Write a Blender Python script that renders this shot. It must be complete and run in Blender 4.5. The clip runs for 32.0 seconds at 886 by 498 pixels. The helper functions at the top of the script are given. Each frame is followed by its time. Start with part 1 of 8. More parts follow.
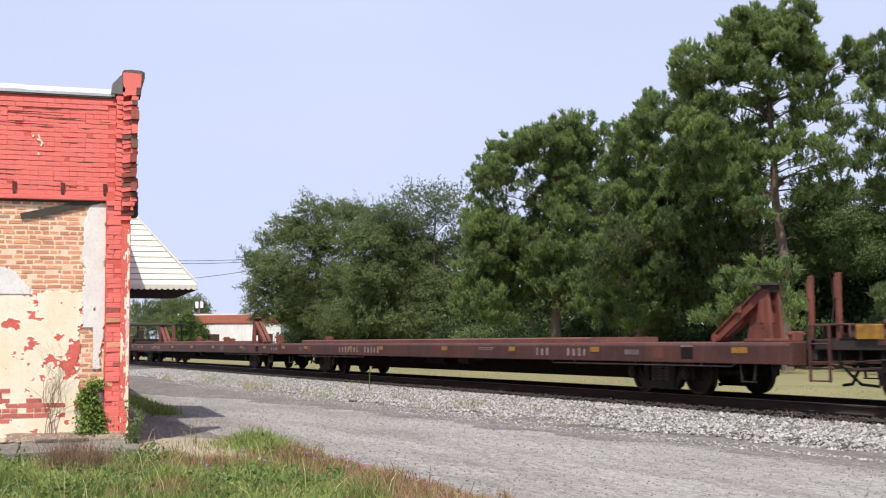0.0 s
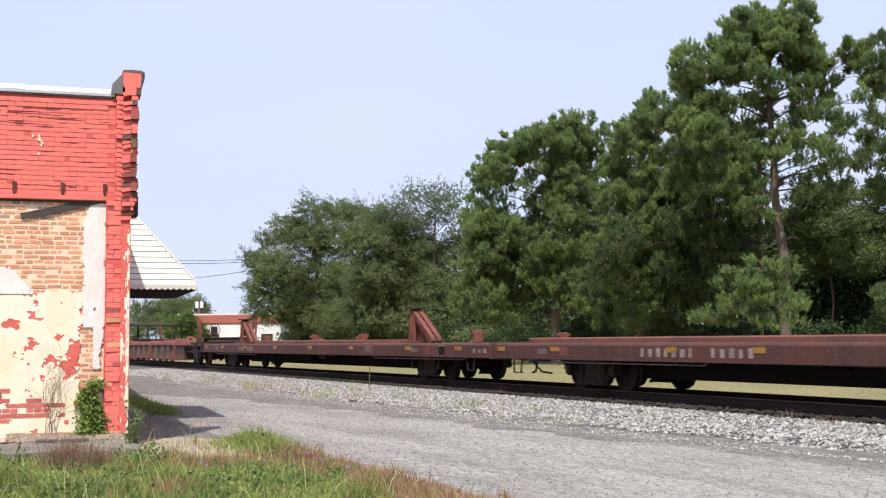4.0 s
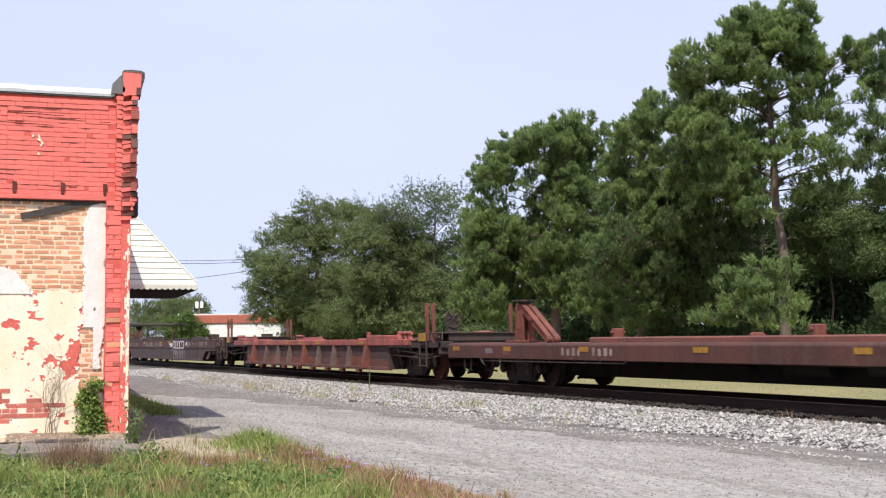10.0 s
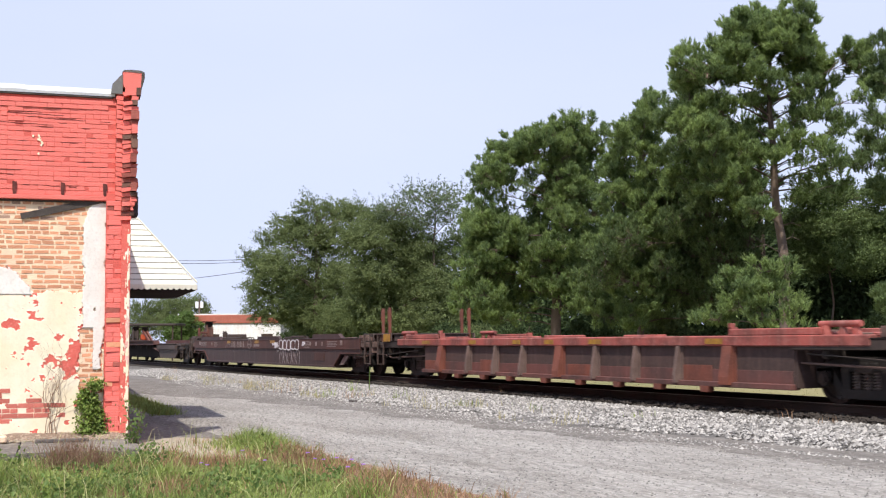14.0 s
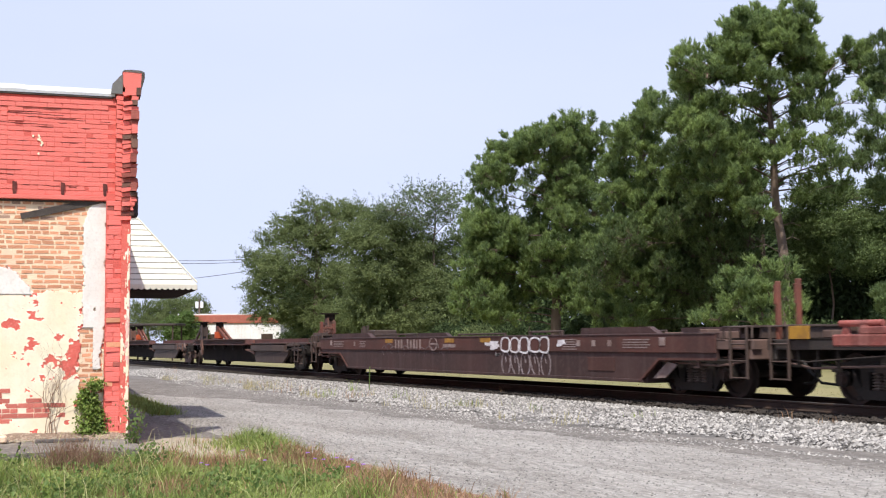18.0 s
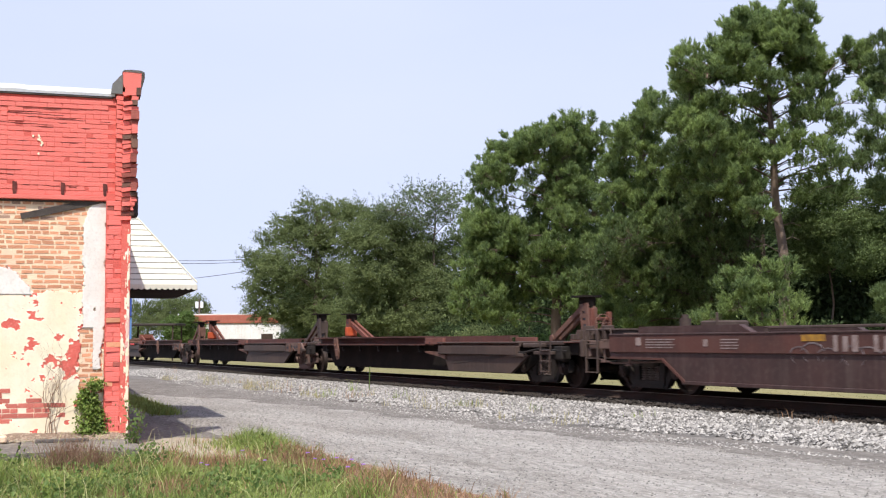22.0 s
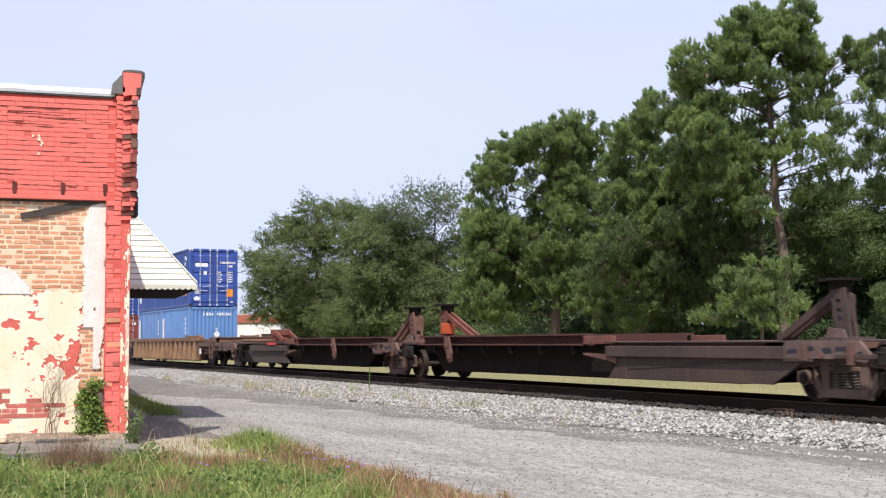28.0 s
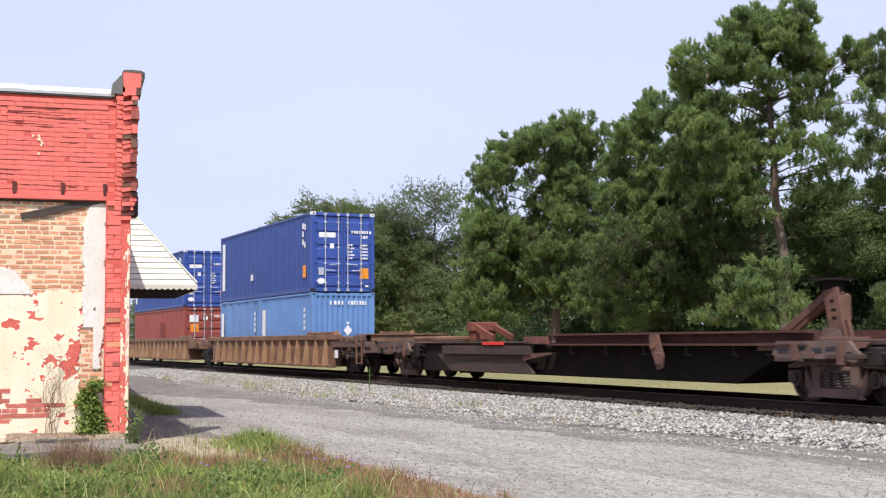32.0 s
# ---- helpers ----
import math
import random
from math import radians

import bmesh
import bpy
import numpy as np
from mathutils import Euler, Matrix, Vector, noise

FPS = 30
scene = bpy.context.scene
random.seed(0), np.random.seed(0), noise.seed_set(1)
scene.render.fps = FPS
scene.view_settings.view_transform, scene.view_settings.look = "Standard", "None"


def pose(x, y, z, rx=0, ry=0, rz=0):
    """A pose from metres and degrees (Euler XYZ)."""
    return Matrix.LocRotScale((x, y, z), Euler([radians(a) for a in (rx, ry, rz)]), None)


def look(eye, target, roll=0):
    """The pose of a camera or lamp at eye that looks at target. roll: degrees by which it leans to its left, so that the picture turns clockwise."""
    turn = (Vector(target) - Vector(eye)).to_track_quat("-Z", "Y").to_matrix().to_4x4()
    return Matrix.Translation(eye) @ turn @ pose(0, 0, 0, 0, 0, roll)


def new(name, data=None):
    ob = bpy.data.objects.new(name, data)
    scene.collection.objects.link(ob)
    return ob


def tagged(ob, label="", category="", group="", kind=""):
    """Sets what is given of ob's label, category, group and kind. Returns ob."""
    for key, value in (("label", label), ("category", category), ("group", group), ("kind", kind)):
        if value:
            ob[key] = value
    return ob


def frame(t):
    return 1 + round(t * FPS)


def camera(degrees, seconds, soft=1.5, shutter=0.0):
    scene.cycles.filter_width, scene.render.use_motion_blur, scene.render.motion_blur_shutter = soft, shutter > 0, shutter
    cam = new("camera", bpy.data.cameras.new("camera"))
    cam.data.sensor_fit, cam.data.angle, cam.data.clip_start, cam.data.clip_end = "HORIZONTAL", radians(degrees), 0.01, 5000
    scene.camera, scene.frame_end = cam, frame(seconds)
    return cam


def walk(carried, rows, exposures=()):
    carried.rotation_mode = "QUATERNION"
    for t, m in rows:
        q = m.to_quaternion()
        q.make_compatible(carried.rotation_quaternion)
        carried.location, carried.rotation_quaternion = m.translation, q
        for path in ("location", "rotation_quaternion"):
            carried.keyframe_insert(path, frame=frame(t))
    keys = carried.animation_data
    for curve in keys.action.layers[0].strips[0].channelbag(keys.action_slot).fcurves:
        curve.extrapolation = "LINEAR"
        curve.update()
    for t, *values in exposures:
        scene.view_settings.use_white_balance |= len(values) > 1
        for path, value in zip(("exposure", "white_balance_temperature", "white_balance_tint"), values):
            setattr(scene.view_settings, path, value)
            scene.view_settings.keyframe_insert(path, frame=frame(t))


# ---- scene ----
import itertools

# The camera stands on a tripod beside the track and does not move.
cam = camera(41.18, 32.0, 1.2, 0.45)
RAIL = 0.39         # height of the rail tops over the road
DECK = 0.11         # the car bodies ride this far above their trucks' own datum
YC = 15.438         # centre line of the track, which runs along x
EYE = (0.0, 0.0, 1.512)
HEADING = radians(25.935)
cam_pose = look(EYE, (-10 * math.cos(HEADING), 10 * math.sin(HEADING), EYE[2] + 0.7723), -0.463)
walk(cam, [(0.0, cam_pose), (32.0, cam_pose)], [(0.0, 0.30), (2.0, 0.34), (5.0, 0.42), (28.0, 0.44), (32.0, 0.40)])

# ---- light: a high sun behind the camera's left shoulder, thin bright haze ----
SUN_WAY = Vector((-2.85, 1.95, -5.3)).normalized()
world = bpy.data.worlds.new("world")
scene.world = world
world.use_nodes = True
wn, wl = world.node_tree.nodes, world.node_tree.links
sky = wn.new("ShaderNodeTexSky")
sky.sky_type, sky.sun_disc = "NISHITA", False
sky.sun_elevation = math.asin(-SUN_WAY.z)
sky.sun_rotation = math.atan2(-SUN_WAY.x, -SUN_WAY.y)
sky.air_density, sky.dust_density, sky.ozone_density = 1.0, 1.0, 3.0
tc = wn.new("ShaderNodeTexCoord")
wmap = wn.new("ShaderNodeMapping")
wmap.inputs["Scale"].default_value = (1.0, 1.0, 3.2)
cloud = wn.new("ShaderNodeTexNoise")
cloud.inputs["Scale"].default_value, cloud.inputs["Detail"].default_value, cloud.inputs["Roughness"].default_value = 2.2, 6.0, 0.5
cramp = wn.new("ShaderNodeMapRange")
cramp.inputs[1].default_value, cramp.inputs[2].default_value = 0.3, 0.75
cramp.inputs[3].default_value, cramp.inputs[4].default_value = 0.86, 0.99
haze = wn.new("ShaderNodeMix")
haze.data_type = "RGBA"
haze.inputs[7].default_value = (5.2, 5.68, 7.7, 1.0)
wl.new(tc.outputs["Generated"], wmap.inputs["Vector"])
wl.new(wmap.outputs[0], cloud.inputs["Vector"])
wl.new(cloud.outputs["Fac"], cramp.inputs[0])
wl.new(cramp.outputs[0], haze.inputs[0])
wl.new(sky.outputs[0], haze.inputs[6])
wl.new(haze.outputs[2], wn["Background"].inputs[0])
wn["Background"].inputs[1].default_value = 0.109

sun = new("sun", bpy.data.lights.new("sun", "SUN"))
sun.data.energy, sun.data.angle, sun.data.color = 4.05, radians(0.6), (1.0, 0.94, 0.85)
sun.matrix_world = look((0, 0, 30), tuple(Vector((0, 0, 30)) + SUN_WAY))

# ---- materials ----
def surface(name, c1, c2, c3=None, big=1.5, fine=40.0, rough=0.8, bump=0.25, bump_scale=None, metal=0.0,
            vary=0.0, island=0.0, streak=0.0, cut=(0.4, 0.62), fine_mix=0.35, stretch=(1, 1, 1), leafy=0.0, spec=0.3, speck=0.0):
    """A procedural surface: c1 and c2 in large patches, c3 in fine flecks and (streak) in runs down the surface."""
    m = bpy.data.materials.new(name)
    m.use_nodes = True
    n, l = m.node_tree.nodes, m.node_tree.links
    b = n["Principled BSDF"]
    c3 = c3 or tuple(0.6 * v for v in c1)
    co = n.new("ShaderNodeTexCoord")
    mp = n.new("ShaderNodeMapping")
    mp.inputs["Scale"].default_value = stretch
    l.new(co.outputs["Object"], mp.inputs["Vector"])

    def tex(scale, detail, src):
        t = n.new("ShaderNodeTexNoise")
        t.inputs["Scale"].default_value, t.inputs["Detail"].default_value = scale, detail
        l.new(src, t.inputs["Vector"])
        return t.outputs["Fac"]

    def ramp(src, a, z, top=1.0):
        r = n.new("ShaderNodeMapRange")
        r.inputs[1].default_value, r.inputs[2].default_value, r.inputs[4].default_value = a, z, top
        l.new(src, r.inputs[0])
        return r.outputs[0]

    def mix(fac, a, z, how="MIX"):
        x = n.new("ShaderNodeMix")
        x.data_type, x.blend_type = "RGBA", how
        for s, v in ((0, fac), (6, a), (7, z)):
            if hasattr(v, "links"):
                l.new(v, x.inputs[s])
            else:
                x.inputs[s].default_value = v if s == 0 else (*v, 1.0)
        return x.outputs[2]

    col = mix(ramp(tex(big, 5.0, mp.outputs[0]), *cut), c1, c2)
    col = mix(ramp(tex(fine, 4.0, mp.outputs[0]), 0.5, 0.72, fine_mix), col, c3)
    if streak:
        ms = n.new("ShaderNodeMapping")
        ms.inputs["Scale"].default_value = (7, 7, 0.5)
        l.new(co.outputs["Object"], ms.inputs["Vector"])
        col = mix(ramp(tex(1.0, 4.0, ms.outputs[0]), 0.5, 0.75, streak), col, c3)
    if speck:
        # coarse grains, lighter and darker
        g = n.new("ShaderNodeMapRange")
        for k, v in ((1, 0.34), (2, 0.66), (3, 0.74), (4, 1.26)):
            g.inputs[k].default_value = v
        l.new(tex(speck, 2.0, mp.outputs[0]), g.inputs[0])
        gc = n.new("ShaderNodeCombineColor")
        for k in range(3):
            l.new(g.outputs[0], gc.inputs[k])
        col = mix(1.0, col, gc.outputs[0], "MULTIPLY")
    for amount, kind, sock in ((vary, "ShaderNodeObjectInfo", "Random"), (island, "ShaderNodeNewGeometry", "Random Per Island")):
        if amount:
            rnd = n.new(kind).outputs[sock]
            mr = n.new("ShaderNodeMapRange")
            mr.inputs[3].default_value, mr.inputs[4].default_value = 1 - amount, 1 + amount
            l.new(rnd, mr.inputs[0])
            cc = n.new("ShaderNodeCombineColor")
            for k in range(3):
                l.new(mr.outputs[0], cc.inputs[k])
            col = mix(1.0, col, cc.outputs[0], "MULTIPLY")
    l.new(col, b.inputs["Base Color"])
    b.inputs["Roughness"].default_value, b.inputs["Metallic"].default_value = rough, metal
    b.inputs["Specular IOR Level"].default_value = spec
    if bump:
        bp = n.new("ShaderNodeBump")
        bp.inputs["Strength"].default_value, bp.inputs["Distance"].default_value = bump, 0.02
        l.new(tex(bump_scale or fine * 1.5, 3.0, mp.outputs[0]), bp.inputs["Height"])
        l.new(bp.outputs[0], b.inputs["Normal"])
    if leafy:
        tr = n.new("ShaderNodeBsdfTranslucent")
        l.new(col, tr.inputs["Color"])
        ms = n.new("ShaderNodeMixShader")
        ms.inputs[0].default_value = leafy
        l.new(b.outputs[0], ms.inputs[1])
        l.new(tr.outputs[0], ms.inputs[2])
        l.new(ms.outputs[0], n["Material Output"].inputs["Surface"])
    return m


BROWN = surface("weathered_brown_paint", (0.09, 0.036, 0.028), (0.06, 0.028, 0.023), (0.115, 0.062, 0.05), 0.9, 14, 0.65, 0.15, streak=0.45)
BROWN_TOP = surface("faded_brown_deck", (0.17, 0.066, 0.05), (0.12, 0.052, 0.042), (0.22, 0.12, 0.095), 1.3, 18, 0.75, 0.2)
MAROON = surface("dark_maroon_paint", (0.058, 0.03, 0.027), (0.043, 0.025, 0.023), (0.1, 0.07, 0.062), 0.7, 10, 0.6, 0.12, streak=0.5)
SPINE = surface("dusty_dark_brown_paint", (0.07, 0.047, 0.038), (0.05, 0.035, 0.030), (0.105, 0.078, 0.064), 0.8, 14, 0.65, 0.12, streak=0.4)
RUSTRED = surface("rusty_red_steel", (0.18, 0.058, 0.038), (0.12, 0.044, 0.032), (0.22, 0.10, 0.072), 2.0, 22, 0.7, 0.2, streak=0.3)
CORAL = surface("faded_red_car_paint", (0.36, 0.088, 0.07), (0.17, 0.055, 0.045), (0.43, 0.2, 0.165), 1.6, 14, 0.6, 0.1, streak=0.4)
REDDUST = surface("dusty_red_plate", (0.135, 0.054, 0.046), (0.078, 0.042, 0.037), (0.18, 0.088, 0.075), 1.3, 12, 0.75, 0.15, streak=0.4)
DUSTY = surface("dusty_maroon_panel", (0.072, 0.043, 0.038), (0.052, 0.034, 0.03), (0.115, 0.072, 0.062), 1.0, 12, 0.75, 0.15, streak=0.5)
TAN = surface("weathered_tan_paint", (0.225, 0.125, 0.07), (0.15, 0.08, 0.048), (0.11, 0.06, 0.04), 1.4, 16, 0.7, 0.15, streak=0.5)
# Lighter than TAN: sunlit fins against shaded panels, put into the two colours.
TAN_RIB = surface("sunlit_tan_rib_paint", (0.34, 0.215, 0.125), (0.25, 0.145, 0.085), (0.15, 0.085, 0.055), 1.4, 16, 0.7, 0.15, streak=0.4)
TAN_RUST = surface("rusty_tan_steel", (0.19, 0.105, 0.068), (0.13, 0.066, 0.046), (0.25, 0.165, 0.115), 2.2, 20, 0.75, 0.2)
GRIME = surface("grimy_black_steel", (0.030, 0.025, 0.022), (0.05, 0.036, 0.03), (0.085, 0.06, 0.048), 3.0, 30, 0.7, 0.2)
# Near black: shade under the cars is put into this colour, besides grime.
BELLY = surface("black_grime_and_shade", (0.014, 0.012, 0.011), (0.02, 0.016, 0.014), (0.035, 0.028, 0.024), 2.0, 20, 0.95, 0.1, spec=0.1)
BRACKET = surface("dull_rusty_bracket", (0.15, 0.075, 0.055), (0.105, 0.056, 0.043), (0.2, 0.13, 0.1), 3.0, 24, 0.75, 0.2)
TRUCK = surface("dusty_truck_steel", (0.020, 0.016, 0.014), (0.015, 0.013, 0.012), (0.045, 0.034, 0.029), 3.0, 26, 0.75, 0.25)
WHEEL = surface("brown_wheel_steel", (0.034, 0.026, 0.023), (0.055, 0.036, 0.03), (0.03, 0.025, 0.022), 5.0, 30, 0.6, 0.15, metal=0.3)
WHEEL_RED = surface("rusty_orange_wheel", (0.135, 0.046, 0.03), (0.085, 0.038, 0.028), (0.07, 0.036, 0.028), 4.0, 26, 0.75, 0.15)
EARTH = surface("dust_brown_steel", (0.135, 0.083, 0.068), (0.095, 0.062, 0.052), (0.18, 0.125, 0.10), 2.2, 22, 0.8, 0.2, streak=0.35)
DUSTED = surface("dust_caked_truck_steel", (0.15, 0.10, 0.085), (0.105, 0.07, 0.06), (0.20, 0.15, 0.125), 3.0, 24, 0.85, 0.25)
SPRING = surface("worn_spring_steel", (0.115, 0.088, 0.076), (0.075, 0.058, 0.05), (0.19, 0.155, 0.135), 5.0, 30, 0.6, 0.15)
TREAD = surface("bright_worn_steel", (0.42, 0.40, 0.38), (0.32, 0.30, 0.29), (0.22, 0.2, 0.19), 6.0, 60, 0.35, 0.05, metal=0.8)
SIDEWEB = surface("rusty_rail_steel", (0.05, 0.032, 0.025), (0.036, 0.026, 0.021), (0.075, 0.05, 0.036), 2.0, 30, 0.8, 0.2)
YELLOW = surface("dirty_yellow_reflector", (0.36, 0.19, 0.025), (0.24, 0.125, 0.028), (0.15, 0.085, 0.04), 8.0, 40, 0.5, 0.05)
STENCIL = surface("faded_white_stencil", (0.28, 0.225, 0.21), (0.2, 0.145, 0.13), (0.12, 0.075, 0.066), 6.0, 50, 0.7, 0.05)
CHALK = surface("white_spray_paint", (0.74, 0.73, 0.75), (0.58, 0.56, 0.58), (0.40, 0.36, 0.36), 5.0, 40, 0.6, 0.05)
THINCHALK = surface("thin_spray_paint", (0.33, 0.29, 0.30), (0.23, 0.19, 0.19), (0.13, 0.10, 0.10), 6.0, 40, 0.7, 0.05)
DIMCHALK = surface("faded_spray_paint", (0.17, 0.14, 0.14), (0.12, 0.09, 0.09), (0.09, 0.06, 0.06), 5.0, 40, 0.7, 0.05)
RUBBER = surface("black_rubber", (0.02, 0.02, 0.02), (0.03, 0.03, 0.03), (0.06, 0.055, 0.05), 4.0, 30, 0.6, 0.1)
NAVY = surface("navy_blue_container_paint", (0.036, 0.072, 0.25), (0.032, 0.063, 0.215), (0.07, 0.1, 0.24), 0.7, 12, 0.45, 0.04, streak=0.15)
# The same blue, brightened for the ends that face the sun.
NAVY_SUNLIT = surface("sunlit_blue_door_paint", (0.04, 0.085, 0.34), (0.035, 0.075, 0.29), (0.1, 0.13, 0.32), 0.9, 14, 0.42, 0.04, streak=0.15)
AZURE = surface("light_blue_container_paint", (0.13, 0.26, 0.53), (0.11, 0.22, 0.46), (0.19, 0.28, 0.44), 0.8, 12, 0.5, 0.04, streak=0.2)
BRICKRED = surface("dull_red_container_paint", (0.28, 0.066, 0.05), (0.23, 0.056, 0.044), (0.28, 0.12, 0.1), 0.8, 12, 0.55, 0.04, streak=0.25)
GALV = surface("pale_lock_bar_metal", (0.55, 0.58, 0.65), (0.45, 0.48, 0.56), (0.32, 0.32, 0.36), 6.0, 40, 0.45, 0.05, metal=0.3)
LABEL = surface("white_label", (0.80, 0.80, 0.80), (0.74, 0.74, 0.75), (0.6, 0.6, 0.62), 6.0, 40, 0.6, 0.02)
ORANGE = surface("orange_placard", (0.80, 0.30, 0.03), (0.72, 0.26, 0.03), (0.55, 0.2, 0.05), 6.0, 40, 0.5, 0.02)
# Door gasket rubber; also the dark painted for shade in slots, holes and gaps.
GASKET_SHADE = surface("dark_gasket_and_gap_shade", (0.02, 0.022, 0.03), (0.03, 0.03, 0.04), (0.05, 0.05, 0.055), 6.0, 40, 0.7, 0.05)
REDTAG = surface("bright_red_tag", (0.75, 0.05, 0.035), (0.65, 0.05, 0.04), (0.45, 0.08, 0.07), 6.0, 40, 0.5, 0.02)
ORANGEPAINT = surface("orange_hitch_paint", (0.45, 0.085, 0.03), (0.33, 0.07, 0.032), (0.2, 0.065, 0.045), 4.0, 24, 0.6, 0.1)

# ---- mesh tools ----
CORNERS = [(sx, sy, sz) for sx in (0, 1) for sy in (0, 1) for sz in (0, 1)]


def chamfer_faces():
    """Faces of a box with cut edges: corner i has the vertices 3i, 3i+1, 3i+2, each flush with one axis."""
    out = []
    at = {c: i for i, c in enumerate(CORNERS)}
    for a in range(3):
        p, q = [k for k in range(3) if k != a]
        for s in (0, 1):
            ring = []
            for u, v in ((0, 0), (1, 0), (1, 1), (0, 1)):
                c = [0, 0, 0]
                c[a], c[p], c[q] = s, u, v
                ring.append(at[tuple(c)] * 3 + a)
            out.append(tuple(ring))
        for u in (0, 1):
            for v in (0, 1):
                c0, c1 = [0, 0, 0], [0, 0, 0]
                c0[a], c1[a] = 0, 1
                c0[p] = c1[p] = u
                c0[q] = c1[q] = v
                i, j = at[tuple(c0)] * 3, at[tuple(c1)] * 3
                out.append((i + p, j + p, j + q, i + q))
    return out + [(3 * i, 3 * i + 1, 3 * i + 2) for i in range(8)]


CHAMFER = chamfer_faces()


class Build:
    """Collects simple solids into one mesh."""

    def __init__(self):
        self.v, self.f, self.s = [], [], []

    def add(self, verts, faces, smooth=False):
        k = len(self.v)
        self.v += [tuple(p) for p in verts]
        self.f += [tuple(i + k for i in q) for q in faces]
        self.s += [smooth] * len(faces)
        return self

    def box(self, x0, x1, y0, y1, z0, z1, b=0.012):
        lo, hi = (min(x0, x1), min(y0, y1), min(z0, z1)), (max(x0, x1), max(y0, y1), max(z0, z1))
        b = min(b, *(0.3 * (h - w) for w, h in zip(lo, hi)))
        vs = []
        for c in CORNERS:
            for a in range(3):
                vs.append([(hi[k] if c[k] else lo[k]) + (0 if k == a else (-b if c[k] else b)) for k in range(3)])
        return self.add(vs, CHAMFER)

    def prism(self, pts, axis, a0, a1):
        """A polygon drawn in the plane across the axis, drawn out from a0 to a1."""
        k = "xyz".index(axis)
        def put(p, a):
            q = list(p)
            q.insert(k, a)
            return q
        n = len(pts)
        vs = [put(p, a0) for p in pts] + [put(p, a1) for p in pts]
        fs = [tuple(range(n)), tuple(range(2 * n - 1, n - 1, -1))] + [(i, (i + 1) % n, n + (i + 1) % n, n + i) for i in range(n)]
        return self.add(vs, fs)

    def rod(self, p0, p1, r, n=10, r1=None, smooth=True):
        p0, p1 = Vector(p0), Vector(p1)
        d = (p1 - p0).normalized()
        u = d.orthogonal().normalized()
        w = d.cross(u)
        r1 = r if r1 is None else r1
        ring = [math.cos(2 * math.pi * i / n) * u + math.sin(2 * math.pi * i / n) * w for i in range(n)]
        return self.tube([p0, p1], [r, r1], n) if smooth else self.add([p0 + r * q for q in ring] + [p1 + r1 * q for q in ring], [(i, (i + 1) % n, n + (i + 1) % n, n + i) for i in range(n)] + [tuple(range(n - 1, -1, -1)), tuple(range(n, 2 * n))])

    def tube(self, pts, radii, n=7):
        """One smooth round tube through the points, with flat ends."""
        pts = [Vector(p) for p in pts]
        m = len(pts)
        u = None
        rings = []
        for i in range(m):
            d = (pts[min(i + 1, m - 1)] - pts[max(i - 1, 0)]).normalized()
            u = d.orthogonal().normalized() if u is None else (u - d * u.dot(d)).normalized()
            w = d.cross(u)
            rings.append([tuple(pts[i] + radii[i] * (math.cos(2 * math.pi * k / n) * u + math.sin(2 * math.pi * k / n) * w)) for k in range(n)])
        k0 = len(self.v)
        for ring in rings:
            self.v += ring
        for i in range(m - 1):
            a = k0 + i * n
            self.f += [(a + k, a + (k + 1) % n, a + n + (k + 1) % n, a + n + k) for k in range(n)]
        self.s += [True] * (n * (m - 1))
        k1 = len(self.v)
        self.v += rings[0] + rings[-1]
        self.f += [tuple(range(k1 + n - 1, k1 - 1, -1)), tuple(range(k1 + n, k1 + 2 * n))]
        self.s += [False] * 2
        return self

    def path(self, pts, r, n=7, r1=None):
        r1 = r if r1 is None else r1
        m = len(pts) - 1
        return self.tube(pts, [r + (r1 - r) * i / m for i in range(m + 1)], n)

    def beam(self, p0, p1, w, h, side=(0, 1, 0)):
        """A square bar from p0 to p1, w wide along side and h deep."""
        p0, p1 = Vector(p0), Vector(p1)
        d = (p1 - p0).normalized()
        s = Vector(side).normalized()
        t = d.cross(s).normalized()
        vs = [p + a * s * w / 2 + b * t * h / 2 for p in (p0, p1) for a, b in ((-1, -1), (1, -1), (1, 1), (-1, 1))]
        return self.add(vs, [(0, 1, 2, 3), (7, 6, 5, 4), (0, 4, 5, 1), (1, 5, 6, 2), (2, 6, 7, 3), (3, 7, 4, 0)])

    def lathe(self, prof, n=24):
        """A profile of (radius, y) turned round the y axis."""
        m = len(prof)
        vs = [(r * math.cos(2 * math.pi * i / n), y, r * math.sin(2 * math.pi * i / n)) for i in range(n) for r, y in prof]
        fs = [(i * m + j, ((i + 1) % n) * m + j, ((i + 1) % n) * m + (j + 1) % m, i * m + (j + 1) % m) for i in range(n) for j in range(m)]
        return self.add(vs, fs)

    def mesh(self, name, material):
        me = bpy.data.meshes.new(name)
        me.from_pydata(self.v, [], self.f)
        me.polygons.foreach_set("use_smooth", self.s)
        if len(self.f) < 20000:
            bm = bmesh.new()
            bm.from_mesh(me)
            bmesh.ops.recalc_face_normals(bm, faces=bm.faces)
            bm.to_mesh(me)
            bm.free()
        me.materials.append(material)
        return me


def part(name, shape, material, parent, label="", at=None):
    """Links a Build (or a ready mesh) as one mesh object under a thing or a part."""
    ob = new(name, shape.mesh(name, material) if isinstance(shape, Build) else shape)
    ob.parent = parent
    if at is not None:
        ob.matrix_basis = at
    return tagged(ob, label) if label else ob


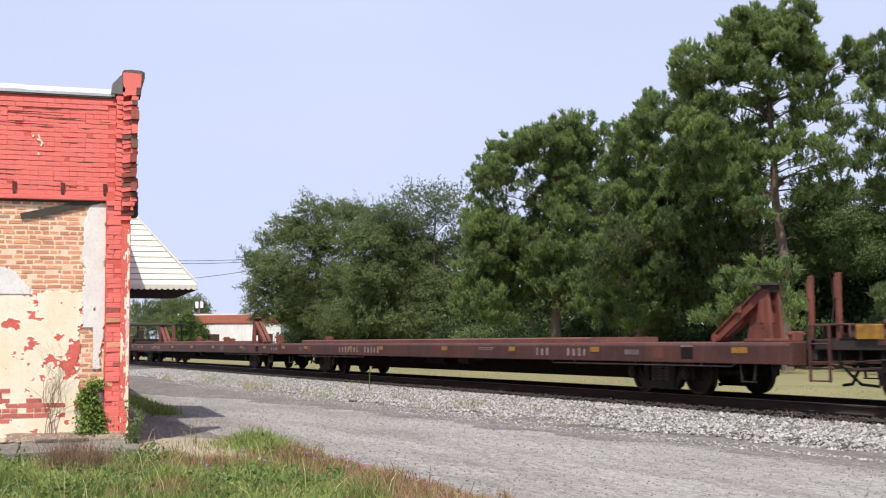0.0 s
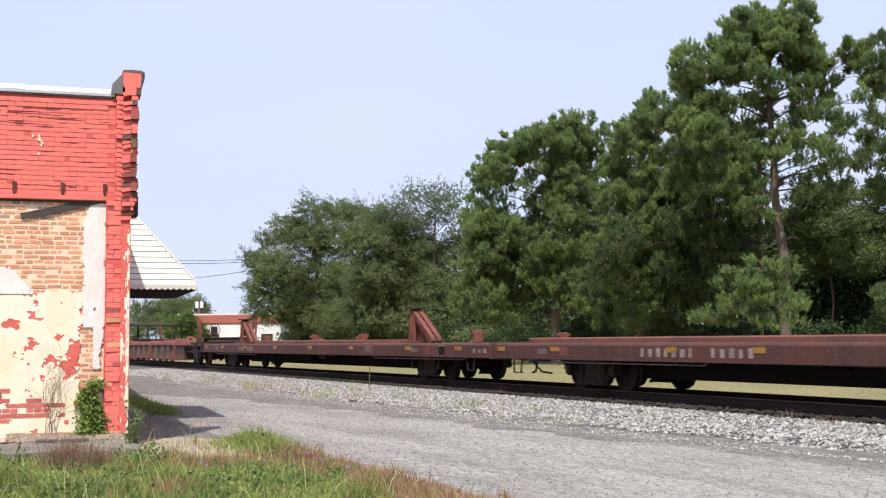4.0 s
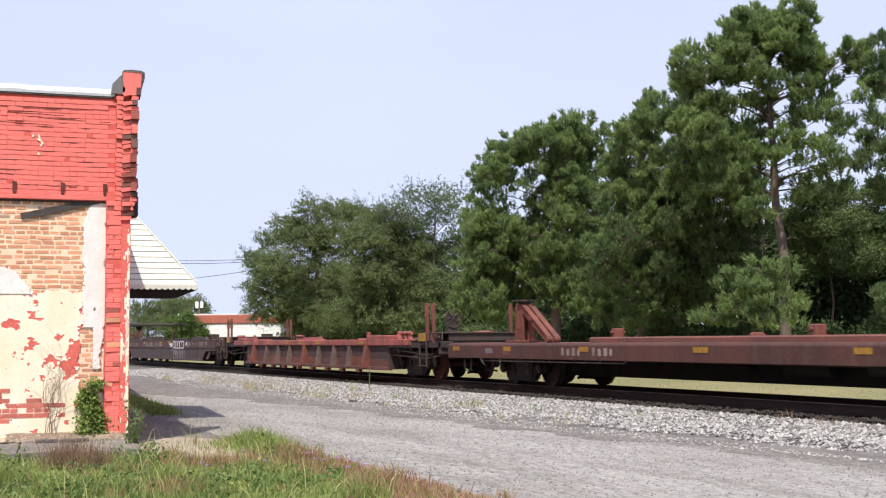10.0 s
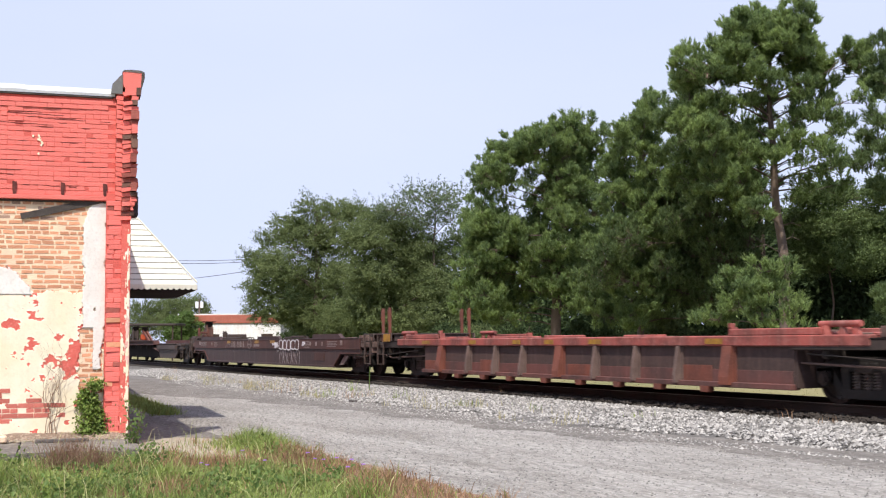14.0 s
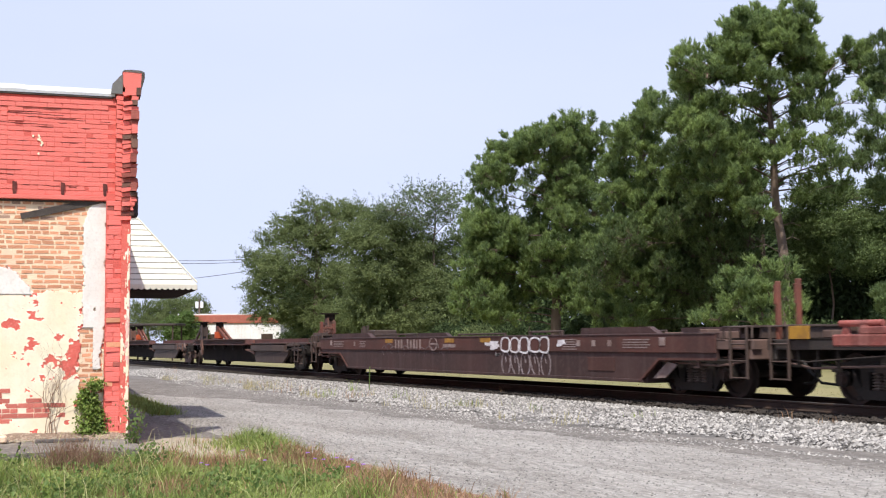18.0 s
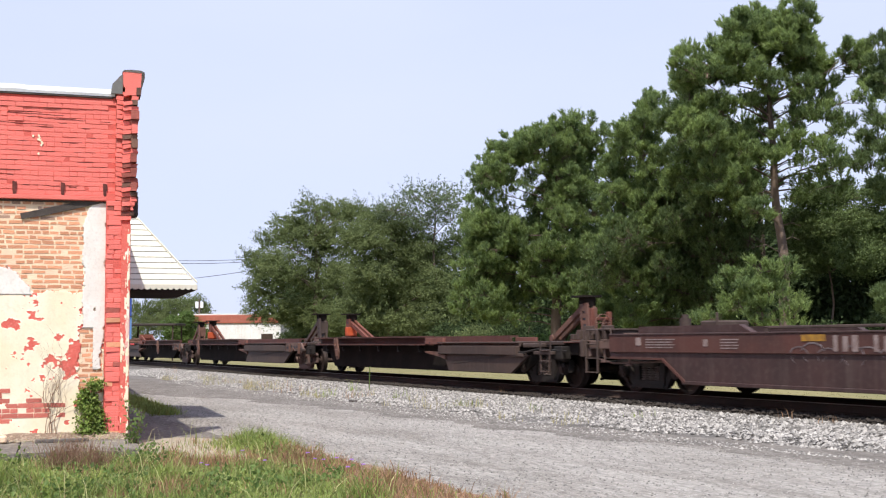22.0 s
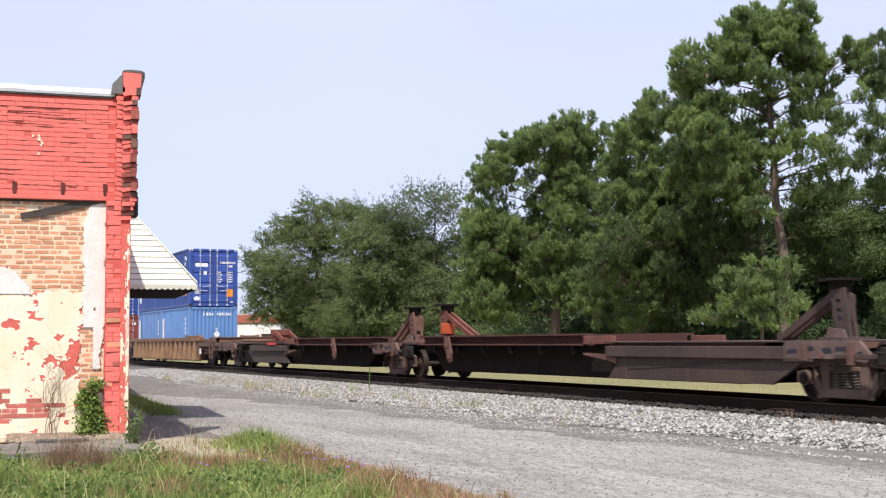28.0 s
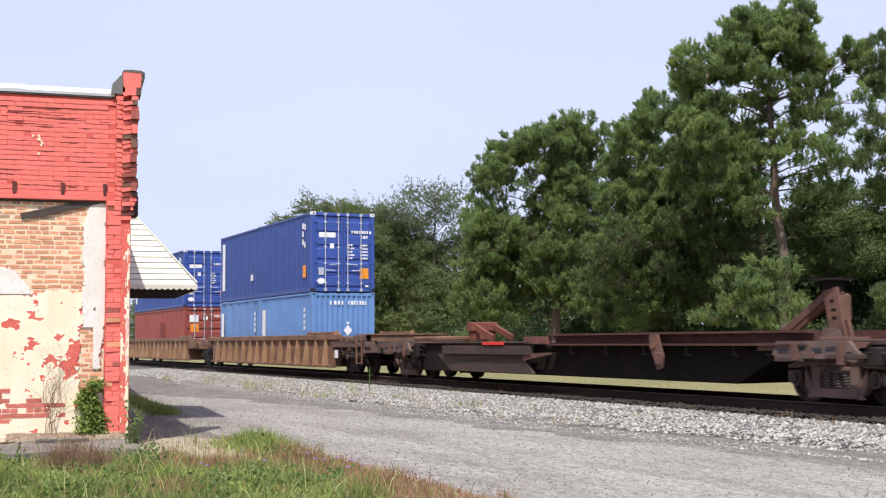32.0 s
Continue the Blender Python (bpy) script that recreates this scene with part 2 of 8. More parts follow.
def bulk(name, verts, faces, material, smooth=False):
    """A large mesh from arrays, all its faces with the same number of corners."""
    verts, faces = np.asarray(verts, dtype=np.float32), np.asarray(faces, dtype=np.int32)
    me = bpy.data.meshes.new(name)
    k = faces.shape[1]
    me.vertices.add(len(verts))
    me.vertices.foreach_set("co", verts.ravel())
    me.loops.add(faces.size)
    me.loops.foreach_set("vertex_index", faces.ravel())
    me.polygons.add(len(faces))
    me.polygons.foreach_set("loop_start", np.arange(0, faces.size, k, dtype=np.int32))
    me.polygons.foreach_set("use_smooth", np.full(len(faces), smooth))
    me.update(calc_edges=True)
    me.validate()
    me.materials.append(material)
    return me

# ---- ground, road, track ----
GRASS_SOIL = surface("sunlit_grass_field", (0.20, 0.19, 0.065), (0.13, 0.145, 0.045), (0.28, 0.25, 0.12), 0.35, 9, 0.95, 0.6, 14)
FIELD = surface("dry_green_field", (0.225, 0.198, 0.092), (0.18, 0.172, 0.074), (0.27, 0.235, 0.125), 0.25, 5, 0.95, 0.5, 10)
ROAD = surface("pale_gravelled_asphalt", (0.305, 0.287, 0.262), (0.205, 0.188, 0.167), (0.47, 0.455, 0.43), 1.1, 60, 0.95, 1.0, 70, stretch=(0.22, 1, 1), fine_mix=0.5, cut=(0.42, 0.66), speck=26.0)
ROAD_EDGE = surface("dark_worn_asphalt", (0.125, 0.112, 0.10), (0.17, 0.155, 0.138), (0.26, 0.245, 0.225), 1.4, 30, 0.95, 0.7, 40, stretch=(0.5, 1, 1), fine_mix=0.45, speck=15.0)
BALLAST = surface("pale_ballast_bed", (0.135, 0.126, 0.116), (0.10, 0.092, 0.085), (0.3, 0.29, 0.275), 3.0, 22, 0.95, 1.0, 18)
STONE = surface("pale_ballast_stone", (0.32, 0.305, 0.285), (0.22, 0.21, 0.198), (0.46, 0.45, 0.43), 9.0, 60, 0.9, 0.2, island=0.6)
GRIT = surface("pale_limestone_grit", (0.31, 0.295, 0.275), (0.25, 0.24, 0.225), (0.40, 0.39, 0.37), 9.0, 60, 0.9, 0.2, island=0.5)
FOULED = surface("dark_fouled_ballast", (0.05, 0.042, 0.036), (0.036, 0.03, 0.026), (0.09, 0.078, 0.066), 3.0, 24, 0.95, 0.9, 20)
TIE = surface("creosoted_oak", (0.05, 0.04, 0.033), (0.035, 0.028, 0.024), (0.10, 0.08, 0.066), 3.0, 26, 0.9, 0.4, stretch=(1, 0.25, 1), vary=0.3)
APRON = surface("pale_worn_concrete", (0.20, 0.18, 0.16), (0.13, 0.117, 0.108), (0.36, 0.33, 0.29), 1.6, 22, 0.95, 0.6, 30, speck=22.0, stretch=(0.5, 1, 1), spec=0.1)
CONCRETE = surface("old_grey_concrete", (0.135, 0.12, 0.11), (0.08, 0.072, 0.068), (0.26, 0.24, 0.22), 2.4, 26, 0.95, 0.6, 30, speck=22.0, stretch=(0.5, 1, 1), spec=0.1)
VERGE = surface("dry_reddish_soil", (0.27, 0.175, 0.115), (0.20, 0.125, 0.085), (0.42, 0.34, 0.26), 1.6, 26, 0.95, 0.8, 30, speck=24.0)
SOIL = surface("crumbled_brown_soil", (0.27, 0.195, 0.145), (0.19, 0.135, 0.10), (0.48, 0.40, 0.32), 3.0, 30, 0.95, 0.9, 34, speck=30.0)
DIRT = surface("pale_sandy_dirt", (0.36, 0.31, 0.235), (0.29, 0.245, 0.18), (0.46, 0.42, 0.35), 1.8, 24, 0.95, 0.6, 26)


def strip(name, x0, x1, step, rows, material, label="", category="", seed=0, wander=0.0):
    """A strip of ground along the track. rows: (y, z, how much the edge wanders); the outer rows may wander."""
    n = int((x1 - x0) / step) + 1
    xs = np.linspace(x0, x1, n)
    vs = np.zeros((n, len(rows), 3))
    for j, (y, z, w) in enumerate(rows):
        for i, x in enumerate(xs):
            off = w * noise.noise(Vector((x * 0.35, j // 2 * 3.7 + seed, 3.1))) + 0.45 * w * noise.noise(Vector((x * 1.7, j // 2 * 3.7 + seed, 7.7)))
            yy = y(x) if callable(y) else y
            vs[i, j] = (x, yy + off, z + (0.02 * noise.noise(Vector((x * 0.9, yy * 0.9, 1.0 + seed))) if z > 0.03 else 0))
    m = len(rows)
    a = np.arange(n * m).reshape(n, m)
    fs = np.stack([a[:-1, :-1], a[1:, :-1], a[1:, 1:], a[:-1, 1:]], -1).reshape(-1, 4)
    ob = new(name, bulk(name, vs.reshape(-1, 3), fs, material, True))
    return tagged(ob, label, category, kind="structure")


def toe(x):
    """Where the ballast meets the road."""
    return 10.75 + max(0.0, 0.13 * (x + 18))


g = Build().add([(-1500, -900, 0), (400, -900, 0), (400, 1500, 0), (-1500, 1500, 0)], [(0, 1, 2, 3)])
tagged(part("ground", g, FIELD, None), "flat dry green grassland", "ground", kind="structure")
strip("lawn", -18.3, 10, 0.3, [(-14.0, 0.0, 0), (-14.0, 0.008, 0), (5.5, 0.008, 0.4), (5.6, 0.0, 0.4)], GRASS_SOIL, "rough grass and soil beside the road", "lawn", 2)
strip("road", -160, 40, 0.25, [(5.05, -0.004, 0.55), (5.2, 0.018, 0.55), (7.0, 0.02, 0), (9.0, 0.02, 0), (10.2, 0.018, 0), (11.6, 0.016, 0.2)], ROAD, "pale worn road strewn with grit", "road", 5)
strip("dirt_verge", -16.2, -6, 0.12, [(4.1, 0.004, 0.5), (4.3, 0.013, 0.5), (4.7, 0.02, 0.0), (4.8, 0.022, 0.0), (lambda x: 5.22 + 0.03 * (x + 14), 0.024, 0.3), (lambda x: 5.42 + 0.03 * (x + 14), 0.014, 0.3)], VERGE, "bare brown soil along the road's edge", "soil", 21)
strip("pavement", -70, -18.2, 0.3, [(-2.0, 0.004, 0), (-2.0, 0.012, 0), (5.75, 0.012, 0.1), (5.85, 0.0, 0.1)], ROAD_EDGE, "dark worn pavement along the building", "pavement", 3)
strip("road_edge", -160, 40, 0.25, [(lambda x: toe(x) - 1.35 - 2.4 * min(1.0, max(0.0, (-24 - x) / 12)), 0.014, 0.75), (lambda x: toe(x) - 1.2 - 2.4 * min(1.0, max(0.0, (-24 - x) / 12)), 0.026, 0.75), (lambda x: toe(x) + 0.25, 0.026, 0.2)], ROAD_EDGE, "dark worn edge of the road", "road edge", 9)
strip("ballast_bed", -200, 40, 0.3, [(lambda x: toe(x) - 0.15, 0.0, 0.45), (lambda x: toe(x) + 0.5, 0.075, 0.3), (12.6, 0.10, 0), (13.3, 0.135, 0), (13.88, 0.15, 0.0), (14.04, 0.12, 0.0)], BALLAST, "pale stone ballast beside the track", "ballast", 12)
strip("track_bed", -220, 40, 0.5, [(13.92, 0.11, 0.05), (14.06, 0.195, 0.04), (14.2, 0.215, 0), (14.6, 0.20, 0), (15.4, 0.19, 0), (16.7, 0.155, 0), (17.4, 0.08, 0.1), (18.4, 0.0, 0.2)], FOULED, "dark fouled ballast between the ties", "track bed", 14)


def stones(name, n, x0, x1, lo, hi, size, material, seed, label, height):
    """Loose stones: small uneven octahedra scattered between the lines lo(x) and hi(x)."""
    r = np.random.RandomState(seed)
    x = r.uniform(x0, x1, n)
    f = r.uniform(0, 1, n)
    y0 = np.array([lo(v) for v in x])
    y = y0 + (hi - y0) * f
    z = np.array([height(a, b) for a, b in zip(x, y)])
    s = size * r.uniform(0.55, 1.35, n)
    base = np.array([(1, 0, 0), (0, 1, 0), (-1, 0, 0), (0, -1, 0), (0, 0, 1), (0, 0, -1)], float)
    a = r.uniform(0, 2 * np.pi, n)
    k = base[None] * r.uniform(0.55, 1.2, (n, 6, 1)) * np.array([1.15, 0.95, 0.75])
    k = k + r.uniform(-0.25, 0.25, (n, 6, 3))
    c, sn = np.cos(a)[:, None], np.sin(a)[:, None]
    v = np.stack([k[..., 0] * c - k[..., 1] * sn, k[..., 0] * sn + k[..., 1] * c, k[..., 2]], -1) * s[:, None, None]
    v += np.stack([x, y, z + s * 0.25], -1)[:, None]
    tri = np.array([(0, 1, 4), (1, 2, 4), (2, 3, 4), (3, 0, 4), (1, 0, 5), (2, 1, 5), (3, 2, 5), (0, 3, 5)])
    fs = (tri[None] + 6 * np.arange(n)[:, None, None]).reshape(-1, 3)
    return tagged(new(name, bulk(name, v.reshape(-1, 3), fs, material)), label, "stones", kind="stuff")


def ballast_z(x, y):
    t = toe(x)
    return float(np.interp(y, [t - 0.15, t + 0.5, 12.6, 13.3, 13.88, 14.04], [0.0, 0.075, 0.10, 0.135, 0.15, 0.12]))


stones("ballast_stones", 45000, -62, -7, lambda x: toe(x) + 0.1 * math.sin(x * 2.1) + 0.12 * math.sin(x * 0.7), 13.98, 0.035, STONE, 3, "pale grey crushed stone ballast", ballast_z)
stones("stray_stones", 3800, -45, -8, lambda x: toe(x) - 0.9, 11.0, 0.022, STONE, 5, "stray ballast stones at the road's edge", lambda x, y: 0.02)
stones("road_grit", 26000, -40, -7, lambda x: 5.2, 10.6, 0.0115, GRIT, 6, "fine pale grit on the road", lambda x, y: 0.02)
stones("track_stones", 5000, -62, -7, lambda x: 13.97, 14.5, 0.04, FOULED, 8, "dark ballast stones among the ties", lambda x, y: float(np.interp(y, [13.8, 14.0, 14.2, 14.6], [0.10, 0.195, 0.212, 0.20])))

track = tagged(new("railway_track"), "single railway track on wooden ties with rusty rails", "railway track")
for s in (-1, 1):
    y = YC + s * 0.755
    b = Build().prism([(y + a, RAIL - h) for a, h in ((-0.075, 0.165), (0.075, 0.165), (0.075, 0.15), (0.012, 0.13), (0.012, 0.045), (0.036, 0.032), (0.036, 0.008), (-0.036, 0.008), (-0.036, 0.032), (-0.012, 0.045), (-0.012, 0.13), (-0.075, 0.15))], "x", -260, 60)
    rail = part("rail", b, SIDEWEB, track)
    part("rail_head", Build().box(-260, 60, y - 0.033, y + 0.033, RAIL - 0.0085, RAIL, 0.004), TREAD, rail, "bright worn running surface")
TIE_MESH = Build().box(-0.115, 0.115, -1.3, 1.3, 0.03, 0.222, 0.012).box(-0.09, 0.09, -0.93, -0.58, 0.222, 0.228, 0).box(-0.09, 0.09, 0.58, 0.93, 0.222, 0.228, 0).mesh("tie", TIE)
rt = random.Random(7)
for k in range(190):
    part("tie", TIE_MESH, None, track, at=pose(-8.0 - 0.51 * k, YC + rt.uniform(-0.05, 0.05), rt.uniform(-0.012, 0.0), 0, 0, rt.uniform(-1.2, 1.2)))
far_ties = Build()
for k in range(280):
    far_ties.box(-105.0 - 0.51 * k - 0.115, -105.0 - 0.51 * k + 0.115, YC - 1.3, YC + 1.3, 0.03, 0.222, 0.01)
for k in range(90):
    far_ties.box(-7.5 + 0.51 * k - 0.115, -7.5 + 0.51 * k + 0.115, YC - 1.3, YC + 1.3, 0.03, 0.222, 0.01)
tagged(part("far_ties", far_ties, TIE, track), kind="stuff")

# ---- the old brick building: its end wall faces the camera. Local x runs along that wall, y goes back, z up ----
BRICK = surface("orange_brown_brick", (0.66, 0.31, 0.18), (0.56, 0.235, 0.13), (0.74, 0.52, 0.37), 5.0, 45, 0.9, 0.4, vary=0.2)
RED_PAINT = surface("flaking_red_paint", (0.78, 0.19, 0.16), (0.72, 0.165, 0.135), (0.58, 0.12, 0.10), 2.2, 40, 0.7, 0.5, vary=0.05, fine_mix=0.22)
RED_PAINT_WALL = surface("old_red_paint", (0.68, 0.135, 0.105), (0.60, 0.115, 0.09), (0.74, 0.33, 0.26), 2.6, 34, 0.7, 0.4, fine_mix=0.4)
MORTAR = surface("cream_lime_mortar", (0.84, 0.67, 0.48), (0.78, 0.57, 0.41), (0.62, 0.42, 0.30), 3.0, 50, 0.95, 0.5)
DARK_JOINT = surface("red_stained_mortar", (0.66, 0.13, 0.105), (0.56, 0.105, 0.085), (0.30, 0.06, 0.05), 4.0, 40, 0.9, 0.5)
PLASTER = surface("cream_weathered_plaster", (0.80, 0.69, 0.50), (0.83, 0.76, 0.62), (0.68, 0.55, 0.39), 1.3, 22, 0.9, 0.15, 30, streak=0.25)
WHITE_PLASTER = surface("white_flaking_plaster", (0.76, 0.73, 0.69), (0.70, 0.66, 0.61), (0.50, 0.44, 0.40), 3.0, 26, 0.9, 0.18, 30)
BLEACHED = surface("bleached_pink_paint", (0.78, 0.52, 0.46), (0.74, 0.42, 0.36), (0.80, 0.66, 0.60), 4.0, 40, 0.85, 0.1)
# Tar and dark metal; also the black of strips that stand for shade.
TAR_AND_SHADE = surface("black_tar_and_shade", (0.045, 0.037, 0.034), (0.07, 0.058, 0.052), (0.12, 0.10, 0.088), 4.0, 30, 0.85, 0.3)
DARK_BRICK = surface("sooty_brick", (0.17, 0.09, 0.065), (0.11, 0.062, 0.05), (0.26, 0.15, 0.11), 5.0, 45, 0.9, 0.5, vary=0.35)
OLD_BRICK = surface("weathered_brown_brick", (0.42, 0.27, 0.20), (0.32, 0.19, 0.145), (0.56, 0.43, 0.34), 5.0, 45, 0.9, 0.4, vary=0.25)
SILVER = surface("bright_roof_flashing", (0.66, 0.67, 0.69), (0.52, 0.53, 0.55), (0.38, 0.38, 0.39), 2.4, 24, 0.5, 0.3, metal=0.15)
GREY_METAL = surface("dull_grey_flashing", (0.21, 0.205, 0.20), (0.15, 0.148, 0.145), (0.30, 0.29, 0.28), 3.0, 24, 0.6, 0.2, metal=0.2)
AWNING = surface("cream_metal_awning", (0.64, 0.65, 0.56), (0.60, 0.605, 0.52), (0.48, 0.47, 0.40), 1.4, 20, 0.55, 0.05, streak=0.15)
# Dark colour for the shade inside open joints, cracks and joist pockets.
GAP_SHADE = surface("dark_open_joint", (0.09, 0.03, 0.026), (0.14, 0.04, 0.034), (0.05, 0.025, 0.022), 6.0, 40, 0.95, 0.2)
MAROON_BRICK = surface("weathered_maroon_brick", (0.36, 0.10, 0.08), (0.24, 0.075, 0.06), (0.52, 0.20, 0.16), 6.0, 45, 0.9, 0.5, vary=0.3)
FOOT_BRICK = surface("dull_red_painted_brick", (0.52, 0.15, 0.115), (0.42, 0.12, 0.095), (0.66, 0.36, 0.28), 5.0, 45, 0.9, 0.4, vary=0.15)
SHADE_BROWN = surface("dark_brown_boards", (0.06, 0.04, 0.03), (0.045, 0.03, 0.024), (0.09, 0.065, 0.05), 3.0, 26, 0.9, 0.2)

store = tagged(new("brick_building"), "old single-storey brick building with flaking red and cream paint", "building")
store.matrix_basis = pose(-17.47, 3.40, 0.18, 0, 0, 82)
COURSE, BLEN = 0.0705, 0.213
BASE_Z, TOP_Z, BAND_Z = 0.0, 4.93, 3.40

# the core of the walls, with the mortar face 12 mm behind the bricks
wall = part("end_wall", Build().box(-9.0, -0.02, 0.0, 0.34, -0.2, TOP_Z - 0.02, 0), MORTAR, store, "worn end wall of exposed brick")
part("front_wall", Build().box(-0.34, -0.02, 0.34, 32.0, -0.2, 4.22, 0), RED_PAINT_WALL, store)
part("back_wall", Build().box(-9.0, -0.34, 31.7, 32.0, -0.2, 4.22, 0), RED_PAINT_WALL, store)
part("far_wall", Build().box(-9.0, -8.7, 0.34, 31.7, -0.2, 4.22, 0), RED_PAINT_WALL, store)
part("roof", Build().box(-9.0, -0.34, 0.34, 31.7, 3.9, 4.05, 0.01), GREY_METAL, store)
part("parapet_face", Build().box(-9.0, -0.18, -0.045, -0.001, BAND_Z, TOP_Z - 0.01, 0), DARK_JOINT, store)

BRICK_SHAPES = []
rb = random.Random(11)
for w in (BLEN - 0.021, BLEN * 0.5 - 0.021, BLEN - 0.006, BLEN * 0.5 - 0.006, BLEN * 0.82 - 0.022, BLEN * 0.66 - 0.022):
    for k in range(3):
        painted = 6 <= len(BRICK_SHAPES) < 12
        j = [rb.uniform(-0.004, 0.004) * (1.0 if painted else 1.7) for _ in range(4)]
        hh = COURSE - (0.007 if painted else 0.021 + 0.004 * k)
        b = Build().prism([(-w / 2 + j[0], 0.003), (w / 2 + j[1], 0.003 + j[2]), (w / 2 + j[3], hh + j[3]), (-w / 2 + j[2], hh + j[1] * 0.5)], "y", -0.002 - 0.002 * k, 0.02)
        BRICK_SHAPES.append(b)


def brick_mesh(material):
    return [b.mesh("brick", material) for b in BRICK_SHAPES]


BRICKS, RED_BRICKS, OLD_BRICKS, FOOT_BRICKS = brick_mesh(BRICK), brick_mesh(RED_PAINT), brick_mesh(OLD_BRICK), brick_mesh(FOOT_BRICK)
# ragged line where the plaster ends, and the bare areas
def bare(x, z):
    """True where the plaster has fallen and the brick is open."""
    n = 0.05 * noise.noise(Vector((x * 6, z * 6, 2))) + 0.02 * noise.noise(Vector((x * 19, z * 19, 5)))
    top = z > 2.07 + (0.33 if x < -1.62 + n * 3 else max(0.0, (-1.32 - x) * 1.1)) + n
    right = x < -0.62 + 0.03 * math.sin(z * 5) + n
    side = -0.68 + n < x < -0.36 + n and 0.62 < z < 1.55 + n
    return (top and right) or side


placed = 0
rest = Build()
rest_red = Build()
rows = int((TOP_Z - 0.02) / COURSE)
for r in range(rows):
    z = r * COURSE
    red = z > BAND_Z - 0.02
    x = -2.35 - (BLEN / 2 if r % 2 else 0)
    header = (r % 6 == 5)
    while x < -0.2:
        pick = 1 if header else 0
        if not red and z > 0.7 and rb.random() < 0.45:
            pick = rb.choice((1, 4, 5, 5, 4))
        w = {0: BLEN, 1: BLEN / 2, 4: BLEN * 0.82, 5: BLEN * 0.66}[pick]
        cx = x + w / 2
        x += w
        if cx > (-0.27 if red else -0.36) or cx < -2.3:
            continue
        footing = 0.2 < z < 0.68 and (cx < -1.62 or cx < -0.92 and 0.28 < z < 0.52) and noise.noise(Vector((cx * 5, z * 12, 9))) > (-0.5 if cx < -1.5 else -0.1)
        if not red and not footing and not bare(cx, z + COURSE / 2):
            continue
        k = 3 * pick + rb.randrange(3) + (6 if red or z < 0.7 else 0)
        y = (-0.045 - (0.014 if z > 4.66 else 0.0) - (0.005 if rb.random() < 0.08 else 0.0)) if red else 0.0
        wave = 0.010 * noise.noise(Vector((cx * 1.3, r * 0.35, 4))) if red else 0.005 * noise.noise(Vector((cx * 3.0, r * 0.8, 6)))
        foot = z < 0.7
        low = not red and z > 3.1 and noise.noise(Vector((cx * 3, z * 3, 1))) > 0.0
        pos = pose(cx, y + (rb.uniform(-0.0025, 0.002) if red else -0.0145 + rb.uniform(-0.001, 0.001) if footing else rb.uniform(-0.004, 0.003)), z + wave, rb.uniform(-0.6, 0.9) if red else 0, rb.uniform(-0.7, 0.7), rb.uniform(-1.2, 1.2))
        if cx > -1.92 and placed < 420:
            placed += 1
            shape = RED_BRICKS if red else FOOT_BRICKS if foot else OLD_BRICKS if low else BRICKS
            part("brick", shape[k], None, wall, at=pos)
        else:
            tgt = rest_red if red or foot else rest
            tgt.add([pos @ Vector(v) for v in BRICK_SHAPES[k].v], BRICK_SHAPES[k].f)
tagged(part("more_bricks", rest, BRICK, wall), kind="stuff")
tagged(part("more_red_bricks", rest_red, RED_PAINT, wall), kind="stuff")


def sheet(name, x0, x1, z0, z1, cell, y, depth, keep, material, label):
    """A thin coat on the wall that is left only where keep(x, z) says so."""
    b = Build()
    nx, nz = int((x1 - x0) / cell), int((z1 - z0) / cell)
    idx = {}
    rr = random.Random(5)
    def vert(i, k):
        if (i, k) not in idx:
            idx[(i, k)] = len(b.v)
            b.v.append((x0 + i * cell + rr.uniform(-0.3, 0.3) * cell, y + 0.004 * noise.noise(Vector((i * 0.05, k * 0.05, 0))), z0 + k * cell + rr.uniform(-0.3, 0.3) * cell))
        return idx[(i, k)]
    on = {(i, k) for i in range(nx) for k in range(nz) if keep(x0 + (i + 0.5) * cell, z0 + (k + 0.5) * cell)}
    for i, k in on:
        b.f.append((vert(i, k), vert(i + 1, k), vert(i + 1, k + 1), vert(i, k + 1)))
        b.s.append(True)
    # edges turned back to the wall give the coat its thickness
    back = {}
    def rear(i, k):
        q = vert(i, k)
        if q not in back:
            back[q] = len(b.v)
            p = b.v[q]
            b.v.append((p[0], p[1] + depth, p[2]))
        return back[q]
    for i, k in on:
        for (di, dk), (p, q) in (((-1, 0), ((0, 0), (0, 1))), ((1, 0), ((1, 0), (1, 1))), ((0, -1), ((0, 0), (1, 0))), ((0, 1), ((0, 1), (1, 1)))):
            if (i + di, k + dk) not in on:
                a, c = (i + p[0], k + p[1]), (i + q[0], k + q[1])
                b.f.append((vert(*a), vert(*c), rear(*c), rear(*a)))
                b.s.append(False)
    return part(name, b, material, store, label)


def peel(x, z):
    v = Vector((x * 4.2, z * 5.2, 4.0))
    w = noise.noise(v) + 0.55 * noise.noise(v * 2.7) + 0.3 * noise.noise(v * 6.0)
    grow = 0.85 * math.exp(-((x + 0.80 - 0.22 * max(0.0, z - 1.0)) ** 2 / (0.03 if z < 1.2 else 0.010) + (z - 1.12) ** 2 / (0.035 if z < 1.1 else 0.16))) + 0.42 * math.exp(-((x + 1.5) ** 2 / 0.09 + (z - 1.62 - 0.28 * (x + 1.5)) ** 2 / 0.006)) + 0.18 * math.exp(-((x + 1.45) ** 2 / 0.02 + (z - 1.12) ** 2 / 0.05))
    return w + grow * 1.6


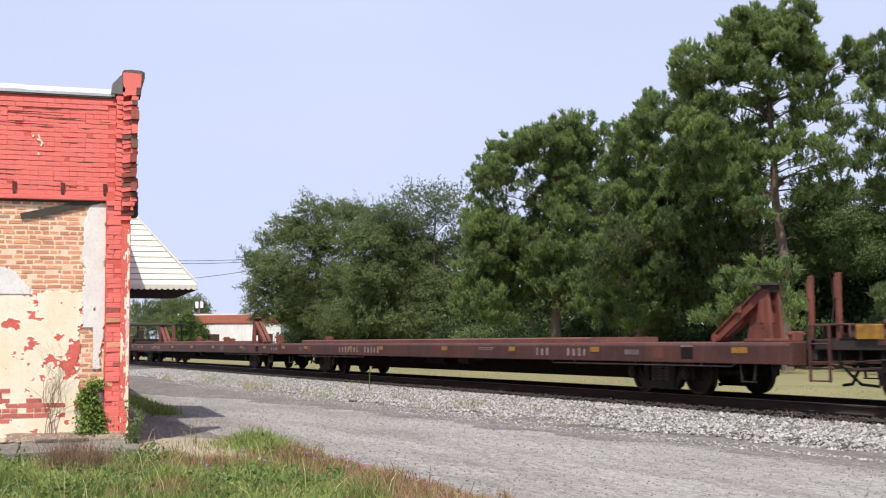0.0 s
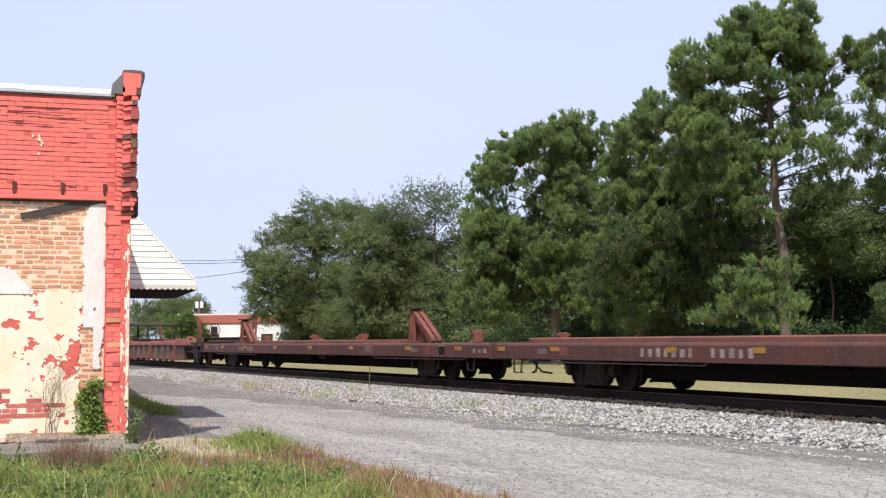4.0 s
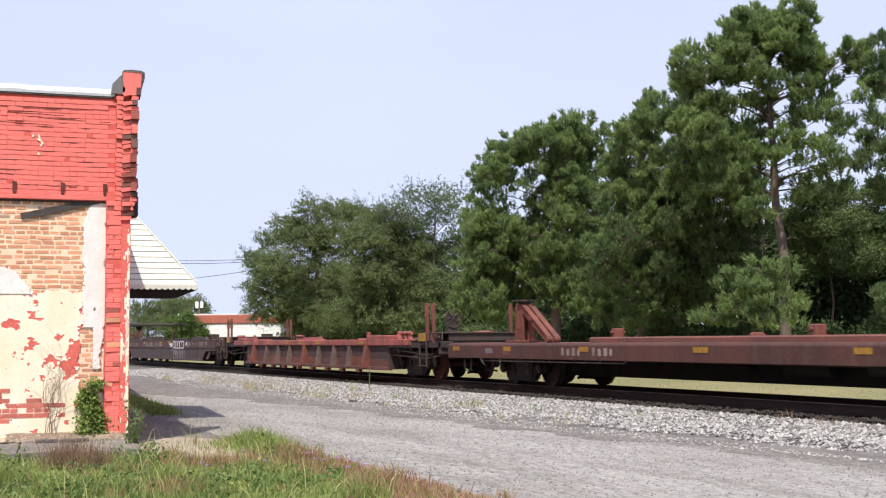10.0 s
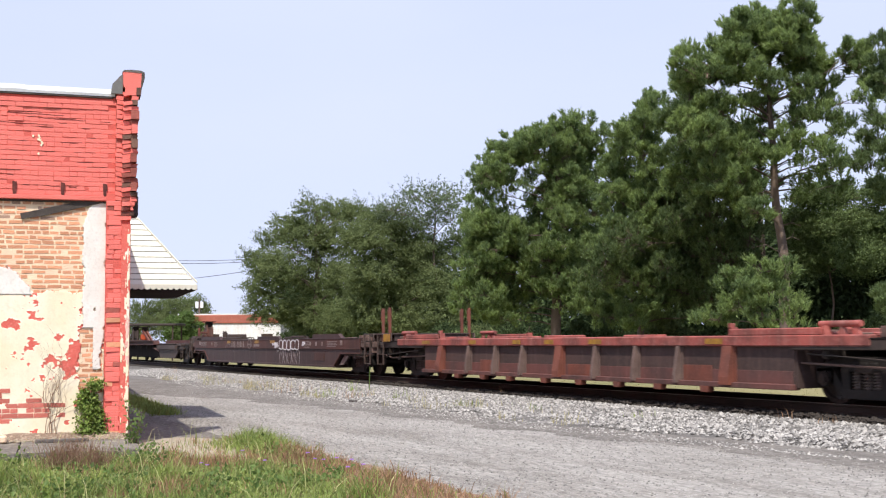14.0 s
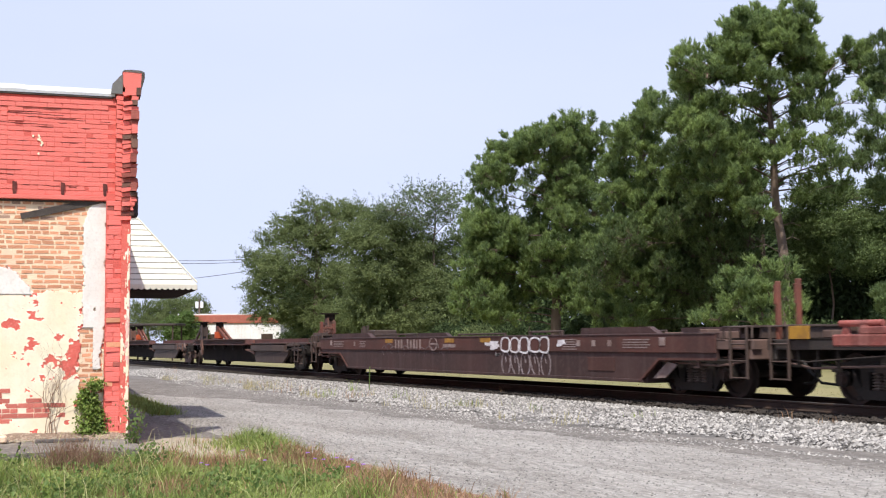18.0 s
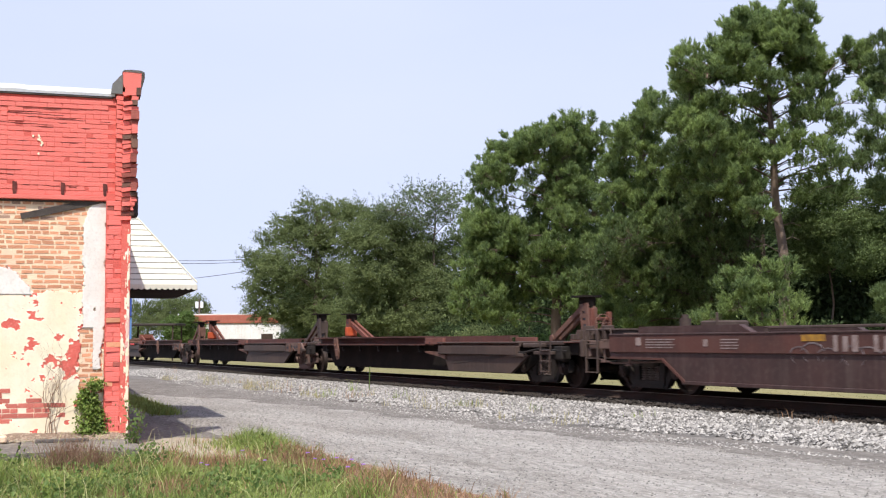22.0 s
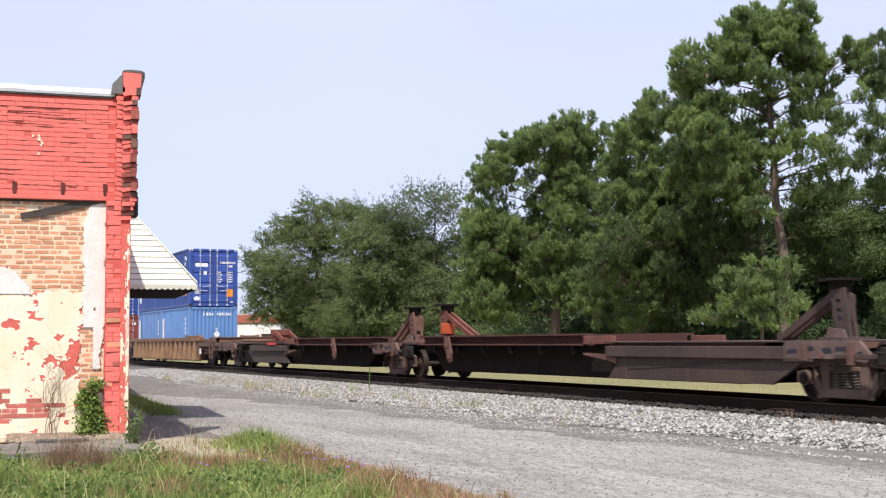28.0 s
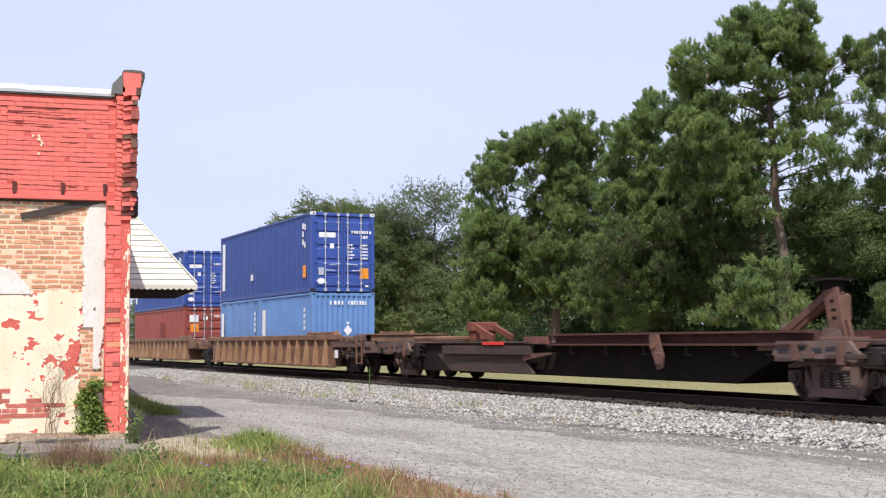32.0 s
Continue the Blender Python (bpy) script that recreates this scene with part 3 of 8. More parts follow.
def white_edge(x, z):
    n = 0.045 * noise.noise(Vector((x * 4, z * 5, 8))) + 0.022 * noise.noise(Vector((x * 18, z * 18, 8)))
    return -0.655 + 0.5 * max(0.0, z - 3.08) + n < x < -0.335 - 0.12 * max(0.0, (1.6 - z)) + n


sheet("paint_coat", -2.4, -0.34, 0.05, 2.62, 0.022, -0.0095, 0.007, lambda x, z: not bare(x, z) and not (white_edge(x, z) and z > 1.0), RED_PAINT_WALL, "old red paint below the plaster")
sheet("plaster", -2.4, -0.34, 0.02, 2.62, 0.012, -0.0150, 0.007, lambda x, z: not bare(x, z) and peel(x, z) < 0.48 and not (white_edge(x, z) and z > 1.0) and not (x < -1.58 and z > 2.02), PLASTER, "cream plaster, peeling in patches")
sheet("white_plaster", -0.80, -0.33, 0.95, 3.37, 0.015, -0.024, 0.018, lambda x, z: white_edge(x, z) and (z > 1.55 or x > -0.50) and peel(x + 3, z) < 0.8, WHITE_PLASTER, "strip of flaking white plaster")
sheet("white_plaster_patch", -2.4, -1.3, 1.95, 2.6, 0.015, -0.022, 0.016, lambda x, z: x < -1.36 + 0.04 * noise.noise(Vector((x * 8, z * 8, 3))) - max(0, z - 2.12) * 0.9 and not bare(x, z) and z > 2.02, WHITE_PLASTER, "patch of white plaster")
part("plaster_beyond", Build().box(-9.0, -2.3, -0.024, 0.0, 0.0, BAND_Z, 0), PLASTER, store)
part("parapet_beyond", Build().box(-9.0, -2.3, -0.066, -0.045, BAND_Z, TOP_Z - 0.02, 0), RED_PAINT, store)

# the ledge below the parapet, its joist pockets and the tar line of a lost roof
part("ledge", Build().box(-9.0, -0.33, -0.082, -0.04, BAND_Z - 0.012, BAND_Z + 0.05, 0.006), RED_PAINT, store)
# Black strip for the shade in the gap under the ledge.
part("ledge_gap", Build().box(-9.0, -0.36, -0.03, -0.004, BAND_Z - 0.045, BAND_Z - 0.014, 0.004), TAR_AND_SHADE, store)
for x in (-1.60, -0.945, -0.36):
    part("joist_pocket", Build().prism([(x - 0.02, BAND_Z + 0.05), (x + 0.022, BAND_Z + 0.05), (x + 0.018, BAND_Z + 0.13), (x + 0.03, BAND_Z + 0.15), (x + 0.028, BAND_Z + 0.23), (x - 0.03, BAND_Z + 0.24), (x - 0.028, BAND_Z + 0.14)], "y", -0.075, -0.052), GAP_SHADE, store, "dark joist pocket")
part("tar_line", Build().prism([(-1.52, BAND_Z - 0.22), (-1.50, BAND_Z - 0.30), (-1.2, BAND_Z - 0.245), (-0.75, BAND_Z - 0.13), (-0.36, BAND_Z - 0.03), (-0.36, BAND_Z - 0.01), (-0.8, BAND_Z - 0.045), (-1.15, BAND_Z - 0.13)], "y", -0.034, -0.010), TAR_AND_SHADE, store, "tarry line left by a former roof")

# Crevices and cracks are thin dark strips on the face, coloured as shaded gaps.
for k in range(26):
    row = rb.randrange(1, 20)
    zz = math.ceil(BAND_Z / COURSE) * COURSE + COURSE * row - 0.003
    xx, ln = rb.uniform(-2.0, -0.5), rb.choice((0.05, 0.08, 0.12, 0.16, 0.24, 0.3))
    tall = rb.uniform(0.003, 0.006)
    step = [(xx + ln * i / 5, zz + 0.010 * noise.noise(Vector(((xx + ln * i / 5) * 1.3, round(zz / COURSE) * 0.35, 4))) + rb.uniform(-0.0015, 0.0015)) for i in range(6)]
    part("crevice", Build().prism([(p, q - tall * (0.2 + 0.8 * math.sin(math.pi * i / 5))) for i, (p, q) in enumerate(step)] + [(p, q + 0.001) for p, q in reversed(step)], "y", -0.0545 - (0.014 if zz > 4.66 else 0), -0.04), GAP_SHADE, store)
for x0, x1, zz in ((-2.0, -0.95, 4.645), (-1.3, -0.3, 4.575), (-2.0, -1.1, 4.50), (-2.0, -1.62, 3.77), (-1.35, -0.75, 3.60)):
    step = [(x0 + (x1 - x0) * i / 10, zz - 0.03 * i / 10 + rb.uniform(-0.004, 0.004)) for i in range(11)]
    part("long_crack", Build().prism([(p, q - rb.uniform(0.003, 0.007)) for p, q in step] + [(p, q) for p, q in reversed(step)], "y", -0.0545 - (0.014 if zz > 4.66 else 0), -0.04), GAP_SHADE, store)
for k in range(9):
    xx, zz = -1.27 + rb.gauss(0, 0.05), 4.18 + rb.gauss(0, 0.10)
    part("bare_fleck", Build().prism([(xx, zz), (xx + 0.025, zz - 0.01), (xx + 0.03, zz + 0.02), (xx + 0.008, zz + 0.03)], "y", -0.0635, -0.04), PLASTER, store)

# corner pier: painted brick courses, rough and partly broken, with a smooth painted outer edge
PIER_MESH = [Build().box(-0.10, 0.10, -0.02, 0.06, 0.0, COURSE, 0.004).mesh("pier_brick", m) for m in (RED_PAINT, DARK_BRICK, BRICK, MAROON_BRICK)]
HALF_MESH = [Build().box(-0.052, 0.052, -0.02, 0.06, 0.003, COURSE - 0.002, 0.006).mesh("pier_brick", m) for m in (RED_PAINT, DARK_BRICK, BRICK, MAROON_BRICK)]
pier = part("corner_pier", Build().box(-0.34, -0.005, -0.104, 0.05, -0.1, BAND_Z + 0.1, 0.004), DARK_JOINT, store, "rough red-painted brick corner pier")
for r in range(int(BAND_Z / COURSE)):
    z = r * COURSE
    cols = ((-0.283, 1), (-0.172, 1)) if rb.random() < 0.3 else ((-0.228 if r % 2 else -0.215, 0),)
    for x, short in cols:
        if rb.random() < (0.10 if short else 0.04):
            continue
        k = rb.choice((0, 0, 0, 0, 0, 3, 2 if r < 24 else 0, 1 if r > 43 else 0))
        part("pier_brick", (HALF_MESH if short else PIER_MESH)[k], None, pier, at=pose(x + rb.uniform(-0.010, 0.010), -0.094 + rb.uniform(-0.008, 0.008) + (0.03 if rb.random() < 0.08 else 0), z, rb.uniform(-1.5, 1.5), rb.uniform(-1.5, 1.5), rb.uniform(-4, 4)))
part("pier_edge", Build().prism([(-0.125, -0.136), (-0.004, -0.136), (0.004, -0.128), (0.004, 0.05), (-0.125, 0.05)], "z", -0.05, BAND_Z - 0.35), RED_PAINT_WALL, pier)
def pier_peel(x, z):
    """Where the cream undercoat shows on the pier's smooth edge: most on its outer half and high up."""
    w = noise.noise(Vector((x * 14, z * 4.5, 3))) + 0.5 * noise.noise(Vector((x * 40, z * 15, 6)))
    outer = 1.0 if x > -0.045 else 0.2 if x > -0.075 else -0.35
    return w + 0.5 * outer + 0.18 * math.sin((z - 0.4) * 2.1) > 0.26


def pier_fade(x, z):
    """A patch of the same edge bleached nearly white."""
    return x > -0.055 + 0.02 * noise.noise(Vector((z * 6, 1, 1))) and 1.05 + 0.1 * noise.noise(Vector((x * 30, 2, 2))) < z < 1.72 + 0.15 * noise.noise(Vector((x * 30, 5, 2))) and noise.noise(Vector((x * 60, z * 22, 7))) > -0.25


sheet("peeled_paint", -0.122, -0.002, 0.02, 3.04, 0.010, -0.1385, 0.003, pier_peel, PLASTER, "cream undercoat showing through red paint")
sheet("bleached_paint", -0.08, -0.002, 0.9, 1.95, 0.009, -0.1395, 0.003, pier_fade, BLEACHED, "bleached pinkish paint")

# the corbelled cornice over the pier: courses step out to the right, with dentils
corn = part("cornice", Build().box(-0.215, 0.02, -0.085, 0.30, BAND_Z - 0.05, 5.0, 0.004), MAROON_BRICK, store, "corbelled brick cornice at the corner")
r = 0
z = BAND_Z - 0.30
while z < 4.95:
    f = min(1.0, max(0.0, (z - (BAND_Z - 0.30)) / 0.35))
    out = 0.025 + 0.062 * f + 0.008 * math.sin(r * 1.9)
    dentil = r % 3
    for col, (x0, x1, skip) in enumerate(((-0.215, -0.125, 0.05), (-0.13, -0.005, 0.14), (-0.01, out + rb.uniform(-0.016, 0.008), 0.05))):
        if z < BAND_Z - 0.02 and col == 0:
            continue
        if rb.random() < skip:
            continue
        if col == 2 and z > BAND_Z and dentil == 1 and rb.random() < 0.3:
            continue
        dpt = -0.112 - (0.0, 0.025, 0.035)[col] * f - rb.uniform(0.0, (0.02, 0.05, 0.045)[col]) - (0.03 if dentil == 0 and col else 0.0)
        mt = (DARK_BRICK if rb.random() < 0.45 else MAROON_BRICK) if (col == 2 and rb.random() < 0.6) or (col == 1 and rb.random() < 0.4) else RED_PAINT
        j = [rb.uniform(-0.011, 0.011) for _ in range(6)]
        tall = COURSE * (2 if col == 2 and dentil == 0 and z > BAND_Z else 1)
        drop = -0.02 * f if col == 1 else 0.012 if col == 0 else 0.0
        b = Build().prism([(x0 + j[0], z + 0.006 + drop), (x1 + j[1], z + 0.008 + j[2] * 0.7), (x1 + j[3], z + tall - 0.008), (x0 + j[4], z + tall - 0.004 + j[5] * 0.5 + drop)], "y", dpt, 0.25)
        part("cornice_brick", b, mt, corn)
    z += COURSE
    r += 1
cap = part("corner_cap", Build().prism([(-0.11, 4.95), (0.085, 4.95), (0.10, 5.03), (0.12, 5.05), (0.145, 5.19), (0.15, 5.28), (-0.135, 5.29), (-0.13, 5.12), (-0.12, 5.06), (-0.10, 5.04)], "y", -0.18, 0.38), RED_PAINT, store, "square cap block on the corner")
part("cap_slab", Build().prism([(-0.14, 5.285), (0.155, 5.275), (0.17, 5.29), (0.12, 5.312), (-0.02, 5.318), (-0.12, 5.308)], "y", -0.185, 0.39), CONCRETE, cap)
part("cap_flank", Build().prism([(0.12, 5.06), (0.15, 5.10), (0.175, 5.20), (0.175, 5.275), (0.13, 5.28), (0.125, 5.16)], "y", -0.183, 0.37), CONCRETE, cap, "crumbling grey mortar flank")
part("cap_brick", Build().prism([(0.055, 4.94), (0.125, 4.95), (0.13, 5.02), (0.11, 5.06), (0.06, 5.05)], "y", -0.20, 0.2), DARK_BRICK, cap)
part("cap_flashing", Build().prism([(-0.30, 4.96), (-0.28, 5.10), (-0.16, 5.24), (-0.135, 5.25), (-0.135, 4.96)], "y", -0.14, 0.3), GREY_METAL, cap, "dull grey bent flashing")

# metal coping along the parapet, in lapped and slightly bent sheets
for k in range(7):
    x1 = -0.24 - k * 1.25
    x0 = x1 - 1.27
    tilt = 0.012 * math.sin(k * 2.3)
    b = Build().prism([(-0.085, TOP_Z - 0.005), (-0.09, TOP_Z + 0.03 + tilt), (0.02, TOP_Z + 0.12 + tilt), (0.36, TOP_Z + 0.16), (0.36, TOP_Z + 0.145), (0.03, TOP_Z + 0.10 + tilt), (-0.072, TOP_Z + 0.02)], "x", x0, x1 - 0.003 * (k % 2))
    part("coping_sheet", b, SILVER, store, "bright bent metal coping")
# Added black strip that draws the shade under the coping.
part("coping_shadow_board", Build().box(-9.0, -0.26, -0.078, -0.04, TOP_Z - 0.035, TOP_Z - 0.004, 0.004), TAR_AND_SHADE, store)
# dark box fixed to the front wall beside the corner
part("meter_box", Build().box(-0.02, 0.12, 0.10, 0.45, 3.19, 3.50, 0.02), TAR_AND_SHADE, store, "dark metal box on the front wall")

# metal awning over the pavement, with a hipped end of lapped boards
AX, AY, AZ = 1.475, 4.67, 2.275
aw = part("awning", Build().prism([(-0.02, AZ + 1.87), (AX, AZ + 0.14), (AX, AZ + 0.12), (-0.02, AZ + 1.84)], "y", AY + 1.29, 8.9), AWNING, store, "cream metal awning with scalloped edge")
n = 16
for k in range(n):
    z0 = AZ + 0.123 + k * 0.1095
    f0, f1 = k / n, (k + 1) / n
    x1a, x1b = AX - (AX + 0.0) * f0 * 0.93, AX - (AX + 0.0) * f1 * 0.93
    y0, y1 = AY + 1.28 * f0, AY + 1.28 * f1
    vs = [(-0.02, y0 - 0.02, z0), (x1a, y0 - 0.02, z0), (x1b, y1 - 0.005, z0 + 0.1137), (-0.02, y1 - 0.005, z0 + 0.1137),
          (-0.02, y0 + 0.02, z0), (x1a, y0 + 0.02, z0), (x1b, y1 + 0.03, z0 + 0.1137), (-0.02, y1 + 0.03, z0 + 0.1137)]
    part("awning_board", Build().add(vs, [(0, 1, 2, 3), (7, 6, 5, 4), (0, 4, 5, 1), (1, 5, 6, 2), (2, 6, 7, 3), (3, 7, 4, 0)]), AWNING, aw)
    if k:
        # Black strip: the shade line under the board's lap.
        part("lap_line", Build().box(-0.02, x1a, y0 - 0.024, y0 + 0.0, z0 - 0.006, z0 + 0.0, 0), TAR_AND_SHADE, aw)
m = 14
edge = []
for k in range(m):
    x0, x1 = -0.02 + k * (AX + 0.02) / m, -0.02 + (k + 1) * (AX + 0.02) / m
    edge += [(x0 + (x1 - x0) * i / 6, AZ + 0.058 - 0.028 * math.sin(math.pi * i / 6)) for i in range(7 if k == m - 1 else 6)]
b = Build().prism([(-0.02, AZ + 0.129)] + edge + [(AX, AZ + 0.129)], "y", AY - 0.045, AY - 0.033)
part("valance", b, AWNING, aw)
part("front_valance", Build().box(AX - 0.01, AX + 0.01, AY, 8.9, AZ + 0.03, AZ + 0.129, 0), AWNING, aw)
# Black soffit: the shade below the awning is in its colour.
part("soffit", Build().box(-0.02, AX - 0.02, AY, 8.9, AZ + 0.02, AZ + 0.065, 0.01), BELLY, aw)
part("hip_trim", Build().beam((AX, AY - 0.02, AZ + 0.17), (0.10, AY + 1.28, AZ + 0.123 + n * 0.1095), 0.03, 0.03, (0, 0, 1)), AWNING, aw)

# broken concrete apron at the wall's foot
ap = tagged(new("concrete_apron"), "cracked old concrete apron at the wall's foot", "apron", kind="structure")
ap.matrix_basis = store.matrix_basis.copy()
for k, (x0, x1, y0, y1, dz) in enumerate(((-9.0, -3.1, -2.15, -0.02, 0.0), (-3.08, -1.45, -2.1, -0.02, -0.01), (-1.43, 0.06, -2.15, -0.02, 0.004))):
    b = Build()
    lip = [x0 + (x1 - x0) * i / 8 for i in range(9)]
    pts = [(x, y0 + 0.10 * noise.noise(Vector((x * 2, k, 1)))) for x in lip] + [(x1, y1), (x0, y1)]
    b.prism(pts, "z", -0.22, -0.03 + dz)
    part("slab", b, APRON, ap)
rub = Build()
for k in range(420):
    x, y = rb.uniform(-2.6, 0.0), -abs(rb.gauss(0.0, 0.16)) - 0.08
    s = rb.uniform(0.006, 0.028)
    p = pose(x, y, -0.028 + s * 0.4 + 0.07 * max(0.0, 1 + y / 0.3), rb.uniform(-20, 20), rb.uniform(-20, 20), rb.uniform(0, 180))
    q = Build().box(-s, s, -s * 0.7, s * 0.7, -s * 0.5, s * 0.5, s * 0.2)
    rub.add([p @ Vector(v) for v in q.v], q.f)
tagged(part("rubble", rub, DIRT, ap), kind="stuff")
soil = Build()
cols = 60
for i in range(cols + 1):
    x = -9.0 + 5.0 * i / 12 if i < 12 else -4.0 + 4.0 * (i - 12) / (cols - 12)
    wide = 0.30 + 0.10 * noise.noise(Vector((x * 2.2, 1, 5))) + 0.05 * noise.noise(Vector((x * 7, 1, 5)))
    high = 0.07 + 0.04 * noise.noise(Vector((x * 3.1, 4, 5)))
    soil.v += [(x, -0.005, high), (x, -0.4 * wide, 0.75 * high), (x, -0.75 * wide, 0.3 * high - 0.01), (x, -wide, -0.032)]
for i in range(cols):
    for k in range(3):
        soil.f.append((4 * i + k, 4 * i + k + 1, 4 * i + k + 5, 4 * i + k + 4))
        soil.s.append(True)
part("soil", soil, SOIL, ap, "brown soil and crumbled mortar along the wall")
part("plank", Build().box(-1.25, -0.55, -0.62, -0.5, -0.03, 0.02, 0.01), CONCRETE, ap, "grey weathered plank")
part("ledge_stone", Build().box(-2.4, -1.62, -0.42, -0.25, -0.03, 0.07, 0.02), MORTAR, ap)

dirt = Build()
cx, cy = -16.6, 4.2
ring = [(cx + (1.9 + 0.35 * noise.noise(Vector((math.cos(q) * 2, math.sin(q) * 2, 0)))) * math.cos(q), cy + (0.95 + 0.2 * noise.noise(Vector((math.cos(q) * 2, math.sin(q) * 2, 4)))) * math.sin(q)) for q in [2 * math.pi * i / 40 for i in range(40)]]
dirt.prism(ring, "z", 0.0, 0.03)
tagged(part("dirt_patch", dirt, DIRT, None), "bare patch of pale sandy dirt", "dirt patch", kind="structure")

# ---- the train: every car is a thing that rolls along the track ----
ROLLING = []        # (thing, its place along the train at the start)
WHEELSETS = []      # (wheelset, place of its axle in the truck)
RADIUS = 0.43


def wheel_profile():
    return [(0.10, 0.66), (0.30, 0.70), (0.365, 0.665), (0.455, 0.665), (0.452, 0.69), (0.432, 0.705), (0.425, 0.80), (0.36, 0.80),
            (0.34, 0.755), (0.16, 0.765), (0.13, 0.80), (0.05, 0.80), (0.05, 0.70)]


def wheelset_mesh(material, name):
    b = Build()
    p = wheel_profile()
    b.lathe(p, 26)
    b.lathe([(r, -y) for r, y in p], 26)
    b.rod((0, -1.0, 0), (0, 1.0, 0), 0.075, 12)
    for y in (-1, 1):
        b.rod((0, y * 0.93, 0), (0, y * 1.13, 0), 0.115, 14)
        b.rod((0, y * 1.13, 0), (0, y * 1.16, 0), 0.075, 10)
        for k in range(3):
            q = 2 * math.pi * k / 3
            b.rod((0.08 * math.cos(q), y * 1.12, 0.08 * math.sin(q)), (0.08 * math.cos(q), y * 1.15, 0.08 * math.sin(q)), 0.018, 6)
    return b.mesh(name, material)


WHEELSET = wheelset_mesh(WHEEL, "wheelset")
WHEELSET_RUST = wheelset_mesh(WHEEL_RED, "wheelset")


def side_frame_mesh():
    b = Build()
    y0, y1 = -0.07, 0.07
    b.prism([(-0.5, 0.66), (-0.95, 0.56), (-1.1, 0.54), (-1.1, 0.64), (-0.95, 0.69), (-0.45, 0.80), (0.45, 0.80), (0.95, 0.69), (1.1, 0.64), (1.1, 0.54), (0.95, 0.56), (0.5, 0.66)], "y", y0, y1)
    b.prism([(-0.48, 0.12), (0.48, 0.12), (0.54, 0.27), (-0.54, 0.27)], "y", y0 - 0.03, y1 + 0.03)
    b.box(-0.36, 0.36, y0 - 0.04, y1 + 0.04, 0.56, 0.64, 0.015)
    for dx in (-0.2, 0.0, 0.2):
        b.box(dx - 0.07, dx + 0.07, y0 - 0.045, y0, 0.645, 0.71, 0.015)
    for s in (-1, 1):
        b.prism([(s * 0.34, 0.70), (s * 0.54, 0.70), (s * 0.49, 0.18), (s * 0.34, 0.18)], "y", y0 - 0.015, y1 + 0.015)
        b.prism([(s * 0.52, 0.30), (s * 0.46, 0.12), (s * 0.60, 0.18), (s * 0.84, 0.50), (s * 0.84, 0.62), (s * 0.72, 0.62)], "y", y0, y1)
        b.rod((s * 0.89, y0 - 0.05, 0.43), (s * 0.89, y0, 0.43), 0.13, 14)
        b.box(s * 0.50, s * 0.62, y0 - 0.03, y0, 0.10, 0.17, 0.01)
        b.prism([(s * 0.70, 0.60), (s * 0.70, 0.36), (s * 0.76, 0.34), (s * 0.77, 0.56), (s * 1.01, 0.56), (s * 1.02, 0.34), (s * 1.10, 0.36), (s * 1.10, 0.60)], "y", y0, y1)
    return [b.mesh("side_frame", m) for m in (TRUCK, DUSTED)]


def spring_mesh():
    """One coil spring: a wire wound round an inner coil."""
    b = Build().rod((0, 0, 0.25), (0, 0, 0.56), 0.06, 8)
    turns = [(0.088 * math.cos(k * 0.9), 0.088 * math.sin(k * 0.9), 0.26 + 0.29 * k / 42) for k in range(43)]
    b.path(turns, 0.016, 5)
    return b.mesh("spring", SPRING)


def bolster_mesh():
    b = Build()
    b.prism([(-1.12, 0.55), (-1.12, 0.66), (-0.4, 0.66), (0.4, 0.66), (1.12, 0.66), (1.12, 0.55), (0.4, 0.40), (-0.4, 0.40)], "x", -0.2, 0.2)
    b.rod((0, 0, 0.62), (0, 0, 0.86), 0.18, 14)
    for s in (-1, 1):
        b.box(s * 0.40, s * 0.50, -0.66, 0.66, 0.34, 0.44)      # brake beams
        b.box(s * 0.43, s * 0.5, -0.85, -0.66, 0.28, 0.52)
        b.box(s * 0.43, s * 0.5, 0.66, 0.85, 0.28, 0.52)
    return b.mesh("truck", GRIME)


SIDE_FRAME, SPRINGS, BOLSTER = side_frame_mesh(), spring_mesh(), bolster_mesh()


def truck(car, x, rust=(), lift=0.0, dusty=False):
    t = part("truck", BOLSTER, None, car, "four-wheeled freight truck, dusty cast steel", pose(x, 0, lift - DECK))
    for s in (-1, 1):
        part("side_frame", SIDE_FRAME[dusty], None, t, at=pose(0, s * 1.0, 0))
        for dx in (-0.22, 0.0, 0.22):
            part("spring", SPRINGS, None, t, at=pose(dx, s * 1.0, 0))
        w = part("wheelset", WHEELSET_RUST if s in rust else WHEELSET, None, t, "rust-orange wheels" if s in rust else "", pose(s * 0.89, 0, RADIUS))
        WHEELSETS.append((w, s * 0.89))
    return t


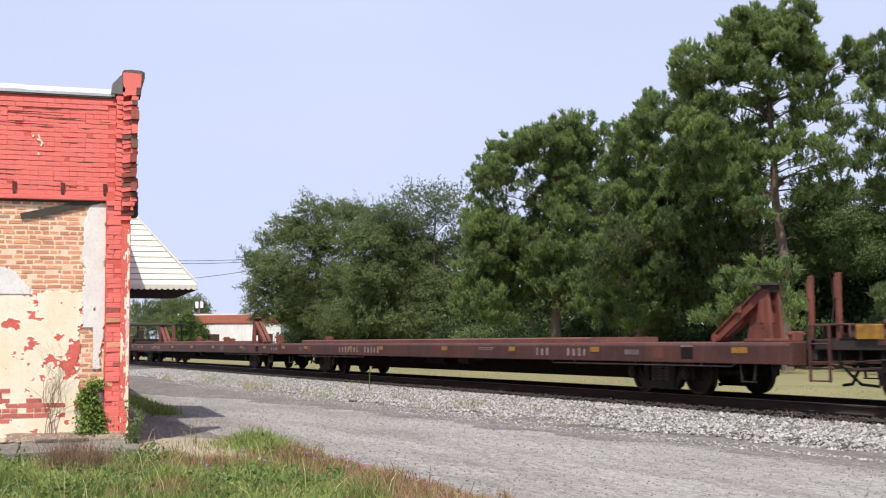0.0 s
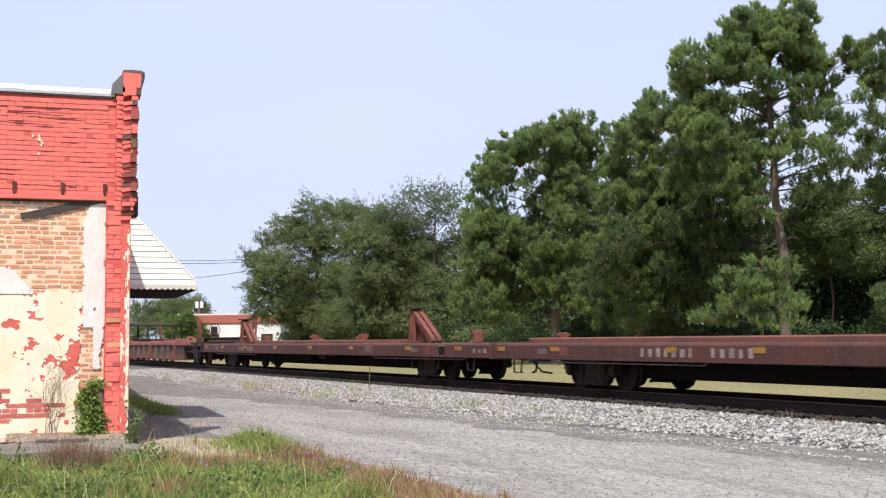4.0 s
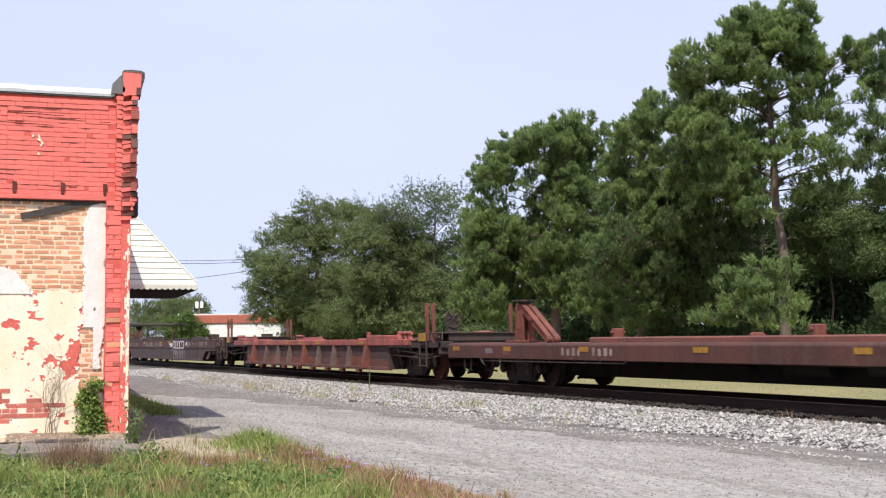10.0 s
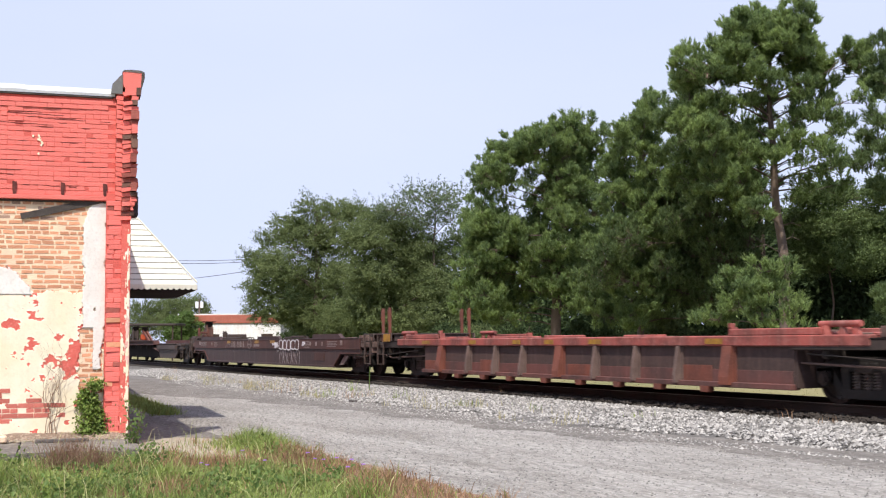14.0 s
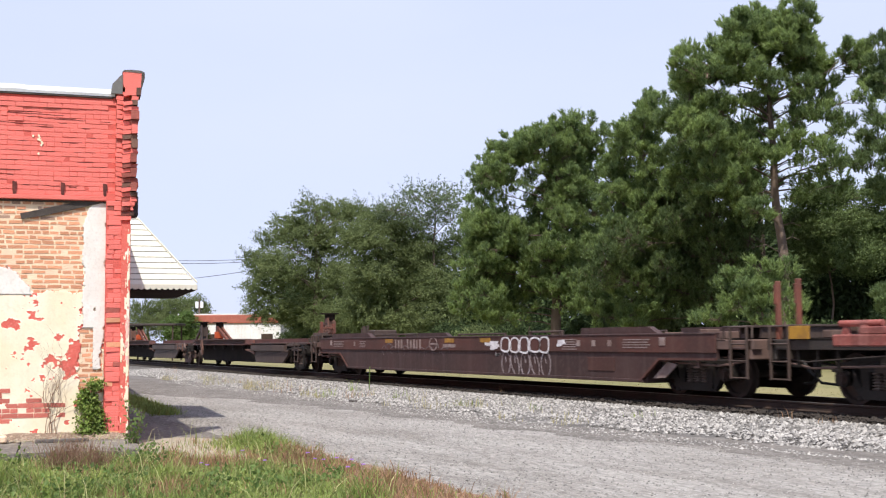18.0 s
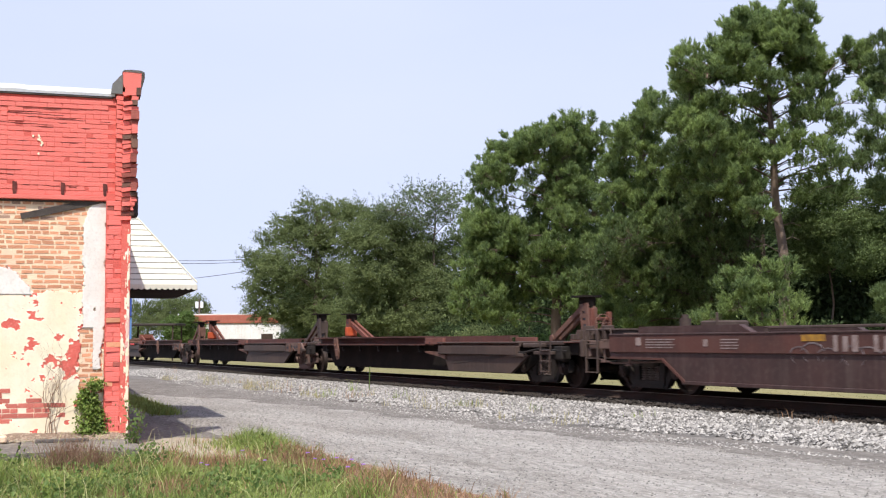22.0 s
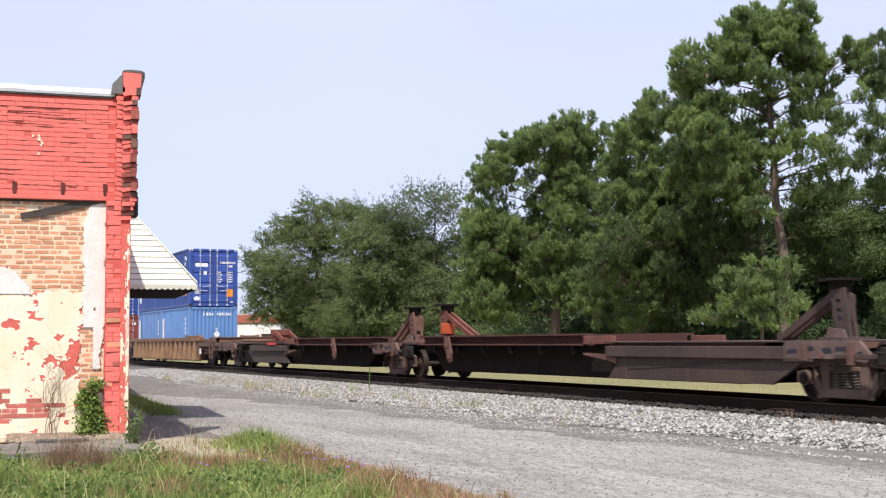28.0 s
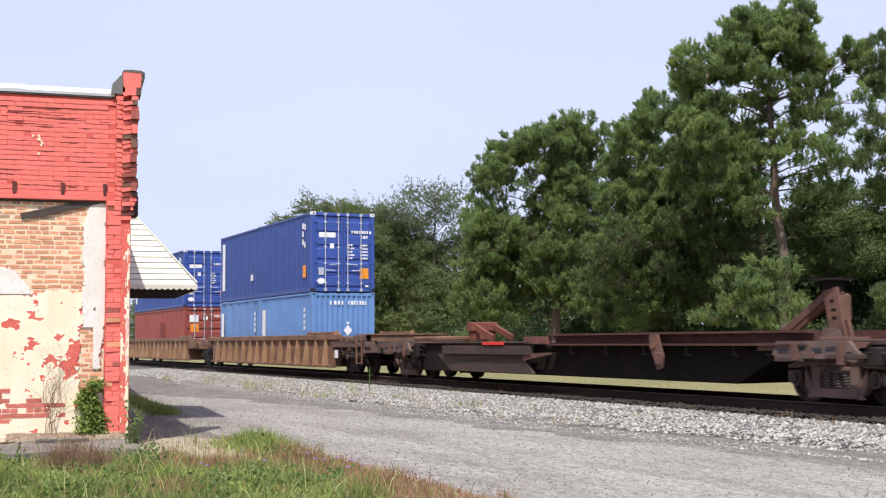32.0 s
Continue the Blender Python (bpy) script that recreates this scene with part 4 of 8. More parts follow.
def coupler(car, x, s):
    """At the end x of a car; s is the way that it points."""
    b = Build().box(x - s * 0.5, x + s * 0.35, -0.1, 0.1, 0.74, 0.90, 0.02)
    b.prism([(x + s * 0.3, -0.14), (x + s * 0.3, 0.16), (x + s * 0.55, 0.2), (x + s * 0.62, 0.08), (x + s * 0.5, 0.05), (x + s * 0.5, -0.05), (x + s * 0.6, -0.1), (x + s * 0.55, -0.2)], "z", 0.70, 0.94)
    c = part("coupler", b, GRIME, car, "rusty knuckle coupler")
    h = Build().path([(x - s * 0.1, -0.3, 0.62), (x + s * 0.08, -0.28, 0.40), (x + s * 0.28, -0.2, 0.20), (x + s * 0.6, -0.1, 0.17)], 0.026, 8)
    h.path([(x - s * 0.1, -0.34, 0.55), (x - s * 0.5, -0.34, 0.50), (x - s * 0.9, -0.4, 0.52)], 0.02, 6)
    part("air_hose", h, RUBBER, c)


def bars(car, name, x, z, count, w, h, gap, y=-1.535, material=None, label=""):
    """Illegible stencilled marks: a row of upright bars, from x towards the rear."""
    for i in range(count):
        x0 = x + i * (w + gap)
        b = Build().box(x0, x0 + w * (0.7 + 0.3 * ((i * 7) % 3) / 2), y - 0.004, y, z - h / 2, z + h / 2 - 0.02 * ((i * 5) % 2), 0)
        part(name, b, material or STENCIL, car, label or "faded white stencilled mark")


def data_lines(car, x, z, w, n=4, pitch=0.052, y=-1.52):
    """A block of unreadable small print: thin level bars."""
    for k in range(n):
        part("data_line", Build().box(x, x + w * (1 - 0.08 * (k % 2)), y - 0.004, y, z - k * pitch - 0.011, z - k * pitch + 0.011, 0), STENCIL, car)


def reflector(car, x, z, w=0.42, h=0.13, y=-1.535, material=None, label=""):
    part("reflector", Build().box(x - w / 2, x + w / 2, y - 0.005, y, z - h / 2, z + h / 2, 0), material or YELLOW, car, label or "yellow reflective strip")


def sill_step(car, x, s=-1, top=0.6, low=0.22, y=1.46, w=0.42, material=None, rungs=1):
    b = Build()
    for dx in (-w / 2, w / 2):
        b.beam((x + dx, s * y, top), (x + dx * 0.75, s * (y + 0.02), low), 0.05, 0.02, (1, 0, 0))
    for k in range(rungs):
        z = low + (top - low) * k / max(1, rungs)
        b.box(x - w * 0.42, x + w * 0.42, s * (y - 0.04), s * (y + 0.05), z, z + 0.025, 0.005)
    part("sill_step", b, material or TRUCK, car)


def grab_iron(car, x, z, w=0.45, y=-1.55, material=None):
    b = Build().path([(x - w / 2, y + 0.05, z), (x - w / 2, y - 0.03, z), (x + w / 2, y - 0.03, z), (x + w / 2, y + 0.05, z)], 0.014, 6)
    part("grab_iron", b, material or TRUCK, car)


def hitch(car, x, s, z0=0.93, top=2.05, post=None, plate=None, strut_reach=1.42, lean=0.0, base=0.44, slim=False):
    """A trailer hitch: two tapered posts, struts that run s-wards to the deck, and a fifth-wheel plate on top."""
    post = post or RUSTRED
    h = part("trailer_hitch", Build().box(x - 0.30, x + 0.30, -0.38, 0.38, z0, z0 + 0.06, 0.01), post, car, "rusty folding trailer hitch")
    ys, head, deep, size = (0.12, top - 0.22, 0.13, 0.78) if slim else (0.13, top - 0.12, 0.17, 0.66)
    for y in (-ys, ys):
        b = Build().prism([(x - base / 2, z0 + 0.05), (x + base / 2, z0 + 0.05), (x + lean + 0.10, head), (x + lean - 0.10, head)], "y", y - 0.035, y + 0.035)
        for k in range(3):
            zz = z0 + 0.3 + 0.24 * k
            b.rod((x, y - 0.045, zz), (x, y + 0.045, zz), 0.05, 8)
        part("hitch_post", b, post, h)
        b = Build().beam((x + lean + s * 0.06, y * 0.8, head - 0.08), (x + s * strut_reach, y * 0.8, z0 + 0.07), 0.08, deep)
        b.rod((x + s * strut_reach, y * 0.8 - 0.08, z0 + 0.08), (x + s * strut_reach, y * 0.8 + 0.08, z0 + 0.08), 0.09, 10)
        part("hitch_strut", b, post, h)
    part("cross_brace", Build().box(x - 0.05, x + 0.05, -0.19, 0.19, z0 + 0.35, z0 + 0.8, 0.01), post, h)
    if not slim:
        part("hitch_gusset", Build().prism([(x + s * 0.20, z0 + 0.05), (x + s * 0.62, z0 + 0.05), (x + s * 0.50, z0 + 0.52), (x + s * 0.30, z0 + 0.66)], "y", -0.02, 0.02), post, h)
        for y in (-ys * 0.8, ys * 0.8):
            part("strut_flange", Build().beam((x + lean + s * 0.16, y, head - 0.02), (x + s * (strut_reach + 0.04), y, z0 + 0.15), 0.15, 0.03), post, h)
        part("strut_tie", Build().box(x + s * strut_reach * 0.45 - 0.05, x + s * strut_reach * 0.45 + 0.05, -0.2, 0.2, z0 + (top - z0) * 0.5, z0 + (top - z0) * 0.5 + 0.12, 0.01), post, h)
    b = Build().prism([(x + lean + px * 0.46 * size, py * 0.44 * size) for px, py in ((-1, -0.55), (-0.6, -0.95), (0.1, -1), (0.7, -0.75), (1, -0.3), (0.5, -0.12), (0.5, 0.12), (1, 0.3), (0.7, 0.75), (0.1, 1), (-0.6, 0.95), (-1, 0.55))], "z", top - 0.05, top - 0.005)
    b.prism([(x + lean - 0.10, head - 0.06), (x + lean + 0.10, head - 0.06), (x + lean + 0.18 * size, top - 0.03), (x + lean - 0.18 * size, top - 0.03)], "y", -0.2 * size, 0.2 * size)
    part("fifth_wheel_plate", b, plate or GRIME, h, "black fifth-wheel plate")
    return h


def car(name, u, label, category="freight car", group="cars of the train"):
    e = new(name)
    e.matrix_basis = pose(u, YC, RAIL + DECK)
    ROLLING.append((e, u))
    return tagged(e, label, category, group)


def flat_car(u, length, trucks, hitches, marks, raised, low_boxes, label, strip, step_at):
    """A long flat car whose front end is at u; all else is measured from there, rearward negative."""
    c = car("flat_car", u, label)
    L = -length
    for s in (-1, 1):
        b = Build()
        b.prism([(s * 1.44, 0.55), (s * 1.525, 0.55), (s * 1.531, 0.56), (s * 1.531, 0.86), (s * 1.52, 0.89), (s * 1.48, 0.926), (s * 1.44, 0.93)], "x", L, 0)
        part("side_sill", b, BROWN, c)
    b = Build().box(L + 0.01, -0.01, -1.44, 1.44, 0.86, 0.925, 0)
    part("deck", b, BROWN_TOP, c, "worn brown steel deck")
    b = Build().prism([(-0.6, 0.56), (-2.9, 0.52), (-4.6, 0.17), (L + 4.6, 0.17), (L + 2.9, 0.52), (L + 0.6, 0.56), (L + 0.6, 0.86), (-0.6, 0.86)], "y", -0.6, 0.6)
    part("center_sill", b, BELLY, c, "grimy, shade-black fish-bellied centre sill")
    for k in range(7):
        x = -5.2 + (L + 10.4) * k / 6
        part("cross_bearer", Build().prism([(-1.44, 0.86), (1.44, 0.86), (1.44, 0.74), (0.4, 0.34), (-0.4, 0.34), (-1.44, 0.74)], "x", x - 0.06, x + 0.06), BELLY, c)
    for x in (0, L):
        s = 1 if x == 0 else -1
        part("end_sill", Build().box(x - s * 0.12, x + s * 0.02, -1.5, 1.5, 0.52, 0.94, 0.02), BROWN, c)
        coupler(c, x, s)
    for x0, x1, z in raised:
        b = Build()
        b.prism([(-0.92, 0.925), (-0.92, z - 0.03), (-0.88, z), (0.88, z), (0.92, z - 0.03), (0.92, 0.925)], "x", x0, x1)
        part("runway", b, BROWN_TOP, c, "faded brown raised trailer runway")
    for x, w, h, y in low_boxes:
        w, h = w * 0.42, h * 1.55
        b = Build().box(x - w / 2, x + w / 2, y - 0.12, y + 0.12, 0.93, 0.93 + h, 0.02)
        b.rod((x, y - 0.19, 0.93 + h * 0.72), (x, y + 0.19, 0.93 + h * 0.72), 0.03, 8)
        part("wheel_stop", b, RUSTRED, c, "rusty red folding pedestal")
    for x, s, lean in hitches:
        hitch(c, x, s, lean=lean)
    for x, rust in trucks:
        truck(c, x, rust)
    for x, wide in strip:
        reflector(c, x, 0.79, wide * 0.85, 0.105)
    for x, n, w, h in marks:
        bars(c, "stencil", x, 0.735, n, w * 0.7, h * 0.9, w * 0.58)
    for x in step_at:
        for s in (-1, 1):
            sill_step(c, x, s)
    for x in (-1.4, L + 8.2):
        p = Build().path([(x, -1.40, 0.60), (x - 0.15, -1.47, 0.50), (x - 6.3, -1.47, 0.49), (x - 6.5, -1.40, 0.58)], 0.016, 6)
        for dx in (1.0, 3.1, 5.4):
            p.box(x - dx - 0.02, x - dx + 0.02, -1.48, -1.46, 0.48, 0.56, 0.004)
        part("side_pipe", p, SPRING, c, "thin brake pipe below the sill")
    for x, w, h, mt in ((-4.55, 0.5, 0.10, DIMCHALK), (-3.65, 0.34, 0.22, RUSTRED), (-2.75, 0.36, 0.24, BELLY), (-2.75, 0.36, 0.03, STENCIL), (L + 3.2, 0.34, 0.20, RUSTRED), (L + 2.3, 0.4, 0.12, DIMCHALK)):
        part("side_plate", Build().box(x - w / 2, x + w / 2, -1.5345 - (0.003 if h < 0.05 else 0), -1.53, 0.74 - h / 2 + (0.12 if h < 0.05 else 0), 0.74 + h / 2 + (0.12 if h < 0.05 else 0), 0), mt, c)
    # small fittings under the deck: reservoir, brake cylinder, pipes
    m = L * 0.5
    part("air_reservoir", Build().rod((m - 1.6, -0.95, 0.50), (m - 0.5, -0.95, 0.50), 0.17, 14).box(m - 1.3, m - 1.25, -1.1, -0.8, 0.5, 0.88), BELLY, c)
    part("brake_cylinder", Build().rod((m + 0.3, -0.95, 0.50), (m + 0.9, -0.95, 0.50), 0.13, 12).rod((m + 0.9, -0.95, 0.5), (m + 1.5, -0.9, 0.5), 0.03, 8), TRUCK, c)
    part("brake_pipe", Build().path([(L + 1.0, -1.25, 0.58), (L * 0.5, -1.25, 0.54), (-1.0, -1.25, 0.58)], 0.022, 6), TRUCK, c)
    return c


def guide_posts(c, x, gap, top, material, near=True):
    for s in (-1, 1):
        for dx in (0, gap):
            b = Build().box(x + dx - 0.04, x + dx + 0.04, s * 1.30, s * 1.38, 0.95, top - 0.02 if dx == 0 else top, 0.01)
            b.box(x + dx - 0.055, x + dx + 0.02, s * 1.285, s * 1.395, top - 0.42, top - 0.08, 0.01)
            part("guide_post", b, material, c, "upright container guide post")


def end_platform(c, x0, x1, s, paint, detail, z=1.0, brake=True, ladder=0.35):
    """The deck over a truck between x0 (car end) and x1 (well end); s is the way outwards."""
    lo, hi = min(x0, x1), max(x0, x1)
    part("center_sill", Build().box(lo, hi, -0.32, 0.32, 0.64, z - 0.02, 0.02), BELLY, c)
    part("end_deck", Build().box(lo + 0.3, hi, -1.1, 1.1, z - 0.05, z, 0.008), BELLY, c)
    b = Build()
    for y in (-1.38, 1.38):
        b.box(lo + (0 if s < 0 else 0), hi, y - 0.1, y + 0.1, z - 0.2, z - 0.03, 0.01)
    b.box(x0 - 0.06 * s, x0 - 0.22 * s, -1.48, 1.48, 0.62, z - 0.02, 0.02)
    b.box(x1 + s * 0.6, x1 + s * 0.75, -1.4, 1.4, 0.66, z - 0.06, 0.02)
    part("end_frame", b, EARTH if paint is MAROON or paint is TAN else GRIME, c)
    part("crossover_platform", Build().box(x0 - s * 0.05, x0 - s * 0.75, -1.3, 1.3, z + 0.19, z + 0.23, 0.004).box(x0 - s * 0.1, x0 - s * 0.16, -1.2, 1.2, z, z + 0.19, 0.004).box(x0 - s * 0.64, x0 - s * 0.7, -1.2, 1.2, z, z + 0.19, 0.004), detail, c, "grated crossover walkway")
    for sy in (-1, 1):
        b = Build()
        xl = x0 - s * ladder
        for dx in (-0.22, 0.22):
            b.box(xl + dx - 0.02, xl + dx + 0.02, sy * 1.50, sy * 1.54, 0.28, z + 0.2, 0.004)
        for k in range(4):
            zz = 0.30 + k * (z - 0.1) / 3
            b.rod((xl - 0.22, sy * 1.52, zz), (xl + 0.22, sy * 1.52, zz), 0.014, 6)
        part("end_ladder", b, detail, c)
        b = Build().path([(x0 - s * 0.12, sy * 1.4, z), (x0 - s * 0.12, sy * 1.4, z + 0.21), (x0 - s * 0.9, sy * 1.4, z + 0.21), (x0 - s * 0.9, sy * 1.4, z)], 0.018, 6)
        part("handrail", b, detail, c)
    wheel_x = x0 - s * 1.05
    b = Build()
    for k in range(14):
        q0, q1 = 2 * math.pi * k / 14, 2 * math.pi * (k + 1) / 14
        b.rod((wheel_x, -0.6 + 0.26 * math.cos(q0), z + 0.62 + 0.26 * math.sin(q0)), (wheel_x, -0.6 + 0.26 * math.cos(q1), z + 0.62 + 0.26 * math.sin(q1)), 0.016, 6)
    for k in range(4):
        q0 = math.pi * k / 4
        b.rod((wheel_x, -0.6 - 0.26 * math.cos(q0), z + 0.62 - 0.26 * math.sin(q0)), (wheel_x, -0.6 + 0.26 * math.cos(q0), z + 0.62 + 0.26 * math.sin(q0)), 0.012, 6)
    b.box(wheel_x - 0.16, wheel_x - 0.02, -0.75, -0.45, z, z + 0.75, 0.02)
    if brake:
        part("hand_brake", b, detail, c, "hand brake wheel on its housing")
    coupler(c, x0, s)
    # clutter of brackets and pipes over the truck
    b = Build()
    for k in range(5):
        x = x0 + (x1 - x0) * (0.18 + 0.17 * k)
        b.box(x - 0.12, x + 0.1, -1.2, -0.9, z, z + 0.08 + 0.05 * (k % 3), 0.01)
    b.path([(x0 - s * 0.3, -1.36, 0.6), (x0 - s * 1.0, -1.42, 0.5), (x1, -1.3, 0.58)], 0.022, 6)
    part("brake_rigging", b, EARTH, c)
    # slotted fascia along the platform, hangers and rods below it
    for sy in (-1, 1):
        fx0, fx1 = x0 - s * 0.75, x1 + s * 0.25
        # The black choice paints in the shade below the platform.
        beam_paint = EARTH if paint is MAROON or paint is TAN else BELLY
        fascia = part("fascia", Build().box(fx0, fx1, sy * 1.44, sy * 1.475, z - 0.16, z - 0.02, 0.006).box(fx0, fx1, sy * 1.40, sy * 1.49, z - 0.03, z - 0.005, 0.004), beam_paint, c)
        for k in range(4):
            xs = fx0 + (fx1 - fx0) * (k + 0.6) / 4.4
            part("slot", Build().box(xs - 0.14, xs + 0.14, sy * 1.4755 - 0.002, sy * 1.4755 + 0.002, z - 0.115, z - 0.065, 0), GASKET_SHADE, fascia)
        for k, drop in enumerate((0.30, 0.22, 0.36)):
            xs = x0 - s * (0.7 + 0.45 * k)
            part("hanger", Build().box(xs - 0.03, xs + 0.03, sy * 1.40, sy * 1.44, z - 0.16 - drop, z - 0.16, 0.005).box(xs - 0.12, xs + 0.05, sy * 1.38, sy * 1.46, z - 0.19 - drop, z - 0.15 - drop, 0.005), beam_paint, c)
        part("brake_rod", Build().path([(x0 - s * 0.2, sy * 1.3, z - 0.34), (x0 - s * 0.9, sy * 1.47, z - 0.40), (x1 + s * 0.3, sy * 1.42, z - 0.26)], 0.012, 6), GRIME, c)


def rib_well(u, length, well, ribs, wide, paint, panel, detail, name, label, trucks, rust=(), raised=(), posts=True, post_top=2.05, strips=(), front=True, rear=True, floor_z=0.17, chord=(0.86, 1.05), reach=0.6):
    """A well car with outside ribs: well = (front, rear) of the well, ribs at the given places."""
    c = car(name, u, label)
    w0, w1 = well
    zb, zt = 0.15, chord[1]
    for s in (-1, 1):
        wall = part("side_wall", Build().box(w1, w0, s * 1.38, s * 1.42, zb, chord[0] + 0.02, 0.004), panel, c, "dusty ribbed well side")
        b = Build().box(w1 - reach, w0 + reach, s * 1.32, s * 1.50, chord[0], zt, 0.02)
        part("top_chord", b, paint, c)
        part("bottom_sill", Build().box(w1, w0, s * 1.30, s * 1.52, zb - 0.03, zb + 0.07, 0.012), panel if paint is not CORAL else REDDUST, c)
        if paint is not TAN:
            part("lower_plate", Build().box(w1 + 0.05, w0 - 0.05, s * 1.418, s * 1.432, zb + 0.05, zb + 0.29, 0.004), REDDUST if paint is CORAL else panel, wall)
        for x in ribs:
            hw = 0.13 if x in wide else 0.045
            b = Build().prism([(s * 1.42, zb + 0.02), (s * 1.60, zb + 0.02), (s * 1.60, zb + 0.16), (s * 1.50, chord[0] + 0.01), (s * 1.42, chord[0] + 0.01)], "x", x - hw, x + hw)
            b.box(x - hw - 0.05, x + hw + 0.05, s * 1.42, s * 1.45, zb + 0.05, chord[0], 0.004)
            # Tan ribs get the lighter colour that stands for sun on the fins.
            part("rib", b, RUSTRED if x in wide and paint is CORAL else DUSTED if paint is not TAN else TAN_RIB, wall)
            foot_x = x - 0.62
            if x is not ribs[-1] and paint is not TAN:
                part("sill_foot", Build().prism([(foot_x - 0.13, zb - 0.02), (foot_x + 0.13, zb - 0.02), (foot_x + 0.10, zb - 0.13), (foot_x - 0.10, zb - 0.13)], "y", s * 1.40, s * 1.54), RUSTRED if paint is CORAL else panel, wall)
        for x0, x1, z in raised:
            b = Build().box(x1, x0, s * 1.34, s * 1.49, zt - 0.002, z, 0.015)
            part("raised_chord", b, paint, c)
            for xe in (x0, x1):
                part("corner_guide", Build().prism([(xe - 0.06, zt), (xe + 0.06, zt), (xe + 0.03, z + 0.03), (xe - 0.03, z + 0.03)], "y", s * 1.30, s * 1.46), paint, c)
    if reach > 1:
        # padded rolls over the ends of the chords
        for x0 in (w0 + reach - 1.25, w1 - reach):
            for s in (-1, 1):
                roll = part("top_roll", Build().rod((x0, s * 1.30, 1.225), (x0 + 0.9, s * 1.30, 1.225), 0.055, 12), paint, c)
                for dx in (0.12, 0.5, 0.8):
                    part("roll_stand", Build().prism([(x0 + dx - 0.09, 1.04), (x0 + dx + 0.09, 1.04), (x0 + dx + 0.03, 1.2), (x0 + dx - 0.03, 1.2)], "y", s * 1.27, s * 1.33), paint, roll)
        for xe, way in ((raised[0][1], 1), (raised[1][0], -1)):
            part("end_stop", Build().box(xe - 0.05, xe + 0.05, -1.46, -1.36, zt, zt + 0.22, 0.01), paint, c)
    part("well_floor", Build().box(w1, w0, -1.36, 1.36, zb, floor_z + 0.04, 0.01), GRIME, c)
    for x in (w0, w1):
        part("bulkhead", Build().box(x - 0.04, x + 0.04, -1.4, 1.4, zb, chord[1] - 0.07, 0.01), panel, c)
    if front:
        end_platform(c, 0, w0, 1, paint, detail, brake=reach > 1, ladder=1.1 if reach > 1 else 0.35)
    if rear:
        end_platform(c, -length, w1, -1, paint, detail, brake=False)
    for x in trucks:
        truck(c, x, rust)
    for x, z, wd, h in strips:
        reflector(c, x, z, wd, h, -1.505)
    return c


# the flat cars
flat_a = flat_car(-15.35, 27.25, [(-4.25, ()), (-23.6, ())], [(-2.2, -1, 0.05)],
                  [(-8.35, 3, 0.17, 0.19), (-7.0, 4, 0.17, 0.19), (-21.1, 7, 0.2, 0.2), (-18.9, 5, 0.2, 0.2)], [(-7.0, -26.6, 1.05)], [(-27.0, 0.35, 0.16, 0.3), (-0.5, 0.3, 0.12, -0.9)],
                  "long brown flat car, empty, with one trailer hitch",
                  [(-1.25, 0.5), (-5.9, 0.4), (-9.5, 0.35), (-13.2, 0.42), (-17.6, 0.4), (-20.1, 0.4), (-26.9, 0.45), (-24.4, 0.45)], (-1.1, -26.2))
flat_b = flat_car(-42.85, 27.95, [(-4.65, ()), (-24.8, ())], [(-7.75, 1, 0.0), (-26.55, 1, 0.05)],
                  [(-22.2, 4, 0.17, 0.19), (-20.95, 4, 0.17, 0.19), (-0.9, 3, 0.22, 0.12)], [(-9.9, -22.0, 1.05)],
                  [(-1.95, 0.42, 0.22, -0.85), (-10.9, 0.4, 0.2, -0.5), (-15.15, 0.45, 0.2, -0.7), (-14.2, 0.35, 0.16, 0.7), (-21.5, 0.4, 0.2, -0.5), (-18.2, 0.35, 0.12, 0.6)],
                  "long brown flat car, empty, with two upright red trailer hitches",
                  [(-1.75, 0.45), (-4.95, 0.5), (-9.4, 0.45), (-13.3, 0.45), (-17.3, 0.5), (-21.3, 0.45), (-24.7, 0.4), (-27.45, 0.45)], (-1.15, -26.9))

data_lines(flat_b, -8.25, 0.83, 0.62, 4, 0.055, -1.532)
data_lines(flat_a, -11.25, 0.815, 0.85, 2, 0.04, -1.532)
# the ribbed well cars: a brown one ahead, the red one, and the tan pair with containers
C_RIBS = (-5.4, -6.85, -8.25, -9.72, -11.2, -12.85, -14.2, -15.65, -17.3)
C_KEY = dict(ribs=C_RIBS, wide=(-5.4, -11.2, -17.3), trucks=(-2.52, -19.5), raised=((-3.05, -5.35, 1.17), (-17.45, -19.6, 1.17)), reach=1.75)
well_front = rib_well(6.76, 21.75, (-3.75, -18.45), paint=BROWN, panel=DUSTY, detail=BROWN, name="well_car",
                      label="brown ribbed well car, empty, with tall guide posts", strips=((-20.3, 1.08, 0.5, 0.22), (-18.0, 0.93, 0.4, 0.1)), **C_KEY)
guide_posts(well_front, -21.75, 0.62, 2.05, RUSTRED)
part("yellow_box", Build().box(-20.6, -20.15, -1.53, -1.40, 0.97, 1.2, 0.01), YELLOW, well_front)
well_red = rib_well(-71.3, 21.75, (-3.75, -18.45), paint=CORAL, panel=DUSTY, detail=SPINE, name="well_car", rust=(1,),
                    label="faded red ribbed well car, empty, with tall guide posts",
                    strips=((-5.75, 0.95, 0.5, 0.1), (-9.7, 0.95, 0.5, 0.1), (-11.6, 0.95, 0.4, 0.1), (-13.1, 0.95, 0.4, 0.1), (-15.4, 0.95, 0.4, 0.1), (-18.2, 0.95, 0.5, 0.1)), **C_KEY)
